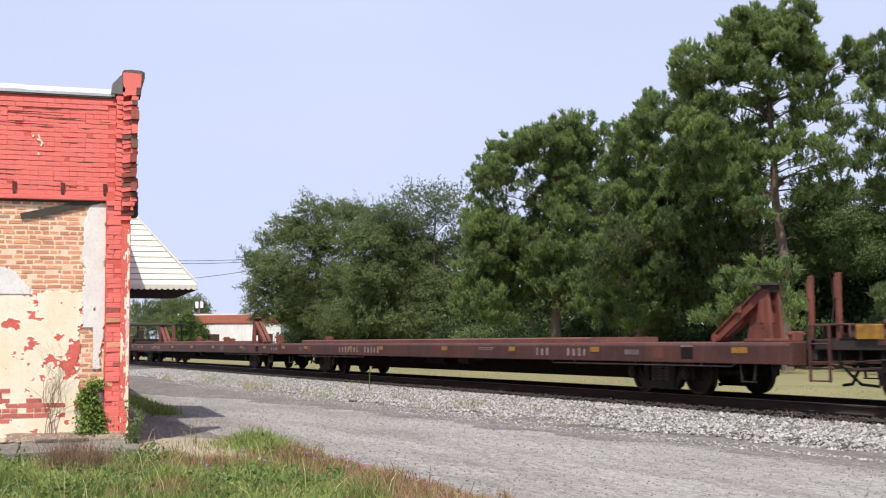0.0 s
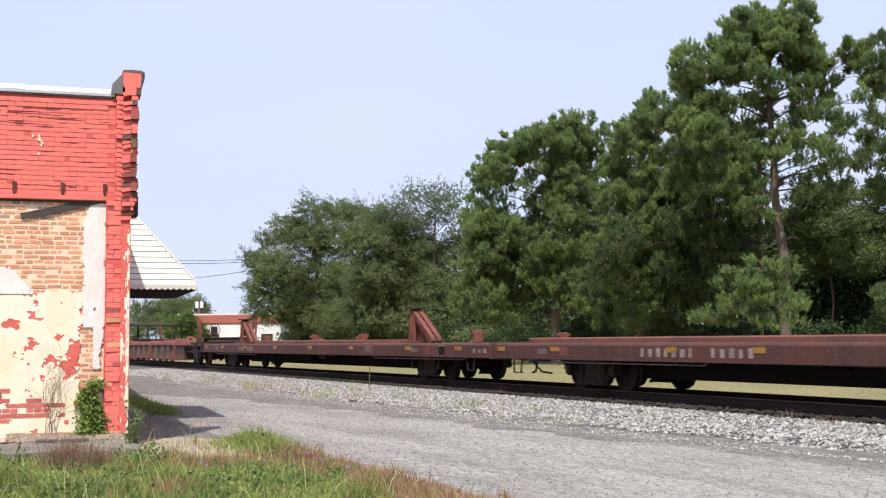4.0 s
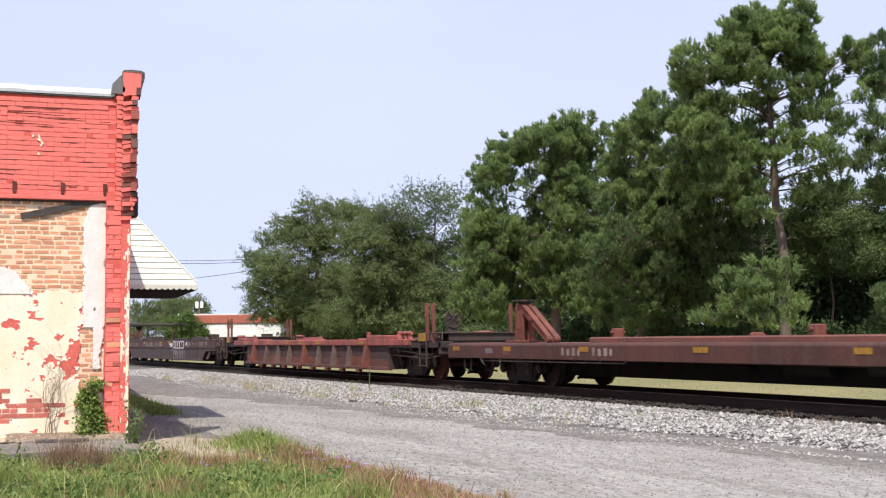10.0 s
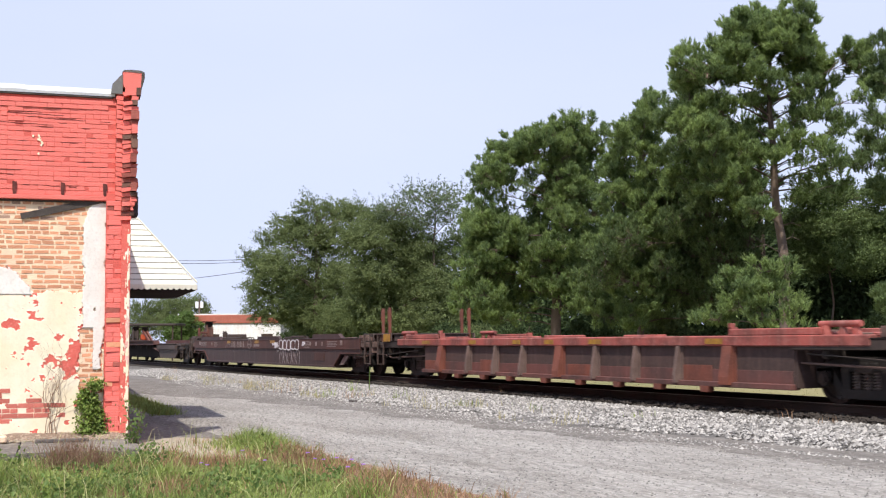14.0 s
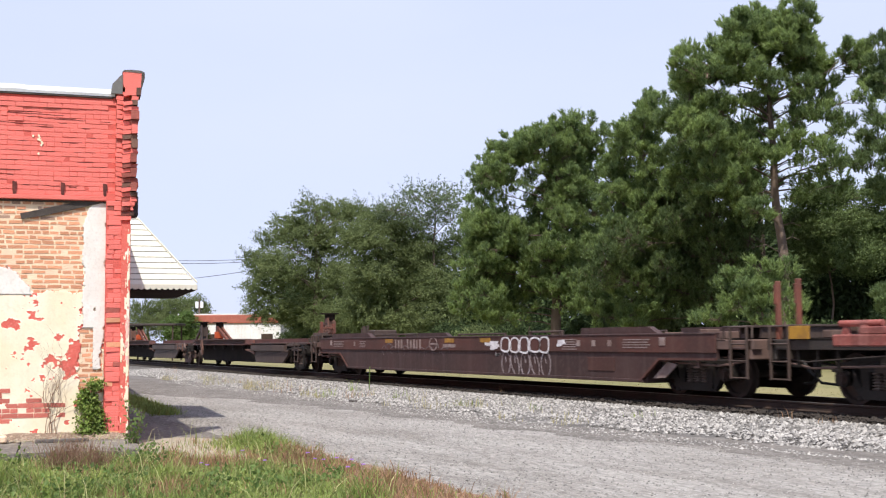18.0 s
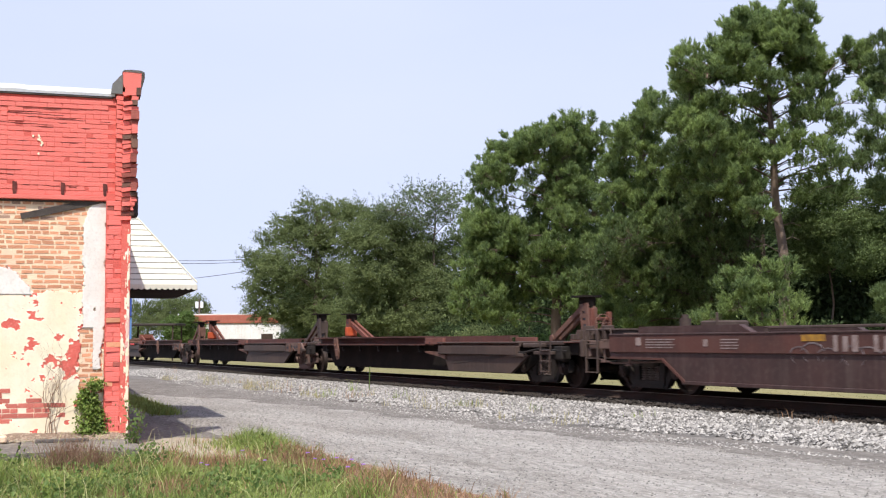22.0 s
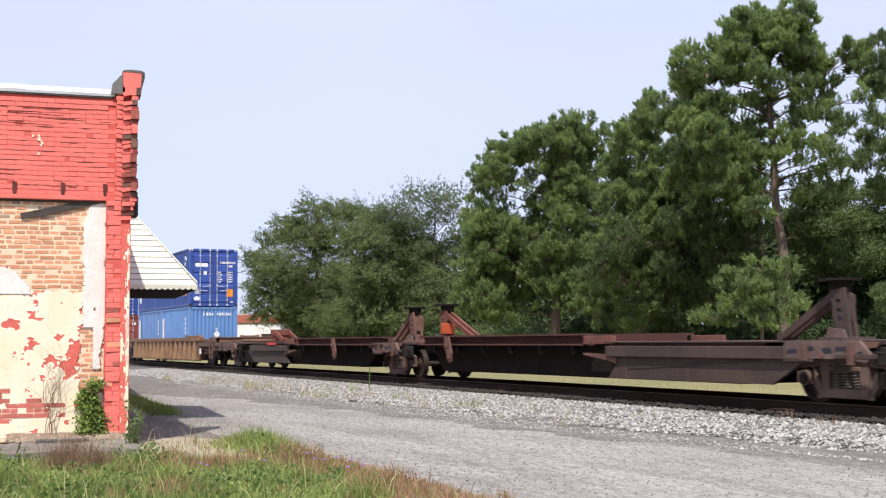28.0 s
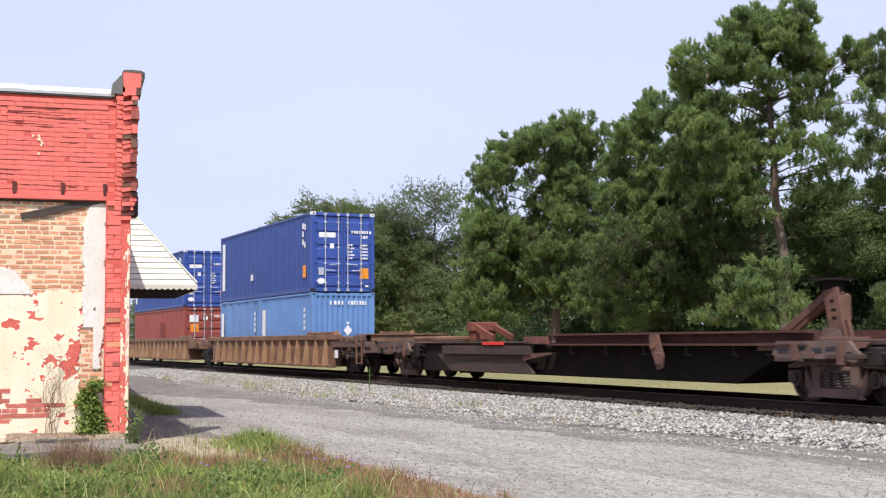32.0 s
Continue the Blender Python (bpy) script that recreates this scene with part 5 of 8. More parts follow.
for x in (-1.15, -20.9):
    part("yellow_plate", Build().box(x - 0.24, x + 0.24, -1.545, -1.525, 0.98, 1.20, 0.006), YELLOW, well_red, "yellow reflective end plate")
guide_posts(well_red, -0.78, -0.42, 2.05, RUSTRED)
guide_posts(well_red, -21.6, 0.5, 2.0, RUSTRED)
for x0, x1 in ((-3.0, -4.6), (-16.6, -18.9), (-10.9, -12.2)):
    for y0, y1 in ((-1.28, -0.95), (0.95, 1.28)):
        part("top_cover", Build().box(x1, x0, y0, y1, 1.02, 1.10, 0.02), CORAL, well_red)
for x, h in ((-6.4, 0.35), (-10.4, 0.3), (-14.6, 0.35), (-17.9, 0.3)):
    part("door_panel", Build().box(x - 0.5, x + 0.5, -1.435, -1.42, 0.16, 0.16 + h, 0.006), RUSTRED, well_red, "patch of brighter red paint")


def slab_well(u, length, label):
    """The smooth-sided maroon well car with spray paint on its side."""
    c = car("well_car", u, label)
    L = -length
    for s in (-1, 1):
        pts = [(-1.0, 1.08), (-1.0, 0.62), (-2.75, 0.60), (-3.4, 0.15), (-19.5, 0.15), (-20.2, 0.60), (L + 1.0, 0.62), (L + 1.0, 1.08)]
        wall = part("side_wall", Build().prism(pts, "y", s * 1.42, s * 1.48), MAROON, c, "smooth dark maroon well side")
        part("top_band", Build().box(L + 1.0, -1.0, s * 1.478, s * 1.515, 0.73, 1.08, 0.012), BROWN, wall)
        part("top_lip", Build().box(L + 1.0, -1.0, s * 1.40, s * 1.53, 1.075, 1.11, 0.008), MAROON, wall)
        for x0, xk, x1 in ((-1.0, -2.75, -3.4), (L + 1.0, -20.2, -19.5)):
            part("arch_rim", Build().beam((xk, s * 1.485, 0.605), (x1, s * 1.485, 0.17), 0.05, 0.05).beam((x0, s * 1.485, 0.62), (xk, s * 1.485, 0.605), 0.05, 0.04), BROWN, wall)
        part("bottom_sill", Build().box(-19.6, -3.3, s * 1.36, s * 1.50, 0.13, 0.20, 0.01), MAROON, c)
        for x0, x1, z in ((-2.85, -5.7, 1.25), (-17.65, -21.1, 1.25)):
            part("raised_chord", Build().prism([(x0, 1.1), (x0 - 0.35, z), (x1 + 0.05, z), (x1, 1.1)], "y", s * 1.28, s * 1.42), MAROON, c)
        for x0, x1 in ((-14.2, -17.3), (-6.4, -7.9)):
            part("top_rail", Build().box(x1, x0, s * 1.40, s * 1.46, 1.16, 1.21, 0.01).box(x1, x1 + 0.1, s * 1.4, s * 1.46, 1.1, 1.2, 0.01).box(x0 - 0.1, x0, s * 1.4, s * 1.46, 1.1, 1.2, 0.01), SPINE, c)
        part("side_panel_frame", Build().box(-5.3, -4.3, s * 1.48, s * 1.495, 0.34, 0.62, 0.004), BROWN, wall)
    part("well_floor", Build().box(-19.6, -3.3, -1.4, 1.4, 0.15, 0.2, 0.01), GRIME, c)
    for x in (-3.3, -19.6):
        part("bulkhead", Build().box(x - 0.04, x + 0.04, -1.42, 1.42, 0.12, 1.05, 0.01), MAROON, c)
    end_platform(c, 0, -3.3, 1, MAROON, SPINE, brake=False)
    end_platform(c, L, -19.6, -1, MAROON, SPINE, brake=False)
    for x in (-2.15, L + 1.8):
        truck(c, x)
    for x in (-2.6, L + 2.05):
        part("white_plate", Build().box(x - 0.09, x + 0.09, -1.53, -1.515, 0.87, 1.03, 0.003), STENCIL, c)
        data_lines(c, x - (1.35 if x > -10 else -0.25), 0.99, 0.95)
    for x in (-4.5, -5.1, -5.7, -18.9):
        bars(c, "stencil", x, 0.92, 1, 0.2, 0.13, 0.1, -1.52)
    data_lines(c, -6.3, 1.0, 0.6, 5)
    data_lines(c, -18.4, 0.98, 0.5, 4)
    bars(c, "stencil", -15.6, 0.91, 3, 0.13, 0.26, 0.07, -1.52)
    bars(c, "stencil", -14.75, 0.91, 5, 0.13, 0.26, 0.08, -1.52)
    ring = Build()
    for k in range(20):
        q0, q1 = 2 * math.pi * k / 20, 2 * math.pi * (k + 1) / 20
        ring.beam((-13.0 + 0.24 * math.cos(q0), -1.52, 0.91 + 0.17 * math.sin(q0)), (-13.0 + 0.24 * math.cos(q1), -1.52, 0.91 + 0.17 * math.sin(q1)), 0.006, 0.035)
    ring.box(-13.18, -12.82, -1.524, -1.518, 0.89, 0.93, 0)
    part("round_mark", ring, STENCIL, c, "faded white round emblem")
    for x, mt in ((-9.95, YELLOW), (-16.05, YELLOW), (-12.0, YELLOW)):
        reflector(c, x, 1.0, 0.55, 0.11, -1.52, mt)
    reflector(c, -12.0, 0.86, 0.75, 0.09, -1.52, STENCIL, "faded white strip")
    # spray paint: two rows of outlined loops, the lower one thinner and fading, and a little scribble at either end
    rng = random.Random(4)

    def outline(x0, w, top, low, lean, y, thick):
        rise = 0.32 * (top - low)
        arch = [(x0 + lean + w / 2 - w / 2 * math.cos(math.pi * i / 8), top - rise + rise * math.sin(math.pi * i / 8)) for i in range(9)]
        loop = [(x0, low + 0.03)] + arch + [(x0 + w, low + 0.02), (x0 + w * 0.78, low - 0.02), (x0 + w * 0.35, low - 0.01), (x0, low + 0.03)]
        for p, q in zip(loop, loop[1:]):
            b.beam((p[0], y, p[1]), (q[0], y, q[1]), 0.006, thick)

    b = Build()
    for k in range(5):
        outline(-9.14 + k * 0.46, 0.40 if k != 3 else 0.46, 1.07 - 0.015 * (k % 2), 0.74 - 0.015 * (k % 3), 0.03, -1.522, 0.042)
    for x, w in ((-8.72, 0.07), (-7.8, 0.08)):
        b.beam((x, -1.5225, 1.0), (x + w, -1.5225, 0.78), 0.006, 0.04)
    part("spray_lettering", b, CHALK, c, "white outlined spray-paint loops")
    b = Build()
    for k in range(5):
        x0, w, lean = -9.16 + k * 0.47, 0.42 - 0.06 * (k % 2), 0.10 * (k % 2)
        ring = [(x0 + w / 2 + w / 2 * math.cos(2 * math.pi * i / 18) - lean * math.sin(2 * math.pi * i / 18), 0.44 + 0.285 * math.sin(2 * math.pi * i / 18)) for i in range(18)]
        for p, q in zip(ring, ring[1:] + ring[:1]):
            b.beam((p[0], -1.487, p[1]), (q[0], -1.487, q[1]), 0.006, 0.03)
        b.beam((x0 + w * 0.42, -1.4872, 0.62), (x0 + w * 0.55, -1.4872, 0.46), 0.006, 0.026)
    part("spray_tails", b, THINCHALK, c, "tall fading spray-paint loops")
    b = Build()
    for cx, cz, n, wx, wz, y in ((-9.62, 0.92, 34, 0.40, 0.06, -1.5222), (-9.45, 0.82, 16, 0.26, 0.06, -1.5224), (-9.38, 0.66, 12, 0.14, 0.05, -1.487), (-6.35, 0.92, 16, 0.2, 0.08, -1.5222)):
        px, pz = cx, cz
        for k in range(n):
            qx, qz = cx + rng.uniform(-wx, wx), cz + rng.uniform(-wz, wz)
            b.beam((px, y, pz), (qx, y, qz), 0.005, 0.026)
            px, pz = qx, qz
    part("spray_scribble", b, CHALK, c, "white spray-paint scribble")
    b = Build()
    x0 = -16.4
    while x0 < -11.6:
        w, h, z0 = rng.uniform(0.10, 0.28), rng.uniform(0.08, 0.18), rng.uniform(0.68, 0.78)
        a0, a1 = rng.uniform(-0.9, 0.3), rng.uniform(2.4, 4.2)
        lp = [(x0 + w * math.cos(a0 + (a1 - a0) * i / 9), z0 + h * math.sin(a0 + (a1 - a0) * i / 9)) for i in range(10)]
        for p, q in zip(lp, lp[1:]):
            if min(p[1], q[1]) > 0.735:
                b.beam((p[0], -1.5195, p[1]), (q[0], -1.5195, q[1]), 0.006, 0.024)
            elif max(p[1], q[1]) < 0.725:
                b.beam((p[0], -1.487, p[1]), (q[0], -1.487, q[1]), 0.006, 0.010)
        x0 += rng.uniform(0.3, 0.7)
    part("old_spray_paint", b, DIMCHALK, c, "old spray paint, nearly gone")
    part("deck_locker", Build().box(-20.4, -19.85, -0.4, 0.4, 1.0, 1.36, 0.03), SPINE, c)
    part("valve_stand", Build().rod((-21.0, -0.3, 1.0), (-21.0, -0.3, 1.42), 0.12, 10).rod((-21.0, -0.3, 1.42), (-21.0, -0.3, 1.5), 0.07, 10), SPINE, c)
    part("rear_post", Build().box(-19.3, -19.25, -0.9, -0.85, 1.0, 1.5, 0.01), SPINE, c)
    part("dark_panel", Build().prism([(-3.1, 0.22), (-2.6, 0.56), (-2.3, 0.5), (-2.7, 0.24)], "y", -1.40, -1.36), STENCIL, c, "pale bent metal flap")
    return c


slab = slab_well(-93.4, 23.0, "dark maroon smooth-sided well car with white spray paint")


def spine_unit(u, L, mirror, trucks, hitch_front, hitch_rear, bracket, label, deep, end=False, front_end=False, heel=0.4):
    """One platform of an articulated spine car. deep = (front, rear) of the deep box; measured back from u."""
    c = car("spine_car", u, label)
    d0, d1 = deep
    sg = -1 if mirror else 1
    # Body coloured as black as the shade below the side channels.
    part("spine_beam", Build().prism([(-0.9, 0.66), (-2.4, 0.62), (-3.4, 0.17), (-L + 2.1, 0.17), (-L + 1.6, 0.62), (-L + 0.9, 0.66), (-L + 0.9, 0.93), (-0.9, 0.93)], "y", -1.12, 1.12), BELLY, c, "grimy, shade-black deep centre body")
    lo, hi = (-L + 1.2, d1 - 1.25) if not mirror else (d0 + 1.25, -1.2)
    p0 = d1 if not mirror else d0
    for s in (-1, 1):
        b = Build()
        b.prism([(s * 1.20, 0.87), (s * 1.50, 0.87), (s * 1.50, 0.90), (s * 1.30, 0.92), (s * 1.30, 1.07), (s * 1.50, 1.09), (s * 1.50, 1.13), (s * 1.20, 1.13)], "x", lo, hi)
        part("side_channel", b, BROWN, c)
        b = Build().box(min(d0, d1) - 0.4, max(d0, d1) + 0.4, s * 1.38, s * 1.50, 0.64, 0.86, 0.012)
        b.box(min(d0, d1) - 0.4, max(d0, d1) + 0.4, s * 1.30, s * 1.50, 0.925, 0.955, 0.006)
        b.box(min(d0, d1) - 0.4, max(d0, d1) + 0.4, s * 1.34, s * 1.40, 0.84, 0.93, 0.006)
        plate = part("channel_plate", Build().box(p0 - sg * 1.25, p0 - sg * 0.12, s * 1.40, s * 1.49, 0.90, 1.075, 0.008), BROWN_TOP, c, "faded brown plate at the channel's end")
        for dx in (0.3, 0.85):
            part("plate_hole", Build().box(p0 - sg * (1.25 - dx) - 0.045, p0 - sg * (1.25 - dx) + 0.045, s * 1.488, s * 1.494, 0.925, 0.955, 0), GASKET_SHADE, plate)
        part("deep_side_beam", b, SPINE, c)
        f = max(d0, d1)
        r = min(d0, d1)
        if not mirror:
            pts = [(f + 0.85, 0.64), (f, 0.20), (r - heel, 0.20), (r - 0.1, 0.50), (r - 0.2, 0.64)]
        else:
            pts = [(r - 0.85, 0.64), (r, 0.20), (f + heel, 0.20), (f + 0.1, 0.50), (f + 0.2, 0.64)]
        part("deep_box", Build().prism(pts, "y", s * 1.34, s * 1.42), SPINE, c, "slab-sided deep centre box")
        w0 = d1 if not mirror else d0
        part("wedge_gusset", Build().prism([(w0 - sg * 0.02, 0.60), (w0 - sg * 0.06, 0.50), (w0 - sg * 0.3, 0.55), (w0 - sg * 1.3, 0.67), (w0 - sg * 1.3, 0.71), (w0 - sg * 0.25, 0.67)], "y", s * 1.28, s * 1.46), BRACKET, c)
        part("brace_strap", Build().beam((d0 - sg * 0.2, s * 1.425, 0.62), (d1 + sg * 0.3, s * 1.425, 0.42), 0.012, 0.06), GRIME, c)
        # hanging bracket and the small hooks below the channel
        for x in bracket:
            b = Build().prism([(x - 0.18, 1.1), (x + 0.06, 1.1), (x + 0.24, 0.66), (x + 0.20, 0.44), (x + 0.06, 0.40), (x - 0.05, 0.62), (x - 0.18, 0.84)], "y", s * 1.50, s * 1.55)
            b.rod((x - 0.05, s * 1.49, 0.86), (x - 0.05, s * 1.58, 0.86), 0.06, 10).box(x + 0.02, x + 0.2, s * 1.54, s * 1.58, 0.5, 0.74, 0.02)
            part("locking_bracket", b, BRACKET, c, "rusty hinged container bracket")
        n = 6
        for k in range(n):
            x = lo + (hi - lo) * (k + 0.6) / n
            part("side_hook", Build().box(x - 0.03, x + 0.03, s * 1.36, s * 1.42, 0.70, 0.88, 0.006).box(x - 0.03, x + 0.12, s * 1.36, s * 1.42, 0.68, 0.72, 0.006), TRUCK, c)
    part("deck_plate", Build().box(-L + 0.6, -0.6, -1.2, 1.2, 0.925, 0.95, 0.004), BROWN_TOP, c)
    for k in range(5):
        x = -3.0 + (-L + 6.0) * k / 4
        part("outrigger", Build().prism([(-1.30, 0.92), (1.30, 0.92), (1.30, 0.86), (0.42, 0.46), (-0.42, 0.46), (-1.34, 0.86)], "x", x - 0.05, x + 0.05), BELLY, c)
    for x, rust in trucks:
        truck(c, x, rust, dusty=not front_end)
        b = Build().box(x - 1.1, x + 1.1, -1.22, 1.22, 0.88, 0.965, 0.01).box(x - 0.35, x + 0.35, -1.45, 1.45, 0.82, 0.92, 0.02)
        b.box(x - 1.0, x - 0.3, -1.48, -1.36, 0.60, 0.68, 0.01).box(x + 0.2, x + 1.0, -1.48, -1.36, 0.66, 0.74, 0.01)
        part("body_bolster", b, SPINE, c)
        if front_end:
            sill_step(c, x + 0.72, -1, 0.98, 0.26, 1.46, 0.46, SPINE, 3)
        else:
            part("side_bracket", Build().prism([(x - 1.5, 0.93), (x + 1.1, 0.93), (x + 1.0, 0.84), (x + 0.3, 0.80), (x + 0.1, 0.70), (x - 0.5, 0.70), (x - 0.6, 0.80), (x - 1.5, 0.78)], "y", -1.40, -1.34), BRACKET, c, "dusty brown side bracket")
            plate = part("articulation_plate", Build().prism([(x - 0.95, 0.95), (x + 0.72, 0.95), (x + 0.98, 0.70), (x + 0.86, 0.60), (x + 0.45, 0.66), (x - 0.40, 0.66), (x - 0.80, 0.60), (x - 1.05, 0.72)], "y", -1.47, -1.405), DUSTED, c, "dust-caked articulation plate")
            for dx, w, z0, z1 in ((-0.78, 0.13, 0.74, 0.82), (-0.42, 0.16, 0.78, 0.86), (0.02, 0.12, 0.74, 0.84), (0.36, 0.15, 0.78, 0.86), (0.74, 0.07, 0.70, 0.78)):
                part("plate_opening", Build().prism([(x + dx - w, z0), (x + dx + w, z0 + 0.01), (x + dx + w * 0.8, z1), (x + dx - w * 0.9, z1 - 0.01)], "y", -1.474, -1.466), GASKET_SHADE, plate)
            part("plate_bracket", Build().box(x - 0.55, x - 0.40, -1.52, -1.46, 0.62, 0.92, 0.01).box(x + 0.50, x + 0.62, -1.53, -1.46, 0.56, 0.94, 0.01).rod((x - 0.1, -1.50, 0.72), (x - 0.1, -1.46, 0.72), 0.06, 10), BRACKET, plate)
            for dx in (-1.0, -0.35, 0.3):
                part("bracket_slot", Build().box(x + dx - 0.12, x + dx + 0.12, -1.406, -1.398, 0.845, 0.885, 0.005), GASKET_SHADE, c)
        part("brake_rigging", Build().path([(x - 1.4, -1.3, 0.72), (x - 0.3, -1.45, 0.70), (x + 0.3, -1.42, 0.78), (x + 1.4, -1.3, 0.74)], 0.025, 6).box(x + 0.9, x + 1.25, -1.35, -1.1, 0.55, 0.85, 0.02), TRUCK, c)
    for spec in (hitch_front, hitch_rear):
        if spec:
            x, way, material, top, lean, reach = spec
            h = hitch(c, x, way, 0.95, top, material, BELLY, reach, lean, 0.26, slim=True)
            web = part("hitch_web", Build().beam((x + 0.02, 0, 0.98), (x + lean + 0.02, 0, top - 0.28), 0.30, 0.05, (0, 1, 0)), material, h)
            face = part("hitch_face", Build().beam((x + 0.10, -0.16, 0.96), (x + lean + 0.10, -0.16, top - 0.2), 0.05, 0.34), material, h)
            for z, w in ((1.02, 0.20), (1.32, 0.10), (1.46, 0.12), (1.62, 0.10)):
                fx = x + 0.10 + lean * (z - 0.96) / (top - 1.16)
                part("face_opening", Build().box(fx - w / 2, fx + w / 2, -0.19, -0.184, z, z + (0.12 if z < 1.1 else 0.05), 0), GASKET_SHADE, face)
            part("hinge_ear", Build().prism([(x - 0.24, 0.94), (x + 0.30, 0.94), (x + 0.22, 1.14), (x - 0.14, 1.18)], "y", -0.30, -0.26), DUSTED, h)
            for z in (1.2, 1.45):
                part("web_hole", Build().box(x + 0.02 + lean * (z - 0.95) / (top - 1.23) - 0.036, x + 0.02 + lean * (z - 0.95) / (top - 1.23) + 0.036, -0.06, 0.06, z, z + 0.06, 0.01), GASKET_SHADE, web)
    return c


spine_a = spine_unit(-116.3, 18.4, False, [(-2.5, ())], (-2.15, -1, BRACKET, 2.05, -0.1, 1.5), (-17.6, 1, RUSTRED, 1.98, 0.0, 1.9), (-15.1,),
                     "dark brown articulated spine car, empty, hitches raised", (-3.5, -7.0), front_end=True, heel=-0.1)
spine_b = spine_unit(-134.9, 17.9, False, [(-0.95, ())], (-1.95, -1, SPINE, 2.05, -0.12, 1.5), (-17.9, 1, RUSTRED, 2.08, 0.05, 2.0), (-14.75,),
                     "dark brown articulated spine car, empty, with an orange hitch", (-2.3, -6.9))
spine_c = spine_unit(-153.0, 19.8, True, [(-1.0, ()), (-18.1, ())], (-1.9, -1, BRACKET, 2.06, -0.18, 1.5), None, (-5.3,),
                     "dark brown articulated spine car, empty, with a red tag", (-10.7, -14.6))
for c_, x_ in ((spine_a, -17.4), (spine_b, -17.65)):
    part("orange_box", Build().box(x_ - 0.09, x_ + 0.09, -0.30, 0.10, 1.18, 1.50, 0.02), ORANGEPAINT, c_, "orange hitch gearbox")
part("folded_hitch", Build().beam((-14.3, -0.3, 1.05), (-15.5, -0.3, 1.42), 0.08, 0.16).beam((-14.3, 0.3, 1.05), (-15.5, 0.3, 1.42), 0.08, 0.16).box(-15.7, -15.3, -0.4, 0.4, 1.25, 1.5, 0.02).box(-15.65, -15.35, -0.35, 0.35, 1.0, 1.25, 0.02), RUSTRED, spine_c, "half-folded rusty hitch")
part("red_tag", Build().box(-12.6, -11.5, -1.535, -1.51, 0.88, 0.96, 0.004), REDTAG, spine_c, "bright red tag on the side")
for c_, x_ in ((spine_a, -0.2), (spine_c, -19.5)):
    s_ = 1 if x_ > -5 else -1
    part("end_sill", Build().box(x_ - 0.15, x_, -1.45, 1.45, 0.62, 1.0, 0.02), SPINE, c_)
    coupler(c_, x_, s_)
for k in range(6):
    x_ = -117.2 + 116.3 + 0.25 * k
    part("winch", Build().box(x_ - 0.05, x_ + 0.08, -1.3, -1.05, 1.0, 1.12 + 0.09 * (k % 3), 0.01), SPINE, spine_a)
part("deck_locker", Build().box(-18.2, -16.6, -0.9, 0.9, 1.0, 1.12, 0.03), TAN_RUST, spine_c)
part("brake_stand", Build().box(-0.72, -0.62, -0.95, -0.85, 0.95, 1.7, 0.01).box(-0.72, -0.62, -0.5, -0.4, 0.95, 1.62, 0.01).box(-0.70, -0.64, -0.86, -0.49, 1.15, 1.24, 0.01).box(-0.70, -0.64, -0.86, -0.49, 1.42, 1.5, 0.01).beam((-0.67, -0.88, 1.0), (-0.67, -0.47, 1.45), 0.04, 0.05, (1, 0, 0)), RUSTRED, spine_a, "rusty open brake stand")
stand_wheel = Build()
for k in range(16):
    q0, q1 = 2 * math.pi * k / 16, 2 * math.pi * (k + 1) / 16
    stand_wheel.rod((-0.58, -0.67 + 0.2 * math.cos(q0), 1.36 + 0.2 * math.sin(q0)), (-0.58, -0.67 + 0.2 * math.cos(q1), 1.36 + 0.2 * math.sin(q1)), 0.014, 6)
for k in range(3):
    q0 = math.pi * k / 3
    stand_wheel.rod((-0.58, -0.67 - 0.2 * math.cos(q0), 1.36 - 0.2 * math.sin(q0)), (-0.58, -0.67 + 0.2 * math.cos(q0), 1.36 + 0.2 * math.sin(q0)), 0.011, 6)
stand_wheel.rod((-0.64, -0.67, 1.36), (-0.57, -0.67, 1.36), 0.03, 8)
part("brake_wheel", stand_wheel, BRACKET, spine_a)

H_RIBS = tuple(-3.5 - 0.98 * k for k in range(15))
well_tan = rib_well(-173.6, 19.4, (-2.9, -18.3), H_RIBS, (), TAN, TAN, TAN_RUST, "well_car", "weathered tan ribbed well car carrying stacked blue containers", (-1.95,), raised=((-2.7, -5.4, 1.32),), rear=False, chord=(1.04, 1.23))
part("blue_tag", Build().box(-2.75, -2.45, -1.44, -1.425, 0.45, 0.72, 0.003), LABEL, well_tan, "small white and blue tag")
part("end_stand", Build().box(-20.0, -18.4, -1.2, 1.2, 0.7, 0.98, 0.03).box(-20.4, -18.5, -1.45, -1.3, 0.85, 1.1, 0.02).box(-19.9, -19.6, -1.2, -0.9, 0.98, 1.25, 0.02), TAN_RUST, well_tan)
truck(well_tan, -20.5)
well_tan_b = rib_well(-195.1, 19.4, (-1.4, -16.3), tuple(-1.9 - 0.98 * k for k in range(15)), (), TAN, TAN, TAN_RUST, "well_car", "weathered tan ribbed well car carrying blue and red containers", (-18.0,), front=False, rear=False, raised=((-1.2, -3.0, 1.32),), chord=(1.04, 1.23))
part("end_stand", Build().box(-1.3, -0.3, -1.2, 1.2, 0.66, 1.0, 0.03).box(-1.3, -0.2, -1.5, -1.3, 0.7, 1.08, 0.02), TAN_RUST, well_tan_b)
part("end_stand", Build().box(-18.9, -16.4, -1.2, 1.2, 0.66, 1.0, 0.03), TAN_RUST, well_tan_b)


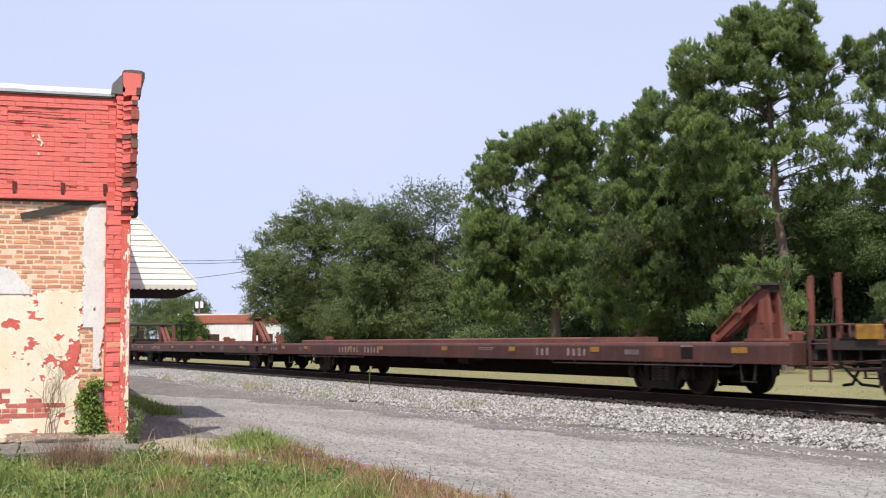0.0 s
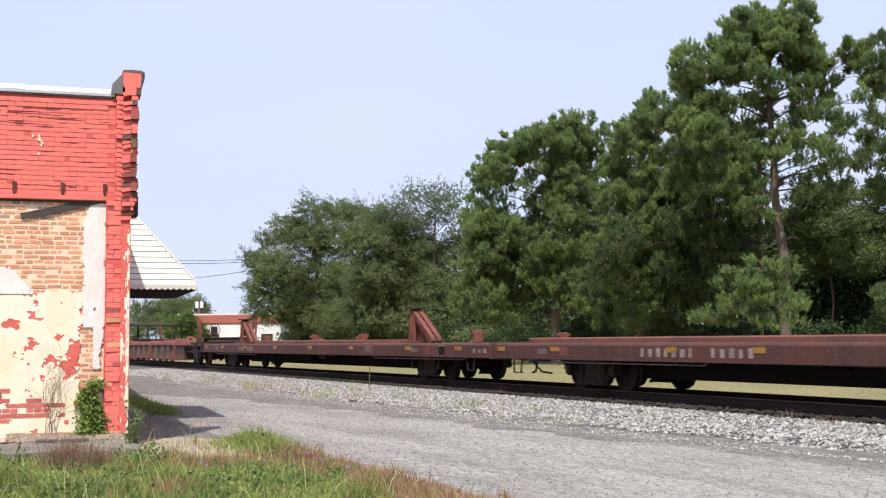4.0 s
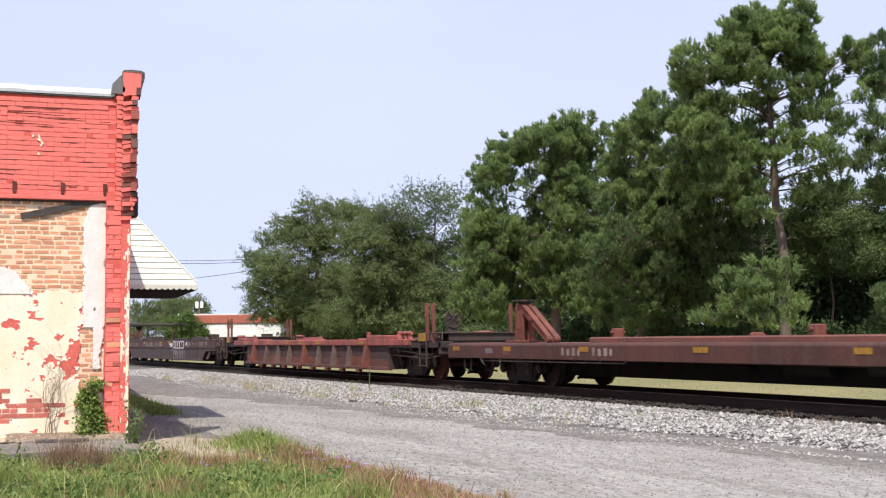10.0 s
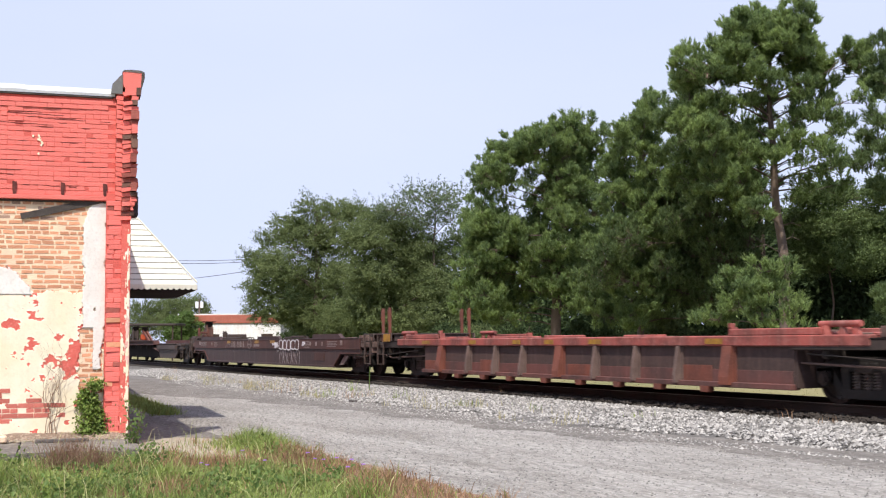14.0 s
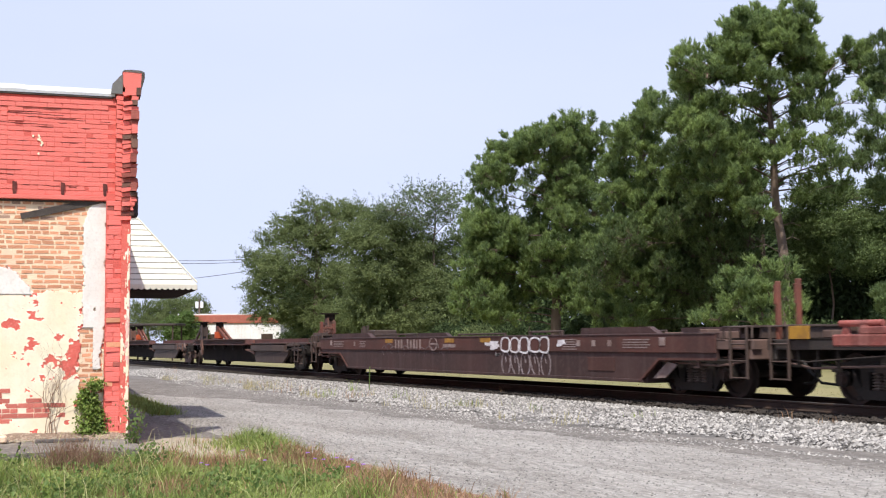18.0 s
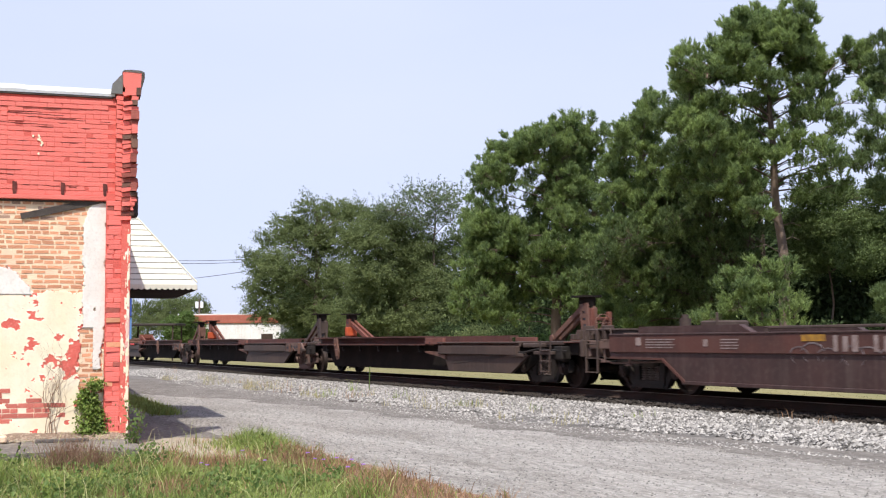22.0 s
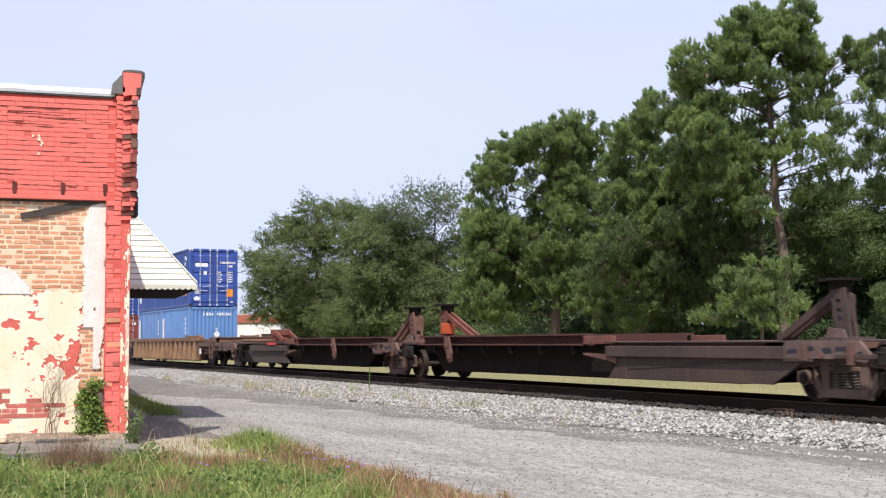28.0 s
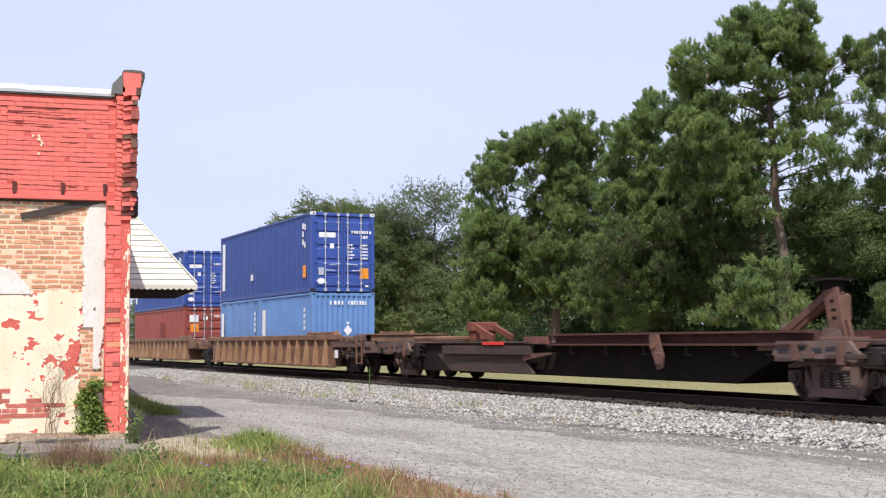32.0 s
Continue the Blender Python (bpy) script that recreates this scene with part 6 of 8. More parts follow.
# ---- containers ----
def corrugated(length, h, z0, period, depth, axis_x=True):
    """The wavy line of a corrugated sheet: (along, depth) pairs."""
    out, n = [], max(1, round(length / period))
    p = length / n
    for k in range(n):
        a = k * p
        out += [(a, 0), (a + 0.30 * p, 0), (a + 0.5 * p, -depth), (a + 0.80 * p, -depth)]
    return out + [(length, 0)]


def container(name, u, z, length, height, side, door, label, doors=True, lower_detail=(), period=0.29):
    c = car(name, u, label, "shipping container", "containers on the train")
    c.matrix_basis = pose(u, YC, RAIL + DECK + z)
    W = 1.219
    for s in (-1, 1):
        line = corrugated(length - 0.3, height, 0, period, 0.036)
        b = Build()
        vs, fs = [], []
        for a, d in line:
            vs += [(-0.15 - a, s * (W - 0.012 + d), 0.12), (-0.15 - a, s * (W - 0.012 + d), height - 0.08)]
        fs = [(2 * i, 2 * i + 2, 2 * i + 3, 2 * i + 1) for i in range(len(line) - 1)]
        b.add(vs, fs)
        b.box(-length + 0.14, -0.14, s * (W - 0.09), s * (W - 0.06), 0.12, height - 0.08, 0)
        part("side_wall", b, side, c)
        b = Build().box(-length, 0, s * (W - 0.1), s * W, height - 0.09, height - 0.01, 0.008)
        part("top_rail", b, side, c)
        b = Build().box(-length, 0, s * (W - 0.12), s * W, 0.01, 0.15, 0.008)
        part("bottom_rail", b, side, c)
    b = Build()
    n = round(length / 0.55)
    b.box(-length + 0.1, -0.1, -W + 0.05, W - 0.05, height - 0.05, height - 0.02, 0)
    for k in range(n):
        x = -0.3 - k * (length - 0.5) / n
        b.box(x - 0.2, x, -W + 0.12, W - 0.12, height - 0.02, height - 0.003, 0.006)
    part("roof", b, side, c)
    part("floor", Build().box(-length + 0.05, -0.05, -W + 0.05, W - 0.05, 0.04, 0.16, 0.01), side, c)
    for x in (0, -length):
        for s in (-1, 1):
            x1 = x - 0.14 if x == 0 else x + 0.14
            part("corner_post", Build().box(x, x1, s * (W - 0.13), s * W, 0.1, height - 0.1, 0.012), door, c)
            for zz in (0, height - 0.118):
                xx = x - 0.178 if x == 0 else x + 0.178
                cb = Build().box(x + (0.004 if x == 0 else -0.004), xx, s * (W - 0.162), s * (W + 0.004), zz, zz + 0.118, 0.01)
                # Dark lower castings paint the shadow gap between the stacked containers.
                cast = part("corner_casting", cb, (LABEL if zz else GASKET_SHADE) if x == 0 and z > 1.5 else door, c)
                part("casting_hole", Build().rod((x + (0.003 if x == 0 else -0.003), s * (W - 0.08), zz + 0.06), (x + (0.007 if x == 0 else -0.007), s * (W - 0.08), zz + 0.06), 0.036, 10), GASKET_SHADE, cast)
    # rear wall
    part("end_wall", Build().box(-length + 0.02, -length + 0.06, -W + 0.12, W - 0.12, 0.1, height - 0.1, 0.01), side, c)
    b = Build().box(-0.1, -0.01, -W + 0.13, W - 0.13, height - 0.13, height - 0.02, 0.01)
    part("door_header", b, door, c)
    part("door_sill", Build().box(-0.12, -0.01, -W + 0.13, W - 0.13, 0.02, 0.14, 0.01), door, c)
    if doors:
        for s in (-1, 1):
            y0, y1 = s * 0.012, s * (W - 0.14)
            lo, hi = min(y0, y1), max(y0, y1)
            b = Build().box(-0.09, -0.055, lo, hi, 0.16, height - 0.15, 0.004)
            for k in range(5):
                z0 = 0.20 + k * (height - 0.42) / 5
                z1 = 0.20 + (k + 1) * (height - 0.42) / 5 - 0.10
                b.prism([(-0.055, z0), (-0.02, z0 + 0.04), (-0.02, z1 - 0.04), (-0.055, z1)], "y", lo + 0.08, hi - 0.08)
            for yy in (lo, hi - 0.07):
                b.box(-0.06, -0.025, yy, yy + 0.07, 0.16, height - 0.15, 0.004)
            d = part("door", b, door, c)
            for k in range(2):
                yy = s * (0.20 + 0.50 * k) if s < 0 else s * (0.16 + 0.52 * k)
                rb = Build().rod((0.02, yy, 0.08), (0.02, yy, height - 0.07), 0.02, 8)
                for zz in (0.3, 1.0, 1.6, height - 0.4):
                    rb.box(-0.02, 0.045, yy - 0.045, yy + 0.045, zz, zz + 0.06, 0.005)
                rb.box(-0.02, 0.05, yy - 0.05, yy + 0.05, height - 0.13, height - 0.03, 0.006).box(-0.02, 0.05, yy - 0.05, yy + 0.05, 0.03, 0.12, 0.006)
                part("lock_rod", rb, GALV, d, "pale steel lock rod")
                part("door_handle", Build().beam((0.05, yy, 1.02 - 0.22 * k), (0.05, yy + 0.36 * s * (1 if k == 0 else -1), 1.0 - 0.22 * k), 0.02, 0.035, (1, 0, 0)), GALV, d)
            for k in range(4):
                zz = 0.35 + k * (height - 0.7) / 3
                part("hinge", Build().box(-0.05, 0.005, s * (W - 0.19), s * (W - 0.05), zz - 0.05, zz + 0.05, 0.008), door, d)
        part("door_gasket", Build().box(-0.05, -0.035, -0.012, 0.012, 0.16, height - 0.14, 0.002), GASKET_SHADE, c)
    else:
        line = corrugated(2 * W - 0.26, height, 0, 0.2, 0.045)
        vs = []
        for a, d in line:
            vs += [(-0.012 + d, -W + 0.13 + a, 0.13), (-0.012 + d, -W + 0.13 + a, height - 0.12)]
        part("end_panel", Build().add(vs, [(2 * i, 2 * i + 2, 2 * i + 3, 2 * i + 1) for i in range(len(line) - 1)]).box(-0.1, -0.07, -W + 0.13, W - 0.13, 0.13, height - 0.12, 0), door, c)
    return c


def sticker(c, x0, x1, y0, y1, z0, z1, material, label, name="sticker"):
    part(name, Build().box(x0, x1, y0, y1, z0, z1, 0), material, c, label)


def row_of_marks(c, x, y, z, n, w, h, gap, label="small white mark"):
    """Unreadable writing on an end wall, as bars along y."""
    for i in range(n):
        y0 = y + i * (w + gap)
        part("marking", Build().box(x, x + 0.004, y0, y0 + w * (0.6 + 0.4 * ((i * 5) % 3) / 2), z - h / 2, z + h / 2, 0), LABEL, c, label)


def door_writing(c):
    sticker(c, -0.018, -0.014, -0.93, -0.30, 1.98, 2.16, LABEL, "white name strip")
    row_of_marks(c, -0.018, 0.32, 2.20, 8, 0.08, 0.10, 0.02)
    row_of_marks(c, -0.018, 0.68, 2.02, 3, 0.08, 0.10, 0.02)
    for k in range(5):
        row_of_marks(c, -0.018, 0.20, 1.72 - 0.12 * k, 2 + k % 2, 0.07, 0.06, 0.015)
        row_of_marks(c, -0.018, 0.66, 1.72 - 0.12 * k, 4, 0.07, 0.06, 0.012)
    sticker(c, -0.018, -0.014, -0.52, -0.36, 1.58, 1.76, LABEL, "white round label")
    sticker(c, -0.018, -0.014, 0.64, 0.98, 0.50, 0.88, ORANGE, "orange warning placard")
    sticker(c, -0.018, -0.014, -0.95, -0.75, 0.62, 0.88, GALV, "grey data plate")
    part("lozenge_label", Build().prism([(-1.02, 0.40), (-0.92, 0.50), (-0.78, 0.50), (-0.68, 0.40), (-0.78, 0.30), (-0.92, 0.30)], "x", -0.02, -0.014), LABEL, c, "white six-sided label")
    sticker(c, -0.018, -0.014, 0.85, 0.98, 0.20, 0.26, LABEL, "small white label")


def side_writing(c, length, height):
    sticker(c, -length + 0.35, -length + 0.78, -1.226, -1.221, 0.5, height - 0.32, LABEL, "tall white strip")
    for k, (x, z) in enumerate(((-0.95, height - 0.45), (-0.72, height - 0.5), (-0.95, height - 0.75), (-0.75, height - 1.15), (-0.95, height - 1.05))):
        sticker(c, x - 0.06, x + 0.1, -1.226, -1.221, z - 0.1, z + 0.1, LABEL, "small white mark")


LOW = 0.17
blue_top = container("blue_container", -179.24, LOW + 2.591 + 0.012, 12.192, 2.896, NAVY, NAVY_SUNLIT, "tall navy blue shipping container with closed doors, stacked on top")
door_writing(blue_top)
side_writing(blue_top, 12.192, 2.896)
sticker(blue_top, -7.5, -7.15, -1.226, -1.221, 0.75, 1.0, LABEL, "small white label")
sticker(blue_top, -0.95, -0.6, -1.226, -1.221, 0.55, 1.0, ORANGE, "orange warning placard")
azure_a = container("light_blue_container", -179.24, LOW, 6.058, 2.591, AZURE, AZURE, "short light blue shipping container with corrugated end", doors=False, period=0.28)
azure_b = container("light_blue_container", -185.35, LOW, 6.058, 2.591, AZURE, AZURE, "short light blue shipping container with smooth sides", doors=False, period=1.2)
for c_ in (azure_a, azure_b):
    sticker(c_, -5.85, -5.45, -1.226, -1.221, 0.3, 2.1, LABEL, "tall white strip")
    for k in range(4):
        sticker(c_, -0.85, -0.68, -1.226, -1.221, 1.25 + 0.22 * k, 1.4 + 0.22 * k, LABEL, "small white mark")
row_of_marks(azure_a, -0.008, -0.52, 2.22, 4, 0.10, 0.14, 0.05, "white mark in a row")
row_of_marks(azure_a, -0.008, 0.18, 2.22, 7, 0.08, 0.14, 0.03, "white mark in a row")
part("diamond_placard", Build().prism([(0.0, 1.22), (0.17, 1.42), (0.34, 1.22), (0.17, 1.02)], "x", -0.012, -0.006).prism([(0.17, 1.42), (0.24, 1.52), (0.1, 1.52)], "x", -0.012, -0.006), LABEL, azure_a, "white diamond placard")
blue_back = container("blue_container", -198.35, LOW + 2.591 + 0.012, 12.192, 2.896, NAVY, NAVY_SUNLIT, "tall navy blue shipping container with closed doors, stacked on top")
door_writing(blue_back)
side_writing(blue_back, 12.192, 2.896)
red_back = container("red_container", -198.2, LOW, 12.192, 2.591, BRICKRED, BRICKRED, "dull red shipping container with closed doors")
sticker(red_back, -0.018, -0.014, -0.95, -0.5, 1.85, 2.2, LABEL, "white and blue name board")
sticker(red_back, -0.018, -0.014, -0.9, -0.48, 1.35, 1.75, ORANGE, "orange warning placard")
row_of_marks(red_back, -0.018, 0.3, 2.15, 7, 0.08, 0.1, 0.02)
row_of_marks(red_back, -0.018, -0.25, 2.05, 2, 0.1, 0.18, 0.03)
sticker(red_back, -5.5, -4.3, -1.226, -1.221, 0.9, 1.9, surface("faded_red_patch", (0.22, 0.045, 0.035), (0.19, 0.04, 0.03), None, 2, 20), "dark red painted-over patch")

# ---- trees and plants ----
NEEDLE = surface("pine_needles", (0.25, 0.335, 0.115), (0.142, 0.207, 0.084), (0.31, 0.365, 0.14), 0.9, 5, 0.6, 0, island=0.4, leafy=0.46, spec=0.25)
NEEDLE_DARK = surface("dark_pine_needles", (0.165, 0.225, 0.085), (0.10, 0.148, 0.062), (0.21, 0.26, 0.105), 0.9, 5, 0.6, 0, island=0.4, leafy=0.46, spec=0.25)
LEAF_DARK = surface("oak_leaves", (0.185, 0.228, 0.098), (0.138, 0.177, 0.074), (0.245, 0.275, 0.122), 0.4, 5, 0.8, 0, island=0.3, leafy=0.46, spec=0.1)
FLOWER = surface("purple_flower", (0.30, 0.14, 0.55), (0.36, 0.18, 0.6), (0.45, 0.3, 0.65), 20, 60, 0.7, 0)
LEAF_PALE = surface("locust_leaves", (0.15, 0.195, 0.10), (0.12, 0.165, 0.08), (0.20, 0.235, 0.13), 0.4, 5, 0.6, 0, island=0.35, leafy=0.35)
LEAF_LIGHT = surface("bright_leaves", (0.155, 0.235, 0.068), (0.115, 0.18, 0.05), (0.23, 0.30, 0.10), 0.6, 5, 0.6, 0, island=0.4, leafy=0.5)
LEAF_FINE = surface("small_bright_leaves", (0.165, 0.225, 0.085), (0.12, 0.175, 0.062), (0.235, 0.285, 0.125), 0.6, 5, 0.6, 0, island=0.4, leafy=0.45)
# Leaves darkened in colour to stand for the shade under and behind the trees.
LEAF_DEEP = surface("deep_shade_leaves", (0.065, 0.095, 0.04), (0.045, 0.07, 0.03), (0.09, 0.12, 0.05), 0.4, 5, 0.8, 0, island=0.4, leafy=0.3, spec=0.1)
BARK = surface("grey_brown_bark", (0.17, 0.125, 0.10), (0.105, 0.08, 0.066), (0.26, 0.20, 0.165), 2.0, 16, 0.9, 0.6, stretch=(1, 1, 0.3))
BLADE = surface("green_grass_blade", (0.25, 0.315, 0.08), (0.165, 0.23, 0.058), (0.40, 0.40, 0.16), 1.2, 8, 0.6, 0, island=0.4, leafy=0.3)
STRAW = surface("dry_brown_grass", (0.33, 0.205, 0.12), (0.25, 0.145, 0.085), (0.46, 0.35, 0.22), 1.2, 8, 0.8, 0, island=0.4, leafy=0.2)
TWIG = surface("dry_twig", (0.25, 0.15, 0.10), (0.18, 0.105, 0.07), (0.3, 0.22, 0.16), 3.0, 20, 0.9, 0.2)
RIGHT = np.array([math.sin(HEADING), math.cos(HEADING), 0.0])
AWAY = np.array([-math.cos(HEADING), math.sin(HEADING), 0.0])

# the masses of each crown: (across, height, half width, half height) about the foot of its trunk
TALL_TOP = [(-0.2, 16.2, 0.9, 0.6), (-1.5, 16.0, 0.6, 0.5), (-2.1, 15.7, 0.5, 0.5), (-2.6, 15.1, 0.3, 0.4), (0.7, 15.9, 0.6, 0.7), (-0.8, 15.1, 0.8, 0.5), (0.5, 14.7, 0.8, 0.6), (-2.3, 14.6, 0.5, 0.4), (1.7, 15.8, 0.4, 0.7), (1.3, 14.3, 0.6, 0.5), (-4.0, 14.5, 0.4, 0.3), (-3.1, 14.0, 0.8, 0.4), (-4.7, 13.7, 0.4, 0.5), (-3.8, 13.1, 0.9, 0.5), (-1.7, 13.8, 0.7, 0.4), (-0.8, 13.0, 0.8, 0.4), (1.7, 13.3, 0.7, 0.5), (2.9, 14.0, 0.7, 0.6), (4.0, 14.1, 0.4, 0.6), (2.5, 12.5, 0.6, 0.3), (3.6, 12.4, 0.6, 0.3)]
TALL_LOW = [(-4.5, 12.0, 0.7, 0.6), (-3.0, 12.0, 0.9, 0.6), (-1.5, 12.3, 0.6, 0.3), (-0.2, 12.2, 0.5, 0.4), (-4.3, 10.7, 0.8, 0.7), (-2.7, 10.7, 1.0, 0.7), (-1.2, 10.7, 0.7, 0.6), (0.0, 10.3, 0.6, 0.5), (-1.1, 9.5, 0.9, 0.4), (1.4, 11.6, 0.5, 0.3), (3.0, 11.1, 0.6, 0.2), (0.8, 10.7, 0.4, 0.2), (1.9, 9.8, 0.6, 0.2), (3.1, 9.9, 0.5, 0.3), (1.5, 8.8, 0.7, 0.3), (-2.2, 8.5, 1.1, 0.7), (-3.8, 9.0, 1.0, 0.7), (-1.4, 7.2, 0.7, 0.5), (0.9, 8.0, 0.4, 0.2)]
TALL_WISPS = [(0.9, 13.6, 0.4, 0.26), (1.0, 12.6, 0.5, 0.26), (1.6, 12.0, 0.5, 0.26), (2.1, 11.6, 0.5, 0.23), (0.7, 11.3, 0.4, 0.21), (2.6, 10.4, 0.5, 0.21), (1.3, 10.1, 0.4, 0.18), (3.6, 11.6, 0.5, 0.23), (0.7, 12.0, 0.3, 0.21), (2.1, 9.1, 0.6, 0.23), (3.3, 8.8, 0.6, 0.26), (0.5, 9.4, 0.3, 0.23), (4.0, 10.1, 0.5, 0.23)]
ROUND_TOP = [(-0.6, 14.2, 1.1, 0.5), (1.1, 14.3, 1.2, 0.5), (-2.2, 13.5, 1.0, 0.5), (-3.4, 12.9, 0.7, 0.5), (2.4, 13.6, 0.8, 0.6), (-4.5, 11.8, 0.5, 0.6), (-3.9, 11.1, 0.8, 0.5), (-2.5, 12.4, 1.0, 0.5), (-1.0, 13.0, 1.0, 0.5), (0.7, 13.0, 1.2, 0.6), (2.3, 12.2, 1.0, 0.7), (-3.2, 10.3, 0.8, 0.3), (-1.3, 11.6, 0.7, 0.3), (0.2, 11.7, 0.8, 0.5), (1.4, 11.0, 0.8, 0.7)]
ROUND_LOW = [(-4.8, 9.3, 0.7, 0.7), (-3.7, 8.8, 0.9, 0.7), (-5.0, 8.0, 0.7, 0.5), (-4.2, 7.2, 1.1, 0.5), (0.2, 9.9, 0.9, 0.7), (1.9, 10.0, 1.1, 0.9), (-1.5, 7.9, 1.2, 0.5), (0.6, 8.2, 1.2, 0.7), (2.3, 8.1, 1.1, 1.0), (-2.8, 6.7, 1.3, 0.5), (-0.7, 6.2, 1.3, 0.6), (1.3, 5.9, 1.3, 0.7), (-4.9, 5.8, 1.1, 0.7), (-3.3, 4.7, 1.4, 0.6), (-1.2, 4.7, 1.2, 0.5), (2.0, 3.9, 1.3, 0.7), (-5.2, 3.9, 1.1, 0.7), (-3.3, 3.0, 1.3, 0.5), (0.6, 4.5, 1.0, 0.5)]
ROUND_WISPS = [(-2.6, 9.9, 0.5, 0.27), (-1.8, 10.6, 0.5, 0.24), (-2.3, 8.6, 0.7, 0.3), (-1.2, 9.2, 0.5, 0.3), (0.6, 3.4, 0.9, 0.3), (-0.9, 10.3, 0.6, 0.4), (-2.9, 11.2, 0.6, 0.36), (-1.5, 11.1, 0.5, 0.3), (-0.8, 8.8, 0.7, 0.4), (-3.0, 8.1, 0.7, 0.4), (-2.2, 7.6, 0.8, 0.4), (-1.7, 9.7, 0.35, 0.25)]
SLIM_PINE = [(0.6, 14.2, 0.4, 0.6), (0.0, 13.8, 0.4, 0.5), (-0.5, 13.2, 0.5, 0.4), (-1.5, 12.4, 0.4, 0.5), (0.3, 12.8, 0.8, 0.6), (-0.9, 11.6, 0.8, 0.5), (0.6, 11.2, 0.8, 0.6), (-1.6, 10.5, 0.8, 0.7), (-0.1, 9.8, 1.1, 0.7), (1.4, 9.1, 0.8, 0.8), (-1.5, 8.6, 0.8, 0.7), (0.2, 7.7, 1.1, 0.8), (-1.6, 6.5, 1.0, 0.8), (0.9, 6.0, 1.1, 0.8), (-1.1, 4.7, 1.1, 0.7), (1.7, 4.4, 1.1, 0.7), (0.1, 2.9, 1.1, 0.6), (3.0, 6.8, 1.0, 0.8), (2.7, 5.0, 1.0, 0.8), (3.7, 3.2, 0.9, 0.7), (-1.7, 2.9, 1.0, 0.6)]
YOUNG_PINE = [(0.4, 4.3, 0.9, 0.4), (1.6, 4.3, 0.7, 0.4), (-0.4, 4.0, 0.7, 0.4), (0.6, 3.4, 1.0, 0.4), (1.9, 3.2, 0.5, 0.5), (-0.6, 2.9, 0.8, 0.5), (0.4, 2.3, 0.7, 0.3), (-1.5, 2.4, 0.7, 0.4), (1.6, 2.4, 0.6, 0.3)]
BACK_PINE = [(-4.8, 12.5, 0.9, 0.9), (-3.1, 12.6, 1.2, 0.9), (-1.7, 11.6, 1.2, 1.0), (-4.2, 10.4, 1.2, 1.0), (-2.3, 9.8, 1.3, 1.0), (-0.7, 9.2, 0.9, 0.8), (-5.4, 8.7, 1.0, 1.0), (-3.5, 8.1, 1.3, 1.0), (-1.5, 7.5, 1.2, 1.0), (-5.0, 6.4, 1.2, 1.0), (-2.7, 5.8, 1.3, 1.0), (-0.8, 6.0, 0.7, 0.7), (-4.2, 4.1, 1.3, 0.9), (-1.9, 3.7, 1.3, 0.9), (-5.9, 4.4, 1.0, 1.0), (-7.6, 6.7, 1.0, 1.0), (-9.0, 5.2, 1.0, 1.0)]
EDGE_PINE = [(-0.4, 13.1, 0.2, 0.3), (-0.2, 12.4, 0.3, 0.4), (-0.2, 11.5, 0.3, 0.5), (-0.5, 10.1, 0.4, 0.3), (-0.7, 9.5, 0.4, 0.3), (-0.4, 8.7, 0.4, 0.4), (-1.0, 8.4, 0.5, 0.2), (-0.5, 7.2, 0.4, 0.4), (-0.6, 3.0, 0.5, 0.5)]
OAK_LEFT = (-102.5, 36.9, [(-0.6, 13.6, 1.3, 1.1), (1.8, 13.6, 1.6, 1.0), (3.7, 13.0, 1.3, 0.9), (-2.9, 12.1, 1.4, 1.1), (-4.3, 10.7, 1.0, 0.9), (-5.7, 8.9, 0.9, 0.7), (-4.7, 8.5, 1.8, 1.1), (-5.1, 6.3, 1.2, 1.0), (-1.1, 11.1, 2.3, 1.6), (2.1, 10.8, 2.3, 1.8), (-3.1, 8.0, 2.1, 1.8), (-0.0, 7.4, 2.5, 2.1), (3.1, 6.9, 2.3, 2.1), (-3.9, 4.6, 2.1, 1.5), (-0.8, 3.8, 2.5, 1.6), (2.6, 3.5, 2.3, 1.5)])
OAK_MID = (-90.3, 39.0, [(-0.7, 11.3, 1.7, 1.1), (1.4, 10.6, 1.6, 1.2), (-1.9, 9.7, 1.9, 1.3), (0.7, 8.5, 2.1, 1.5), (3.3, 8.7, 1.6, 1.6), (-1.4, 6.8, 2.2, 1.7), (1.4, 5.6, 2.2, 1.6), (4.0, 5.8, 1.6, 1.6), (-1.9, 3.8, 2.2, 1.3), (1.1, 3.0, 2.2, 1.2), (4.2, 3.3, 1.6, 1.2), (5.6, 9.1, 1.3, 1.6)])
LOCUST = (-86.9, 41.5, [(-3.7, 12.2, 1.6, 0.6), (-1.9, 13.3, 1.4, 0.9), (0.1, 13.1, 1.3, 0.9), (1.7, 13.4, 1.2, 1.2), (-0.9, 11.6, 1.9, 0.9), (1.4, 11.2, 1.4, 1.3)])
BROADLEAF_RIGHT = (-45.3, 44.5, [(-1.1, 8.8, 1.0, 0.5), (0.5, 8.9, 0.9, 0.5), (1.9, 8.8, 0.8, 0.6), (-1.8, 7.3, 0.9, 0.8), (-0.3, 7.3, 1.0, 0.8), (1.3, 7.3, 1.0, 0.8), (-1.0, 5.7, 1.1, 0.8), (0.8, 5.6, 1.2, 0.9), (2.1, 6.0, 0.8, 0.9)])
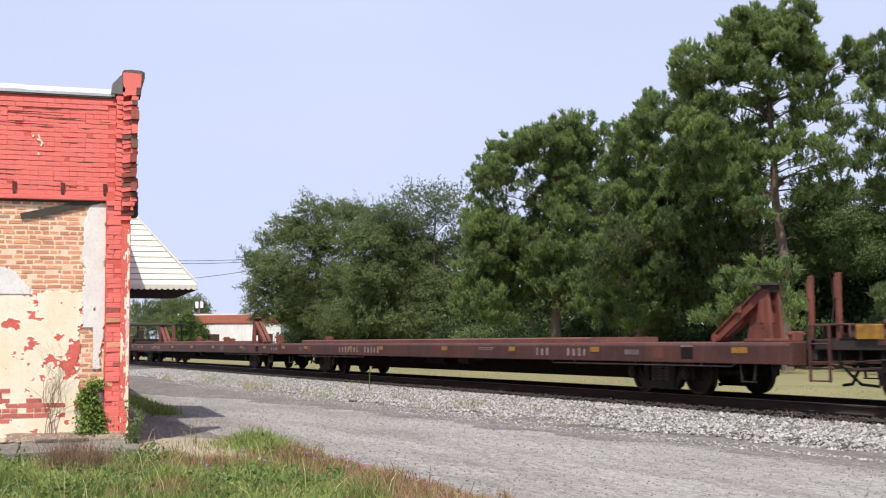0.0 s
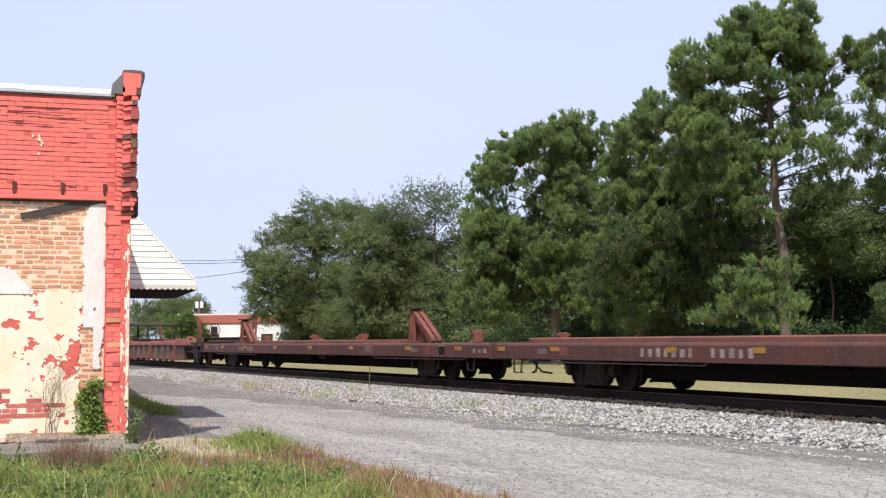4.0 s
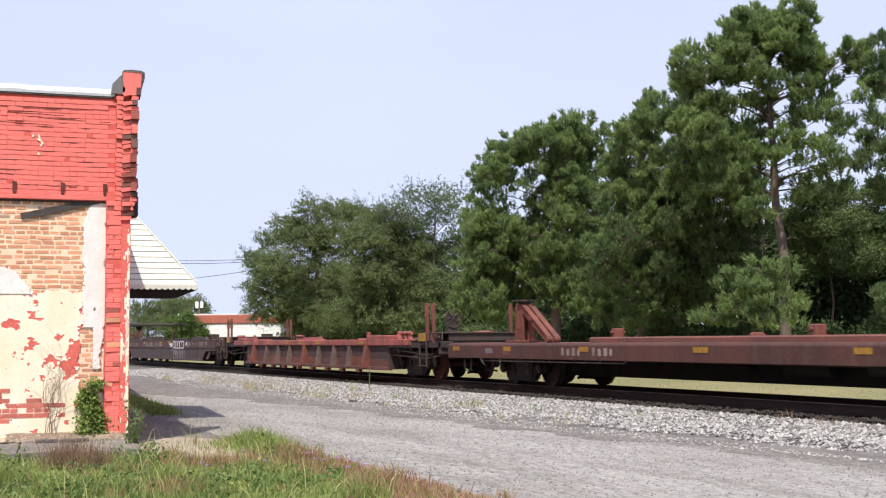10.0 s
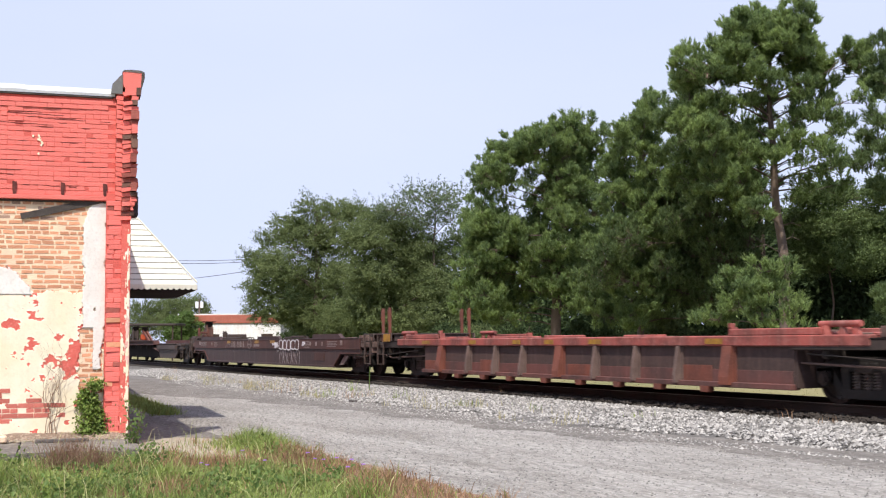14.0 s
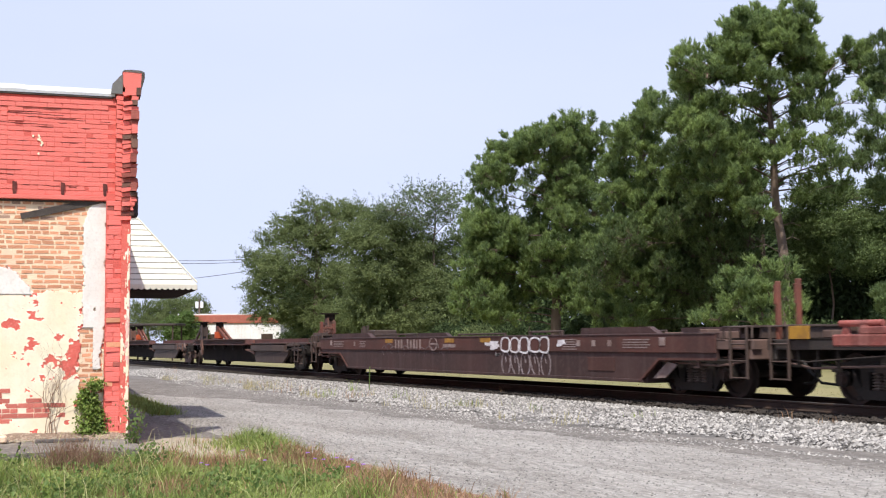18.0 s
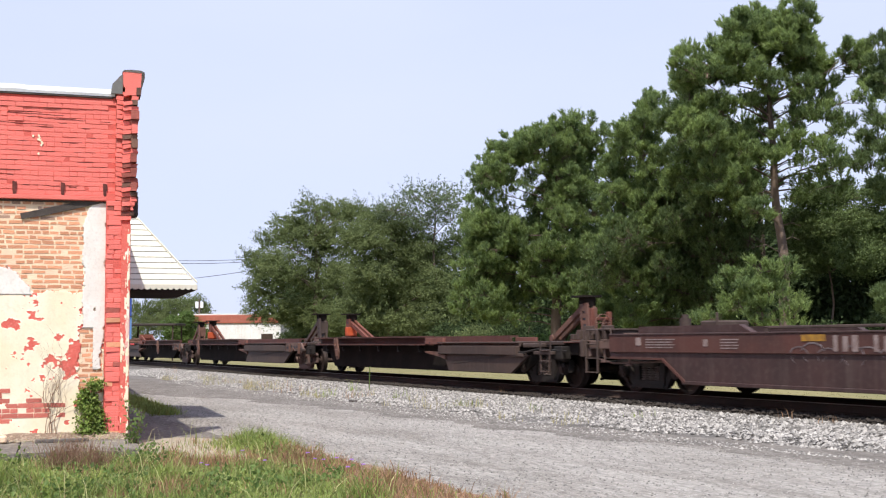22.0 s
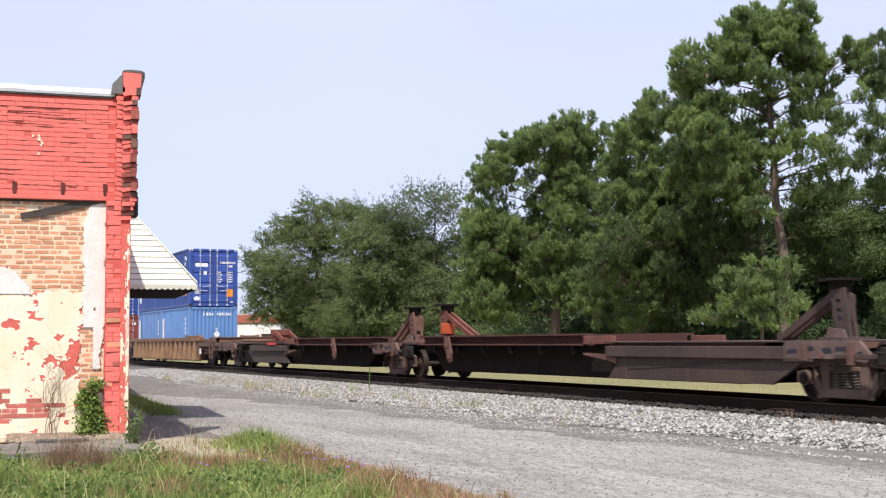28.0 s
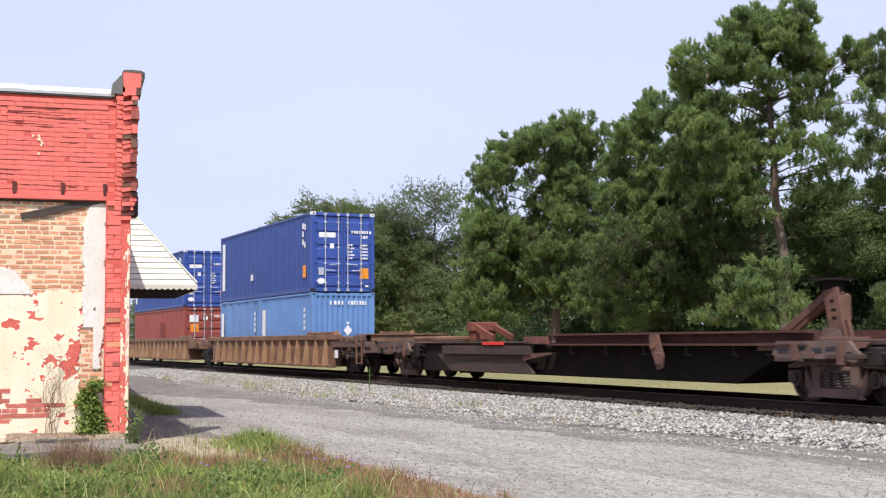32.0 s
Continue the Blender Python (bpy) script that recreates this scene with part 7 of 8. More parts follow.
FAR_LEFT_TREE = (-119.5, 29.3, [(-0.6, 3.6, 1.3, 0.9), (0.6, 2.7, 1.0, 0.9), (-1.4, 2.3, 1.1, 0.8), (0.0, 1.8, 1.5, 0.7), (-2.0, 3.3, 0.8, 0.6)])
FAR_LEFT_TREE_B = (-136.6, 28.8, [(5.3, 5.9, 1.2, 0.9), (6.4, 5.4, 0.6, 0.8), (3.7, 5.5, 1.7, 1.0), (1.4, 5.3, 1.7, 1.3), (-0.5, 4.8, 1.6, 1.4), (2.4, 3.5, 2.2, 1.3), (6.3, 4.1, 0.9, 1.2), (-1.1, 2.6, 1.6, 1.2)])


def shell(r, clumps, n, depth, skirt=0.0):
    """n points spread over the outer shells of ellipsoids given as (across, height, half width, half height)."""
    w = np.array([c[2] * (c[2] + c[3]) for c in clumps])
    pick = r.choice(len(clumps), n, p=w / w.sum())
    c = np.array(clumps)[pick]
    d = r.normal(size=(n, 3))
    d /= np.linalg.norm(d, axis=1)[:, None]
    rad = r.uniform(0.25, 1.15, n) ** 0.6
    across = c[:, 0] + d[:, 0] * c[:, 2] * rad
    high = c[:, 1] + d[:, 2] * c[:, 3] * rad
    # each clump stands at its own depth, fixed by its number
    back = depth * np.sin(pick * 2.399) * 0.75 + d[:, 1] * c[:, 2] * rad - skirt * (1 - c[:, 1] / c[:, 1].max())
    return np.stack([across, back, high], 1), d


def to_world(p, x, y):
    return p[:, :1] * RIGHT + p[:, 1:2] * AWAY + np.array([x, y, 0.0]) + p[:, 2:3] * np.array([0, 0, 1.0])


def leaves(r, centre, spread, per, size, up=0.3, slim=0.55, out=None, reach=0.0):
    """Small folded leaf sprays about the centres: a kite of two triangles each."""
    n = len(centre) * per
    c = np.repeat(centre, per, 0)
    off = r.normal(size=(n, 3)) * np.repeat(spread, per)[:, None] * np.array([1, 1, 0.7])
    if out is not None:
        # sprays that reach out of the crown, level or a little drooping
        axis = out * np.array([1, 1, 0.5]) + r.normal(size=out.shape) * 0.45
        axis /= np.linalg.norm(axis, axis=1)[:, None]
        along = r.uniform(-0.5, 1.0, n)[:, None] * reach * r.uniform(0.5, 1.2, len(centre)).repeat(per)[:, None]
        off = off * 0.5 + np.repeat(axis, per, 0) * along
    c = c + off
    t = r.normal(size=(n, 3)) + off / (np.linalg.norm(off, axis=1)[:, None] + 1e-6) * 0.8
    t[:, 2] += up
    t /= np.linalg.norm(t, axis=1)[:, None]
    # the blades turn their faces outwards and up to the light, with some disorder
    face = off / (np.linalg.norm(off, axis=1)[:, None] + 1e-6) * 0.5 + np.array([0, 0, 0.35]) + r.normal(size=(n, 3)) * 0.6
    if out is not None:
        face = face + np.repeat(out, per, 0) * 0.6
    q = np.cross(t, face)
    q /= np.linalg.norm(q, axis=1)[:, None]
    s = size * r.uniform(0.6, 1.4, n)[:, None]
    nm = np.cross(t, q)
    v = np.stack([c - t * s * 0.5, c + q * s * slim * 0.5 + nm * s * 0.12, c + t * s * 0.5, c - q * s * slim * 0.5 + nm * s * 0.12], 1)
    return v.reshape(-1, 3), np.arange(n * 4).reshape(-1, 4)


def tufts(r, centre, axis, per, length):
    """Pine shoots: slim needles set round each shoot like a bottle brush, their faces turned outwards."""
    n = len(centre) * per
    ax = np.repeat(axis, per, 0)
    side = np.cross(ax, r.normal(size=(n, 3)))
    side /= np.linalg.norm(side, axis=1)[:, None]
    t = ax * 0.8 + side * r.uniform(0.25, 1.05, n)[:, None]
    t /= np.linalg.norm(t, axis=1)[:, None]
    c = np.repeat(centre, per, 0) + ax * (r.uniform(-1.0, 0.35, n)[:, None] * length)
    face = side * 0.8 + np.array([0, 0, 0.45]) + r.normal(size=(n, 3)) * 0.3
    q = np.cross(t, face)
    q /= np.linalg.norm(q, axis=1)[:, None]
    s = length * r.uniform(0.6, 1.05, n)[:, None]
    w = 0.0215 * r.uniform(0.6, 1.3, n)[:, None]
    v = np.stack([c - q * w, c + q * w, c + t * s], 1)
    return v.reshape(-1, 3), np.arange(n * 3).reshape(-1, 3)


def local_frame(p):
    return tuple(p[0] * RIGHT + p[1] * AWAY + np.array([0, 0, p[2]]))


def pine(x, y, masses, seed, label, spine, trunk, density, depth, dead=(), close=0.85, recess=0.0, needles=NEEDLE):
    """A pine: a tapered trunk through the points of spine (across, height), a limb to every mass of the crown, boughs on the limb and brushes of needles on the boughs."""
    r = np.random.RandomState(seed)
    rr = random.Random(seed)
    root = tagged(new("pine_tree"), label, "tree")
    root.matrix_basis = pose(x, y, 0)
    hs = [p[1] for p in spine]
    def stem(h):
        return (float(np.interp(h, hs, [p[0] for p in spine])) + 0.05 * math.sin(h * 1.3 + seed), 0.08 * math.sin(h * 0.9 + seed) + 0.75 * recess, h)
    top = hs[-1]
    b = Build()
    n = 16
    def thick(h):
        return trunk * (1.0 - 0.82 * (h / top) ** 1.25) + 0.12 * trunk * max(0.0, 1 - h / 0.8)
    b.tube([local_frame(stem(top * k / n)) for k in range(n + 1)], [thick(top * k / n) for k in range(n + 1)], 12)
    part("trunk", b, BARK, root)
    centre, axis = [], []
    # neighbouring masses grow together: a smaller one stands between every close pair of full ones
    full = [m for m in masses if m[3] > 0.35]
    filling = [((p[0] + q[0]) / 2, (p[1] + q[1]) / 2 - 0.1, 0.42 * (p[2] + q[2]), 0.42 * (p[3] + q[3])) for p, q in itertools.combinations(full, 2) if math.hypot(p[0] - q[0], p[1] - q[1]) < close * (p[2] + q[2]) + (0.75 if close > 0.6 else 0.35)]
    for i, (a, h, hw, hh) in enumerate(list(masses) + filling):
        back = depth * math.sin(i * 2.399 + seed) * min(1.0, 0.35 + 0.5 * (top - h) / top + 0.4) + recess * (1 - h / top)
        h0 = min(top * 0.97, max(1.0, h - hh * 0.6 - abs(a) * (0.12 if h < 0.6 * top else 0.35)))
        start = Vector(stem(h0))
        end = Vector((a, back, h - hh * 0.25))
        span = (end - start).length
        mid = start.lerp(end, 0.55) + Vector((rr.uniform(-0.1, 0.1), rr.uniform(-0.1, 0.1), 0.10 * span * rr.uniform(-0.6, 0.9)))
        if i >= len(masses):
            start, mid = end - Vector((0.1, 0.0, 0.3)), end - Vector((0.05, 0.0, 0.15))
        lb = Build().path([local_frame(start), local_frame(start.lerp(mid, 0.5) + Vector((0, 0, 0.03 * span))), local_frame(mid), local_frame(end)], min(0.055, 0.014 + 0.009 * span), 7, 0.010)
        area = math.pi * hw * hh
        thin = hh <= 0.3
        boughs = max(4, round(area * 13.0 + 1))
        for j in range(boughs):
            d = Vector((rr.gauss(0, 1), rr.gauss(0, 1), rr.gauss(0, 1))).normalized() * (rr.uniform(0.15, 1.0) ** 0.45)
            c = Vector((a + d.x * (hw * 1.1 + 0.1), back + d.y * (max(hw, hh) * 1.1 + 0.2), h + d.z * (hh * 1.15 + 0.12)))
            lb.path([local_frame(mid.lerp(end, rr.uniform(0.3, 1.0))), local_frame(c - Vector((0, 0, 0.12)))], 0.011, 4, 0.006)
            size = rr.uniform(0.18, 0.36) * (1.5 if thin else 1.0)
            count = max(2, round(density * (0.7 if thin else 1.0) * rr.uniform(0.7, 1.3) * (area + 0.2) / boughs))
            o = r.normal(size=(count, 3))
            o /= np.linalg.norm(o, axis=1)[:, None]
            o[:, 2] = np.abs(o[:, 2]) * 1.3 - 0.5
            p = np.array(c) + o * size * r.uniform(0.5, 1.1, count)[:, None] * np.array([1.0, 1.0, 0.9])
            away = np.array([d.x, d.y, 0.0]) * 0.35
            ax = o * 0.42 + away + np.array([0, 0, 0.9]) + r.normal(size=(count, 3)) * 0.18
            ax /= np.linalg.norm(ax, axis=1)[:, None]
            centre.append(p[:, :1] * RIGHT + p[:, 1:2] * AWAY + p[:, 2:3] * np.array([0, 0, 1.0]))
            axis.append(ax[:, :1] * RIGHT + ax[:, 1:2] * AWAY + ax[:, 2:3] * np.array([0, 0, 1.0]))
        part("limb", lb, BARK, root)
    for h, a, rise in dead:
        p0 = Vector(stem(h))
        p1 = p0 + Vector((a * 0.55, -0.25, rise + 0.10))
        p2 = p0 + Vector((a, -0.35, rise - 0.05))
        part("dead_limb", Build().path([local_frame(p0), local_frame(p1), local_frame(p2)], 0.032, 6, 0.012).path([local_frame(p1), local_frame(p1 + Vector((a * 0.25, 0.1, 0.3)))], 0.014, 5, 0.006), BARK, root, "bare grey dead limb")
    v, f = tufts(r, np.concatenate(centre), np.concatenate(axis), 17, 0.225)
    part("crown", bulk("crown", v, f, needles), None, root)
    return root


def tree(name, spec, kind, seed, label, trunk=0.22, count=700, depth=2.2):
    """A broad-leaved tree: trunk, a forked limb to every mass of the crown, and sprays of leaves."""
    x, y, clumps = spec
    r = np.random.RandomState(seed)
    root = tagged(new(name), label, "tree")
    root.matrix_basis = pose(x, y, 0)
    high = max(c[1] for c in clumps)
    b = Build()
    rr = random.Random(seed)
    spine = [(0.12 * math.sin(k * 1.7 + seed), 0.1 * math.sin(k * 2.1 + seed) + (1.2 if kind == "fine" else 0.0), high * 0.96 * k / 8) for k in range(9)]
    b.tube([local_frame(p) for p in spine], [trunk * (1 - 0.10 * k) for k in range(9)], 10)
    part("trunk", b, BARK, root)
    for i, c in enumerate(clumps):
        h0 = max(0.8, c[1] - c[3] * 0.5 - abs(c[0]) * 0.35)
        k = min(7.99, max(0.0, h0 / (high * 0.96) * 8))
        f = k - int(k)
        s0, s1 = spine[int(k)], spine[int(k) + 1]
        start = tuple(s0[j] + (s1[j] - s0[j]) * f for j in range(3))
        end = (c[0], depth * math.sin(i * 2.399) * 0.75, c[1])
        mid = tuple((start[j] + end[j]) / 2 + (0.25 if j == 2 else rr.uniform(-0.2, 0.2)) for j in range(3))
        lb = Build().path([local_frame(start), local_frame(mid), local_frame(end)], trunk * 0.24, 6, trunk * 0.08)
        for q in range(12 if kind == "locust" else 5):
            tip = (end[0] + rr.uniform(-0.95, 0.95) * c[2], end[1] + rr.uniform(-0.8, 0.8) * c[2], end[2] + rr.uniform(-0.4, 1.0) * c[3])
            lb.path([local_frame(mid if q % 2 else end), local_frame(tip)], trunk * 0.09, 5, trunk * 0.04)
        part("limb", lb, BARK, root)
    p, d = shell(r, clumps, count, depth, {"oak": 2.5, "fine": -1.0}.get(kind, 0.0))
    size, per, reach, wide = {"oak": (0.165, 46, 1.0, 0.9), "locust": (0.15, 22, 1.3, 0.45), "light": (0.19, 50, 0.4, 1.0), "fine": (0.12, 40, 0.6, 0.8)}[kind]
    sp = r.uniform(0.2, 0.45, count) * wide
    out = d[:, :1] * RIGHT + d[:, 1:2] * AWAY + d[:, 2:3] * np.array([0, 0, 1.0])
    if kind == "locust":
        out = out * 0.6 + np.array([0, 0, 0.6])
    v, f = leaves(r, to_world(p, 0, 0), sp, per, size, out=out, reach=reach)
    part("crown", bulk("crown", v, f, {"oak": LEAF_DARK, "locust": LEAF_PALE, "light": LEAF_LIGHT, "fine": LEAF_FINE}[kind]), None, root)
    return root


pine(-41.1, 37.1, TALL_TOP + TALL_LOW + TALL_WISPS, 1, "tall old pine with an open uneven crown", [(0.30, 0.0), (0.24, 5.1), (-0.05, 9.0), (-0.18, 11.7), (-0.1, 14.0), (-0.2, 16.2)], 0.27, 200, 1.9,
     ((5.3, -1.6, 0.35), (6.6, 0.9, 0.05), (7.9, -0.8, 0.15), (8.3, 0.8, 0.25), (4.6, -1.2, 0.3), (5.9, 0.7, 0.1)), 0.72, 1.2)
pine(-60.2, 36.7, ROUND_TOP + ROUND_LOW + ROUND_WISPS, 2, "round-headed pine with a dense green crown", [(0.0, 0.0), (0.05, 5.0), (0.15, 10.0), (0.5, 14.0)], 0.34, 130, 2.2, ((6.6, 0.9, 0.25), (5.4, -1.1, 0.3), (3.2, -1.6, 0.1)))
pine(-51.2, 36.9, SLIM_PINE, 3, "slim pine crowded between two larger ones", [(0.0, 0.0), (0.1, 7.0), (0.4, 14.2)], 0.2, 150, 1.8, recess=3.5)
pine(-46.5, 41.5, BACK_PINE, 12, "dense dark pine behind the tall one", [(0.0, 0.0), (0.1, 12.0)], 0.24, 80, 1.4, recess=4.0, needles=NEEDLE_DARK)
pine(-38.6, 33.0, YOUNG_PINE, 4, "young bushy pine below the tall one", [(0.4, 0.0), (0.5, 4.4)], 0.09, 120, 0.9, close=0.5)
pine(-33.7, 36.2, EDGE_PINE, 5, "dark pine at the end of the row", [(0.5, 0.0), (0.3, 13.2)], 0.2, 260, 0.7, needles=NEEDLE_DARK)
tree("oak_tree", OAK_LEFT, "oak", 6, "broad dark green oak at the end of the row", 0.34, 2600, 3.0)
tree("oak_tree", OAK_MID, "oak", 7, "dense dark green oak in the row", 0.32, 2300, 2.8)
tree("locust_tree", LOCUST, "locust", 8, "feathery pale green tree with an open crown", 0.2, 520, 2.2)
tree("broadleaf_tree", BROADLEAF_RIGHT, "fine", 9, "leafy green tree behind the pines", 0.08, 2200, 1.6)
tree("broadleaf_tree", FAR_LEFT_TREE, "light", 10, "fresh green bushy tree by the low building", 0.2, 330, 1.0)
tree("broadleaf_tree", FAR_LEFT_TREE_B, "oak", 11, "dark green tree in the distance", 0.25, 800, 1.6)


def shrub(x, y, w, h, seed, kind, n):
    """A bush, built as leafy shoots round a short stem."""
    r = np.random.RandomState(seed)
    e = tagged(new("shrub"), "leafy green shrub under the trees", "shrub", "shrubs under the trees")
    e.matrix_basis = pose(x, y, 0)
    cl = [(r.uniform(-0.6, 0.6) * w, h * r.uniform(0.25, 0.75), w * r.uniform(0.35, 0.6), h * r.uniform(0.22, 0.36)) for _ in range(6)]
    p, d = shell(r, cl, n, 1.2)
    v, f = leaves(r, to_world(p, 0, 0), r.uniform(0.15, 0.34, n), 36, 0.21)
    b = Build()
    for c in cl:
        b.path([(0, 0, 0), tuple(c[0] * RIGHT * 0.5 + np.array([0, 0, c[1] * 0.5])), tuple(c[0] * RIGHT + np.array([0, 0, c[1]]))], 0.05, 5, 0.015)
    part("stem", b, BARK, e)
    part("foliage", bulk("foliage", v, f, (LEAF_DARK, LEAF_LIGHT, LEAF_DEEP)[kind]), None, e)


rs = random.Random(31)
for k in range(26):
    f = k / 25
    if k < 1:
        continue
    # Most shrubs take the leaf colour with shade painted in.
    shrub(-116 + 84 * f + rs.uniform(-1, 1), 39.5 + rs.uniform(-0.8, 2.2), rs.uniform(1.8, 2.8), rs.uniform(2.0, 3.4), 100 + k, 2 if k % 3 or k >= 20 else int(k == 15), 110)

# the wood behind: one dense band of foliage, far enough to close the gaps
r = np.random.RandomState(77)
n = 4200
fx = r.uniform(-150, -22, n)
top = 7.8 + 2.2 * np.sin(fx * 0.16) + 1.2 * np.sin(fx * 0.45) + np.where(fx > -75, 1.6, 0.0)
pts = np.stack([fx, 47 + r.uniform(0, 5, n), r.uniform(0, 1, n) ** 0.8 * top], 1)
pts = np.concatenate([pts, np.stack([r.uniform(-125, -22, 900), 46 + r.uniform(0, 4, 900), r.uniform(0.2, 3.4, 900)], 1)])
pts = np.concatenate([pts, np.stack([r.uniform(-58, -24, 1100), 47 + r.uniform(0, 5, 1100), r.uniform(1.0, 7.6, 1100)], 1)])
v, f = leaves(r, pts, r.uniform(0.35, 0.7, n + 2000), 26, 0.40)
# The wood's shade is in its leaf colour too.
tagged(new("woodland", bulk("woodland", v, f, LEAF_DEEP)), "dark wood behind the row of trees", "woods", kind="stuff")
n = 900
fx = r.uniform(-1, -0.42, n)
pts = np.stack([-175 + 14 * fx, 26 + 26 * fx + r.uniform(-3, 3, n), r.uniform(0, 1, n) ** 0.8 * 7.5], 1)
v, f = leaves(r, pts, r.uniform(0.3, 0.7, n), 16, 0.5)
tagged(new("distant_woodland", bulk("distant_woodland", v, f, LEAF_DARK)), "distant dark trees", "woods", kind="stuff")


def blades(r, base, height, width, bend=0.5):
    n = len(base)
    a = r.uniform(0, 2 * np.pi, n)
    side = np.stack([np.cos(a), np.sin(a), np.zeros(n)], 1)
    b2 = r.uniform(0, 2 * np.pi, n)
    lean = np.stack([np.cos(b2), np.sin(b2), np.zeros(n)], 1) * (bend * r.uniform(0.1, 1.0, n) * height)[:, None]
    up = np.array([0, 0, 1.0])
    h = height[:, None]
    w = width[:, None]
    mid = base + up * h * 0.55 + lean * 0.35
    tip = base + up * h * r.uniform(0.75, 1.0, n)[:, None] + lean
    v = np.stack([base - side * w, base + side * w, mid + side * w * 0.7, mid - side * w * 0.7, tip], 1)
    k = 5 * np.arange(n)[:, None, None]
    f = (np.array([(0, 1, 2), (0, 2, 3), (3, 2, 4)])[None] + k).reshape(-1, 3)
    return v.reshape(-1, 3), f


def on_apron(x, y):
    q = store.matrix_basis.inverted() @ Vector((x, y, 0))
    return -9 < q.x < 0.1 and -2.1 < q.y < 0.3


def verge(x, y):
    """How thick the grass stands, and how dry it is."""
    edge = 5.15 + 0.3 * noise.noise(Vector((x * 0.5, 1, 1)))
    d = edge - y
    if d < -0.1 or on_apron(x, y) or (x < -17.6 and y > 3.0):
        return 0.0, 0.0
    thick = min(1.0, (0.6 if x > -15.2 else 0.3) + d * 1.3)
    in_dirt = ((x + 16.6) / 1.9) ** 2 + ((y - 4.2) / 0.85) ** 2
    if in_dirt < 1.0:
        thick *= 0.05
    green = math.exp(-((x + 15.6) ** 2 / 3.2 + (y - 4.95) ** 2 / 0.22))
    dry = 0.16 + 1.5 * noise.noise(Vector((x * 0.75, y * 0.95, 6))) + 0.5 * noise.noise(Vector((x * 2.3, y * 2.3, 8))) + (0.5 if in_dirt < 1.9 else 0) - 1.5 * green
    if d < 1.5 and x > -15.0:
        dry += max(0.0, 2.3 - 2.2 * d)
    dry += 1.2 * math.exp(-((x + 16.2) ** 2 / 1.6 + (y - 3.6) ** 2 / 0.15))
    # the nearest grass is greener
    dry -= 0.35 * max(0.0, min(1.0, (x + 14.2) / 1.5)) * max(0.0, min(1.0, 4.2 - y))
    return min(1.0, thick + green), min(1.0, max(0.0, dry))


r = np.random.RandomState(5)
green_b, dry_b = [], []
for k in range(84000):
    x = -20.5 + 11.7 * r.uniform()
    y = -1.0 + 6.4 * r.uniform()
    t, dry = verge(x, y)
    if r.uniform() > t:
        continue
    g = noise.noise(Vector((x * 1.6, y * 1.6, 2)))
    lush = math.exp(-((x + 15.7) ** 2 / 2.6 + (y - 5.0) ** 2 / 0.14))
    h = 0.18 * lush + 0.07 + 0.08 * r.uniform() + 0.34 * max(0.0, g) + (0.16 * r.uniform() if r.uniform() < 0.08 else 0)
    (dry_b if r.uniform() < 0.08 + dry * 0.82 else green_b).append((x, y, 0.0, h))
for name, src, m, lab in (("grass", green_b, BLADE, "rough green grass beside the road"), ("dry_grass", dry_b, STRAW, "dry brown grass and weeds beside the road")):
    a = np.array(src)
    v, f = blades(r, a[:, :3], a[:, 3] * (1.0 if m is BLADE else 0.85), r.uniform(0.003, 0.0075, len(a)), 0.75)
    tagged(new(name, bulk(name, v, f, m)), lab, "grass", kind="stuff")
# broad-leaved weeds in the grass
wp = []
while len(wp) < 130:
    x, y = r.uniform(-18.5, -9.5), r.uniform(-0.8, 4.6)
    if verge(x, y)[0] > 0.5 and verge(x, y)[1] < 0.7 and noise.noise(Vector((x * 0.8, y * 0.8, 11))) > -0.05:
        wp.append((x, y, r.uniform(0.04, 0.16)))
v, f = leaves(r, np.array(wp), r.uniform(0.05, 0.13, len(wp)), 26, 0.055, 0.6, 0.7)
tagged(new("weeds", bulk("weeds", v, f, LEAF_LIGHT)), "low broad-leaved weeds in the grass", "weeds", kind="stuff")
cp = []
while len(cp) < 3000:
    x, y = r.uniform(-18.5, -9.3), r.uniform(-0.8, 5.0)
    if verge(x, y)[0] > 0.6 and r.uniform() > verge(x, y)[1] * 1.15:
        cp.append((x, y, r.uniform(0.02, 0.09)))
v, f = leaves(r, np.array(cp), np.full(len(cp), 0.05), 9, 0.030, 0.8, 0.8)
tagged(new("clover", bulk("clover", v, f, surface("clover_leaf", (0.27, 0.315, 0.11), (0.19, 0.245, 0.075), (0.40, 0.39, 0.19), 0.9, 6, 0.7, 0, island=0.4, leafy=0.25))), "fine clover and small weeds in the grass", "weeds", kind="stuff")
# long pale stalks that arch over the grass
n = 520
a = np.stack([r.uniform(-17.5, -9.5, n), r.uniform(-0.6, 4.4, n), np.zeros(n)], 1)
v, f = blades(r, a, r.uniform(0.25, 0.5, n), r.uniform(0.003, 0.0055, n), 1.3)
tagged(new("grass_stalks", bulk("grass_stalks", v, f, surface("pale_grass_stalk", (0.42, 0.40, 0.19), (0.34, 0.35, 0.14), (0.52, 0.47, 0.28), 2.0, 10, 0.7, 0, island=0.3, leafy=0.2))), "long pale stalks arching over the grass", "grass", kind="stuff")
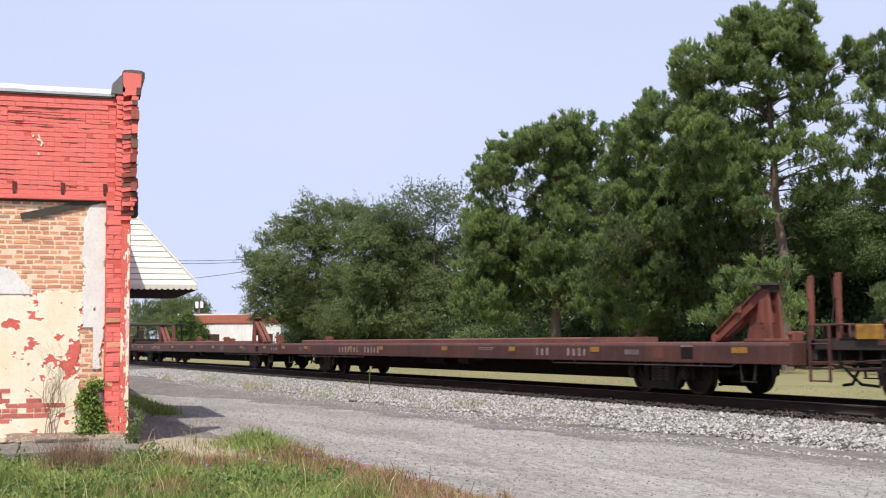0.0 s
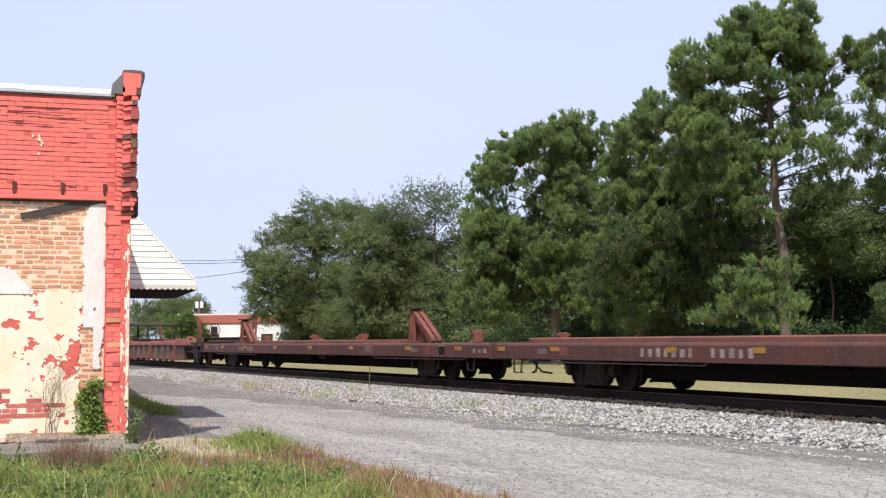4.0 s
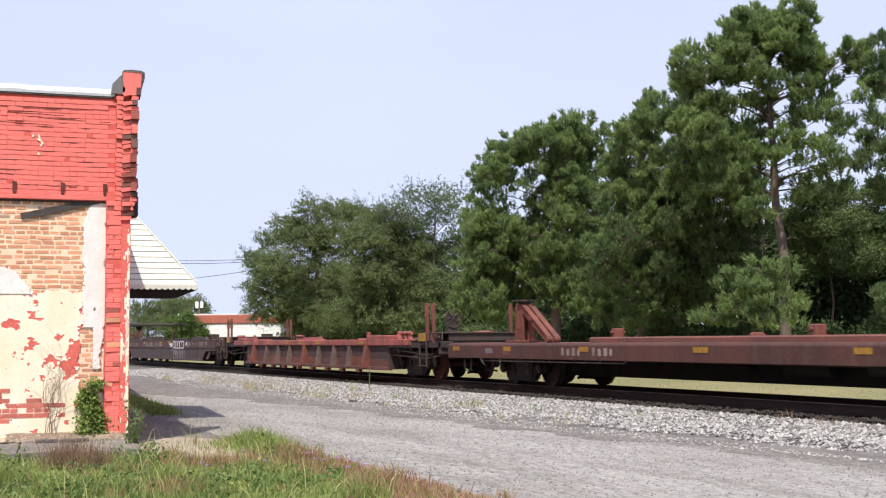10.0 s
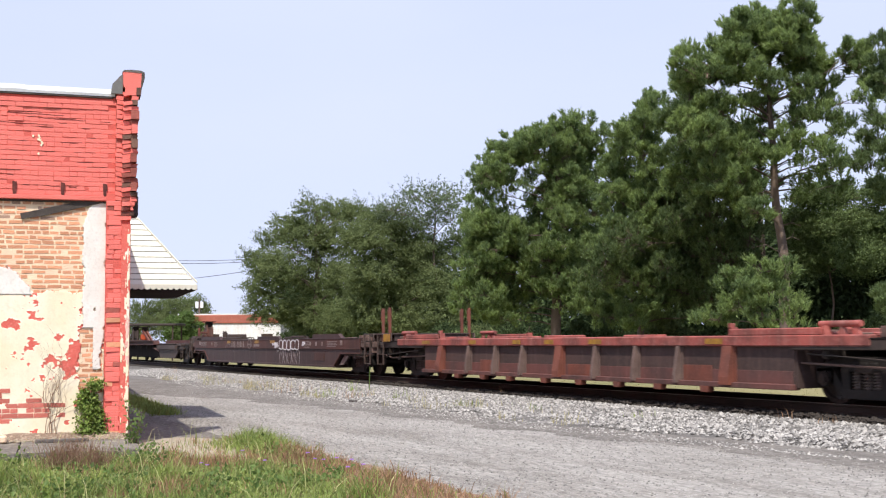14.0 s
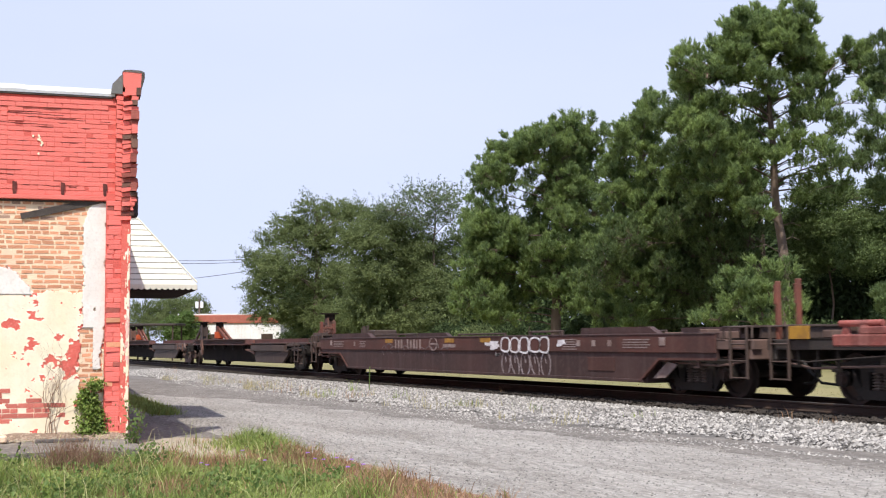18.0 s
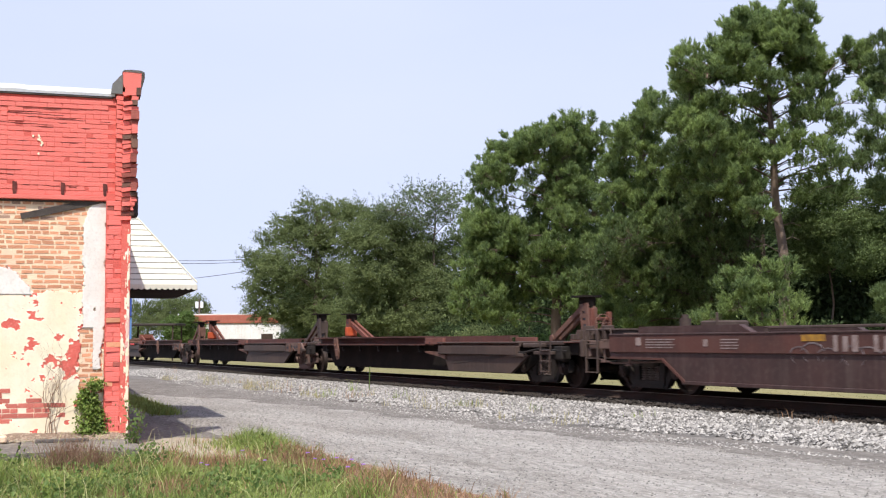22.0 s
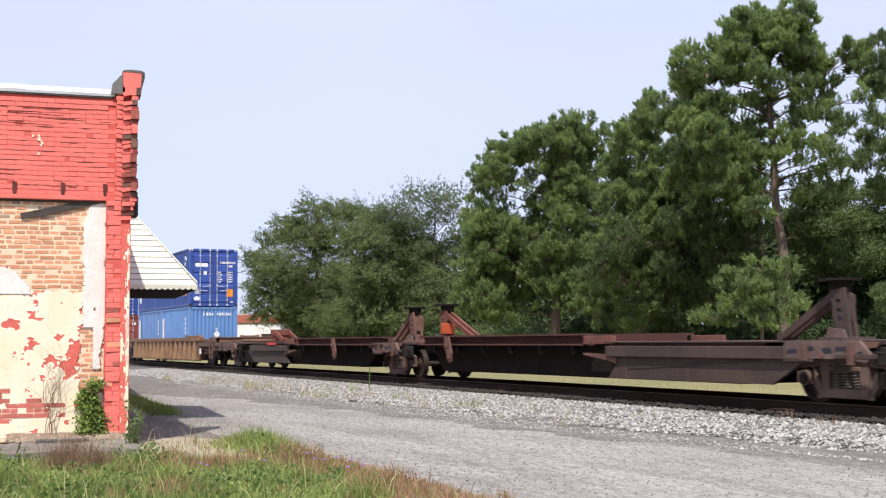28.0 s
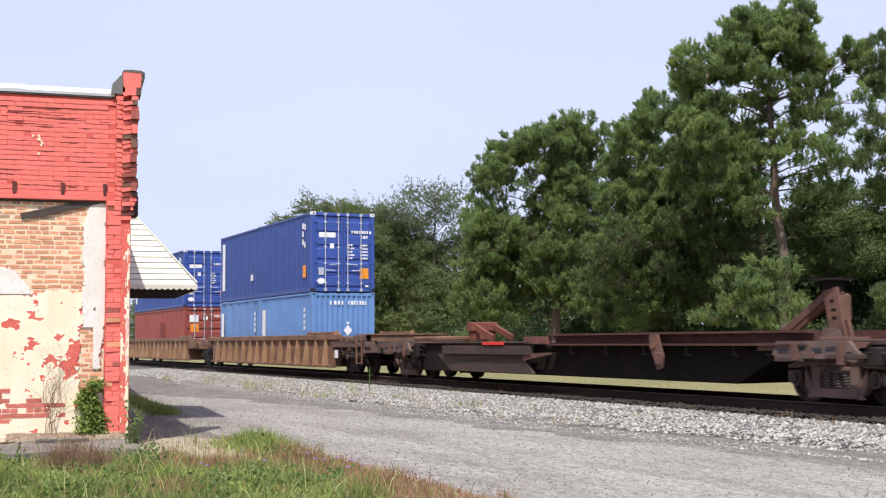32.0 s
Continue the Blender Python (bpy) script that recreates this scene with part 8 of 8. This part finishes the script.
# small purple wildflowers near the road's edge
for k in range(11):
    x, y = (-12.0 + 0.4 * r.normal(), 4.6 + 0.2 * r.normal()) if k < 7 else (-13.6 + 1.2 * r.normal(), 3.6 + 0.5 * r.normal())
    h = r.uniform(0.16, 0.3)
    fl = tagged(new("wildflower"), "small purple wildflower in the grass", "flower", "wildflowers in the grass")
    fl.matrix_basis = pose(x, y, 0, 0, 0, r.uniform(0, 90))
    part("stem", Build().path([(0, 0, 0), (0.01, 0, h * 0.5), (0, 0.01, h)], 0.003, 4), BLADE, fl)
    b = Build()
    for i in range(5):
        q = 2 * math.pi * i / 5
        b.prism([(0.0, 0.0), (0.014 * math.cos(q - 0.5), 0.014 * math.sin(q - 0.5)), (0.024 * math.cos(q), 0.024 * math.sin(q)), (0.014 * math.cos(q + 0.5), 0.014 * math.sin(q + 0.5))], "z", h, h + 0.008)
    part("petals", b, FLOWER, fl)
# grass at the foot of the awning's pavement
a = np.stack([r.uniform(-34, -24.3, 3800), np.zeros(3800), np.zeros(3800)], 1)
a[:, 1] = 5.42 + 0.17 * r.normal(size=3800) - 0.085 * (a[:, 0] + 23)
v, f = blades(r, a, r.uniform(0.08, 0.22, 3800), r.uniform(0.005, 0.01, 3800), 0.6)
tagged(new("kerb_grass", bulk("kerb_grass", v, f, BLADE)), "tufts of grass along the pavement", "grass", kind="stuff")
# sunlit grass across the track
n = 16000
a = np.stack([r.uniform(-75, -8, n), 17.8 + r.uniform(0, 1, n) ** 1.6 * 9, np.zeros(n)], 1)
v, f = blades(r, a, r.uniform(0.015, 0.035, n), r.uniform(0.006, 0.012, n), 1.4)
tagged(new("field_grass", bulk("field_grass", v, f, surface("field_grass_blade", (0.24, 0.215, 0.10), (0.19, 0.185, 0.08), (0.30, 0.26, 0.14), 0.6, 6, 0.7, 0, island=0.3, leafy=0.25))), "short sunlit grass across the track", "grass", kind="stuff")


def weed_clump(x, y, z, h, n, seed, dry, w=0.12):
    q = np.random.RandomState(seed)
    base = np.stack([x + q.normal(size=n) * w, y + q.normal(size=n) * w, np.full(n, z)], 1)
    v, f = blades(q, base, q.uniform(0.4, 1.0, n) * h, q.uniform(0.004, 0.008, n), 0.45)
    ob = new("weed", bulk("weed", v, f, STRAW if dry else BLADE))
    tagged(ob, "dry stalks of weed in the ballast" if dry else "tuft of green weed in the ballast", "weed", "weeds in the ballast", "stuff")


for k, (x, y, h, n, dry, w) in enumerate(((-25.6, 14.05, 0.34, 7, 1, 0.05), (-15.3, 13.75, 0.30, 8, 1, 0.06), (-54, 12.6, 0.55, 12, 1, 0.12), (-29.6, 10.9, 0.35, 30, 0, 0.18), (-28.0, 11.2, 0.35, 26, 1, 0.22),
                                         (-22.8, 11.5, 0.26, 24, 0, 0.16), (-26.8, 11.7, 0.35, 16, 0, 0.14), (-20.6, 12.0, 0.26, 14, 0, 0.12), (-32.5, 11.0, 0.4, 22, 1, 0.3), (-36, 11.3, 0.35, 24, 1, 0.4),
                                         (-31.0, 12.2, 0.5, 18, 0, 0.12), (-40.0, 11.6, 0.3, 20, 1, 0.4), (-14.2, 13.7, 0.22, 12, 1, 0.12), (-17.6, 12.4, 0.18, 14, 0, 0.14))):
    weed_clump(x, y, ballast_z(x, y), h, n, 300 + k, dry, w)
tagged(part("weed_stalk", Build().rod((-31.05, 12.75, 0.1), (-31.03, 12.76, 0.78), 0.014, 8), LEAF_LIGHT, None), "single tall green stalk standing in the ballast", "stalk")

n = 1500
q = np.random.RandomState(61)
wx = q.uniform(-48, -17, n)
wy = np.array([toe(v) for v in wx]) + 0.1 + np.abs(q.normal(size=n)) * 0.55 + 0.5 * np.sin(wx * 1.1)
keep = np.array([noise.noise(Vector((a * 0.5, b * 1.2, 3))) > -0.02 for a, b in zip(wx, wy)])
wx, wy = wx[keep], np.clip(wy[keep], 10.6, 13.2)
base = np.stack([wx, wy, [ballast_z(a, b) for a, b in zip(wx, wy)]], 1)
v, f = blades(q, base, q.uniform(0.10, 0.34, len(wx)), q.uniform(0.004, 0.008, len(wx)), 0.5)
tagged(new("ballast_weeds", bulk("ballast_weeds", v, f, surface("yellowing_weed", (0.36, 0.32, 0.16), (0.25, 0.25, 0.11), (0.46, 0.37, 0.23), 0.8, 8, 0.75, 0, island=0.4, leafy=0.2))), "sparse yellowing weeds in the ballast", "weeds", kind="stuff")
tagged(part("scrap_plate", Build().prism([(-27.28, 10.66), (-27.0, 10.64), (-26.98, 10.76), (-27.1, 10.80), (-27.26, 10.78)], "z", 0.0, 0.055), GRIME, None), "rusty dark scrap plate lying at the road's edge", "scrap plate")

# ivy and bare vines on the end wall, and a sapling at the corner
def wall_pt(x, y, z):
    return store.matrix_basis @ Vector((x, y, z))


ivy = tagged(new("ivy"), "green ivy climbing the foot of the brick wall", "ivy")
q = np.random.RandomState(9)
c = []
while len(c) < 210:
    x, z = q.uniform(-0.78, -0.30), q.uniform(0.0, 0.82)
    left = -0.62 + 0.10 * math.sin(z * 9) - (0.14 if z < 0.3 else 0)
    right = -0.36 + 0.06 * math.sin(z * 7 + 1)
    if left < x < right:
        c.append(tuple(wall_pt(x, -0.07 - q.uniform(0, 0.10), z)))
v, f = leaves(q, np.array(c), np.full(len(c), 0.035), 11, 0.042, 0.2, 0.8)
part("ivy_leaves", bulk("ivy_leaves", v, f, surface("ivy_leaf", (0.23, 0.31, 0.07), (0.16, 0.235, 0.05), (0.30, 0.32, 0.12), 6, 20, 0.7, 0, island=0.45, leafy=0.3)), None, ivy)
b = Build()
for k in range(6):
    b.path([tuple(wall_pt(-0.6 + 0.04 * k, -0.05, 0.0)), tuple(wall_pt(-0.58 + 0.03 * k, -0.06, 0.4)), tuple(wall_pt(-0.55 + 0.03 * k, -0.05, 0.75))], 0.006, 5, 0.003)
part("ivy_stem", b, TWIG, ivy)
vine = tagged(new("bare_vine"), "leafless dry vine against the plaster wall", "vine")
rv = random.Random(17)
b = Build()
def creeper(x, y, z, way, left, r):
    """A shoot that wanders up the wall and forks."""
    pts = [(x, y, z)]
    for i in range(5):
        way += rv.uniform(-0.45, 0.45)
        way *= 0.8
        x, z = x + 0.085 * math.sin(way), z + 0.085 * math.cos(way)
        y = min(-0.03, y + rv.uniform(-0.012, 0.012))
        pts.append((x, y, z))
        if left and i and rv.random() < 0.25:
            creeper(x, y, z, way + rv.choice((-0.9, 0.9)), left - 1, r * 0.6)
    b.path([tuple(wall_pt(*p)) for p in pts], r, 5, r * 0.4)


for x0 in (-1.14, -1.06, -1.02, -0.98):
    creeper(x0, -0.07, 0.02, rv.uniform(-0.3, 0.3), 3, 0.008)
    creeper(x0 + rv.uniform(-0.12, 0.12), -0.06, 0.42, rv.uniform(-0.5, 0.4), 2, 0.0045)
part("vine_stem", b, TWIG, vine)
sap = tagged(new("sapling"), "small leafy weed growing at the building's corner", "sapling")
b = Build()
root = wall_pt(0.02, -1.1, -0.15)
tips = []
for k in range(5):
    tip = root + Vector((rv.uniform(-0.12, 0.12), rv.uniform(-0.12, 0.12), 0.25 + 0.11 * k))
    b.path([tuple(root), tuple((root + tip) / 2 + Vector((0.02, 0.01, 0))), tuple(tip)], 0.006, 5, 0.002)
    tips += [root.lerp(tip, t) for t in (0.3, 0.5, 0.65, 0.8, 0.9, 1.0)]
part("sapling_stem", b, TWIG, sap)
v, f = leaves(q, np.array([tuple(t) for t in tips]), np.full(len(tips), 0.045), 12, 0.042, 0.3, 0.7)
part("sapling_leaves", bulk("sapling_leaves", v, f, LEAF_LIGHT), None, sap)
for k, (x, y, h) in enumerate(((-14.2, 2.12, 0.52), (-13.9, 2.28, 0.46), (-14.4, 2.0, 0.44), (-14.1, 2.42, 0.4))):
    p = Vector((x, y, 0))
    bush = tagged(new("dead_bush"), "dead brown bush in the grass", "bush", "dead bushes in the grass")
    bb = Build()
    for i in range(64):
        q1 = rv.uniform(0, 6.28)
        p = Vector((x + rv.gauss(0, 0.10), y + rv.gauss(0, 0.10), 0))
        l = rv.uniform(0.5, 1.0) * h
        bb.path([(p.x, p.y, 0), (p.x + 0.15 * l * math.cos(q1), p.y + 0.15 * l * math.sin(q1), l * 0.5), (p.x + 0.34 * l * math.cos(q1), p.y + 0.34 * l * math.sin(q1), l)], 0.004, 4, 0.0015)
        bb.path([(p.x + 0.15 * l * math.cos(q1), p.y + 0.15 * l * math.sin(q1), l * 0.5), (p.x + 0.3 * l * math.cos(q1 + 1), p.y + 0.3 * l * math.sin(q1 + 1), l * 0.85)], 0.003, 4, 0.0015)
    tagged(part("dead_stem", bb, TWIG, bush), kind="stuff")

# ---- the distance: low white building, dark shed roof, overhead wires ----
WHITEWASH = surface("whitewashed_wall", (0.80, 0.80, 0.79), (0.72, 0.71, 0.70), (0.55, 0.48, 0.42), 0.7, 6, 0.9, 0.1, streak=0.4)
ROOF_RED = surface("rusty_red_roof_band", (0.42, 0.13, 0.09), (0.34, 0.11, 0.08), (0.5, 0.22, 0.16), 0.9, 8, 0.8, 0.2)
far = tagged(new("white_building"), "low whitewashed building with a rusty red roof band", "building")
far.matrix_basis = pose(-121.0, 28.6, 0, 0, 0, 63)
part("wall", Build().box(0, 10.5, 0, 8, 0, 3.4, 0.02), WHITEWASH, far)
part("roof_band", Build().box(-0.15, 10.65, -0.15, 8.15, 3.4, 4.25, 0.05), ROOF_RED, far)
part("roof_cap", Build().box(-0.1, 10.6, -0.1, 8.1, 4.25, 4.38, 0.03), WHITEWASH, far)
for x in (3.0, 8.5):
    part("doorway", Build().box(x, x + 1.2, -0.04, 0.02, 0, 2.3, 0.01), SHADE_BROWN, far)
shed = tagged(new("open_shed"), "open shed with a thin dark flat roof", "shed")
shed.matrix_basis = pose(-97.5, 17.6 + 4.2, 0, 0, 0, 63)
part("roof", Build().box(-6.5, 1.0, 0, 3.5, 2.9, 3.08, 0.02), TAR_AND_SHADE, shed)
for x in (-6.2, -3.0, 0.7):
    for y in (0.2, 3.2):
        part("post", Build().box(x - 0.06, x + 0.06, y - 0.06, y + 0.06, 0, 2.9, 0.01), SHADE_BROWN, shed)
pole = tagged(new("utility_pole"), "wooden utility pole with two pale boxes", "utility pole")
pole.matrix_basis = pose(-121.5, 30.85, 0)
part("shaft", Build().rod((0, 0, 0), (0, 0, 6.0), 0.11, 10, 0.09), BARK, pole)
for s in (-0.28, 0.22):
    part("pole_box", Build().box(-0.15, 0.15, s - 0.14, s + 0.16, 5.05, 5.7, 0.03), LABEL, pole, "pale grey box")
for k, (z0, z1) in enumerate(((12.3, 13.0), (11.9, 12.7), (8.9, 12.4))):
    p0, p1 = Vector((-151.0, 26.0, z0)), Vector((-144.6, 52.0, z1))
    pts = [tuple(p0.lerp(p1, t) - Vector((0, 0, 0.8 * 4 * t * (1 - t)))) for t in [i / 12 for i in range(13)]]
    tagged(part("overhead_wire", Build().path(pts, 0.035, 5), RUBBER, None), "dark overhead wire against the sky", "wire", "overhead wires")
for y, x in ((26.0, -151.0), (52.0, -144.6)):
    pp = tagged(new("utility_pole"), "tall wooden utility pole", "utility pole")
    pp.matrix_basis = pose(x, y, 0)
    part("shaft", Build().rod((0, 0, 0), (0, 0, 12.0), 0.16, 10, 0.12), BARK, pp)


# ---- what moves ----
def travel(t):
    """How far the train has rolled after t seconds."""
    return 4.1988 * t + 4.86 * (t / 32.0) ** 2


def motions():
    for thing, u in ROLLING:
        z = thing.matrix_basis.translation.z
        walk(thing, [(t, pose(u + travel(t), YC, z)) for t in range(0, 33, 2)])
    for w, x in WHEELSETS:
        walk(w, [(k / 10, pose(x, 0, RADIUS, 0, math.degrees(travel(k / 10) / RADIUS), 0)) for k in range(0, 321)])


motions()
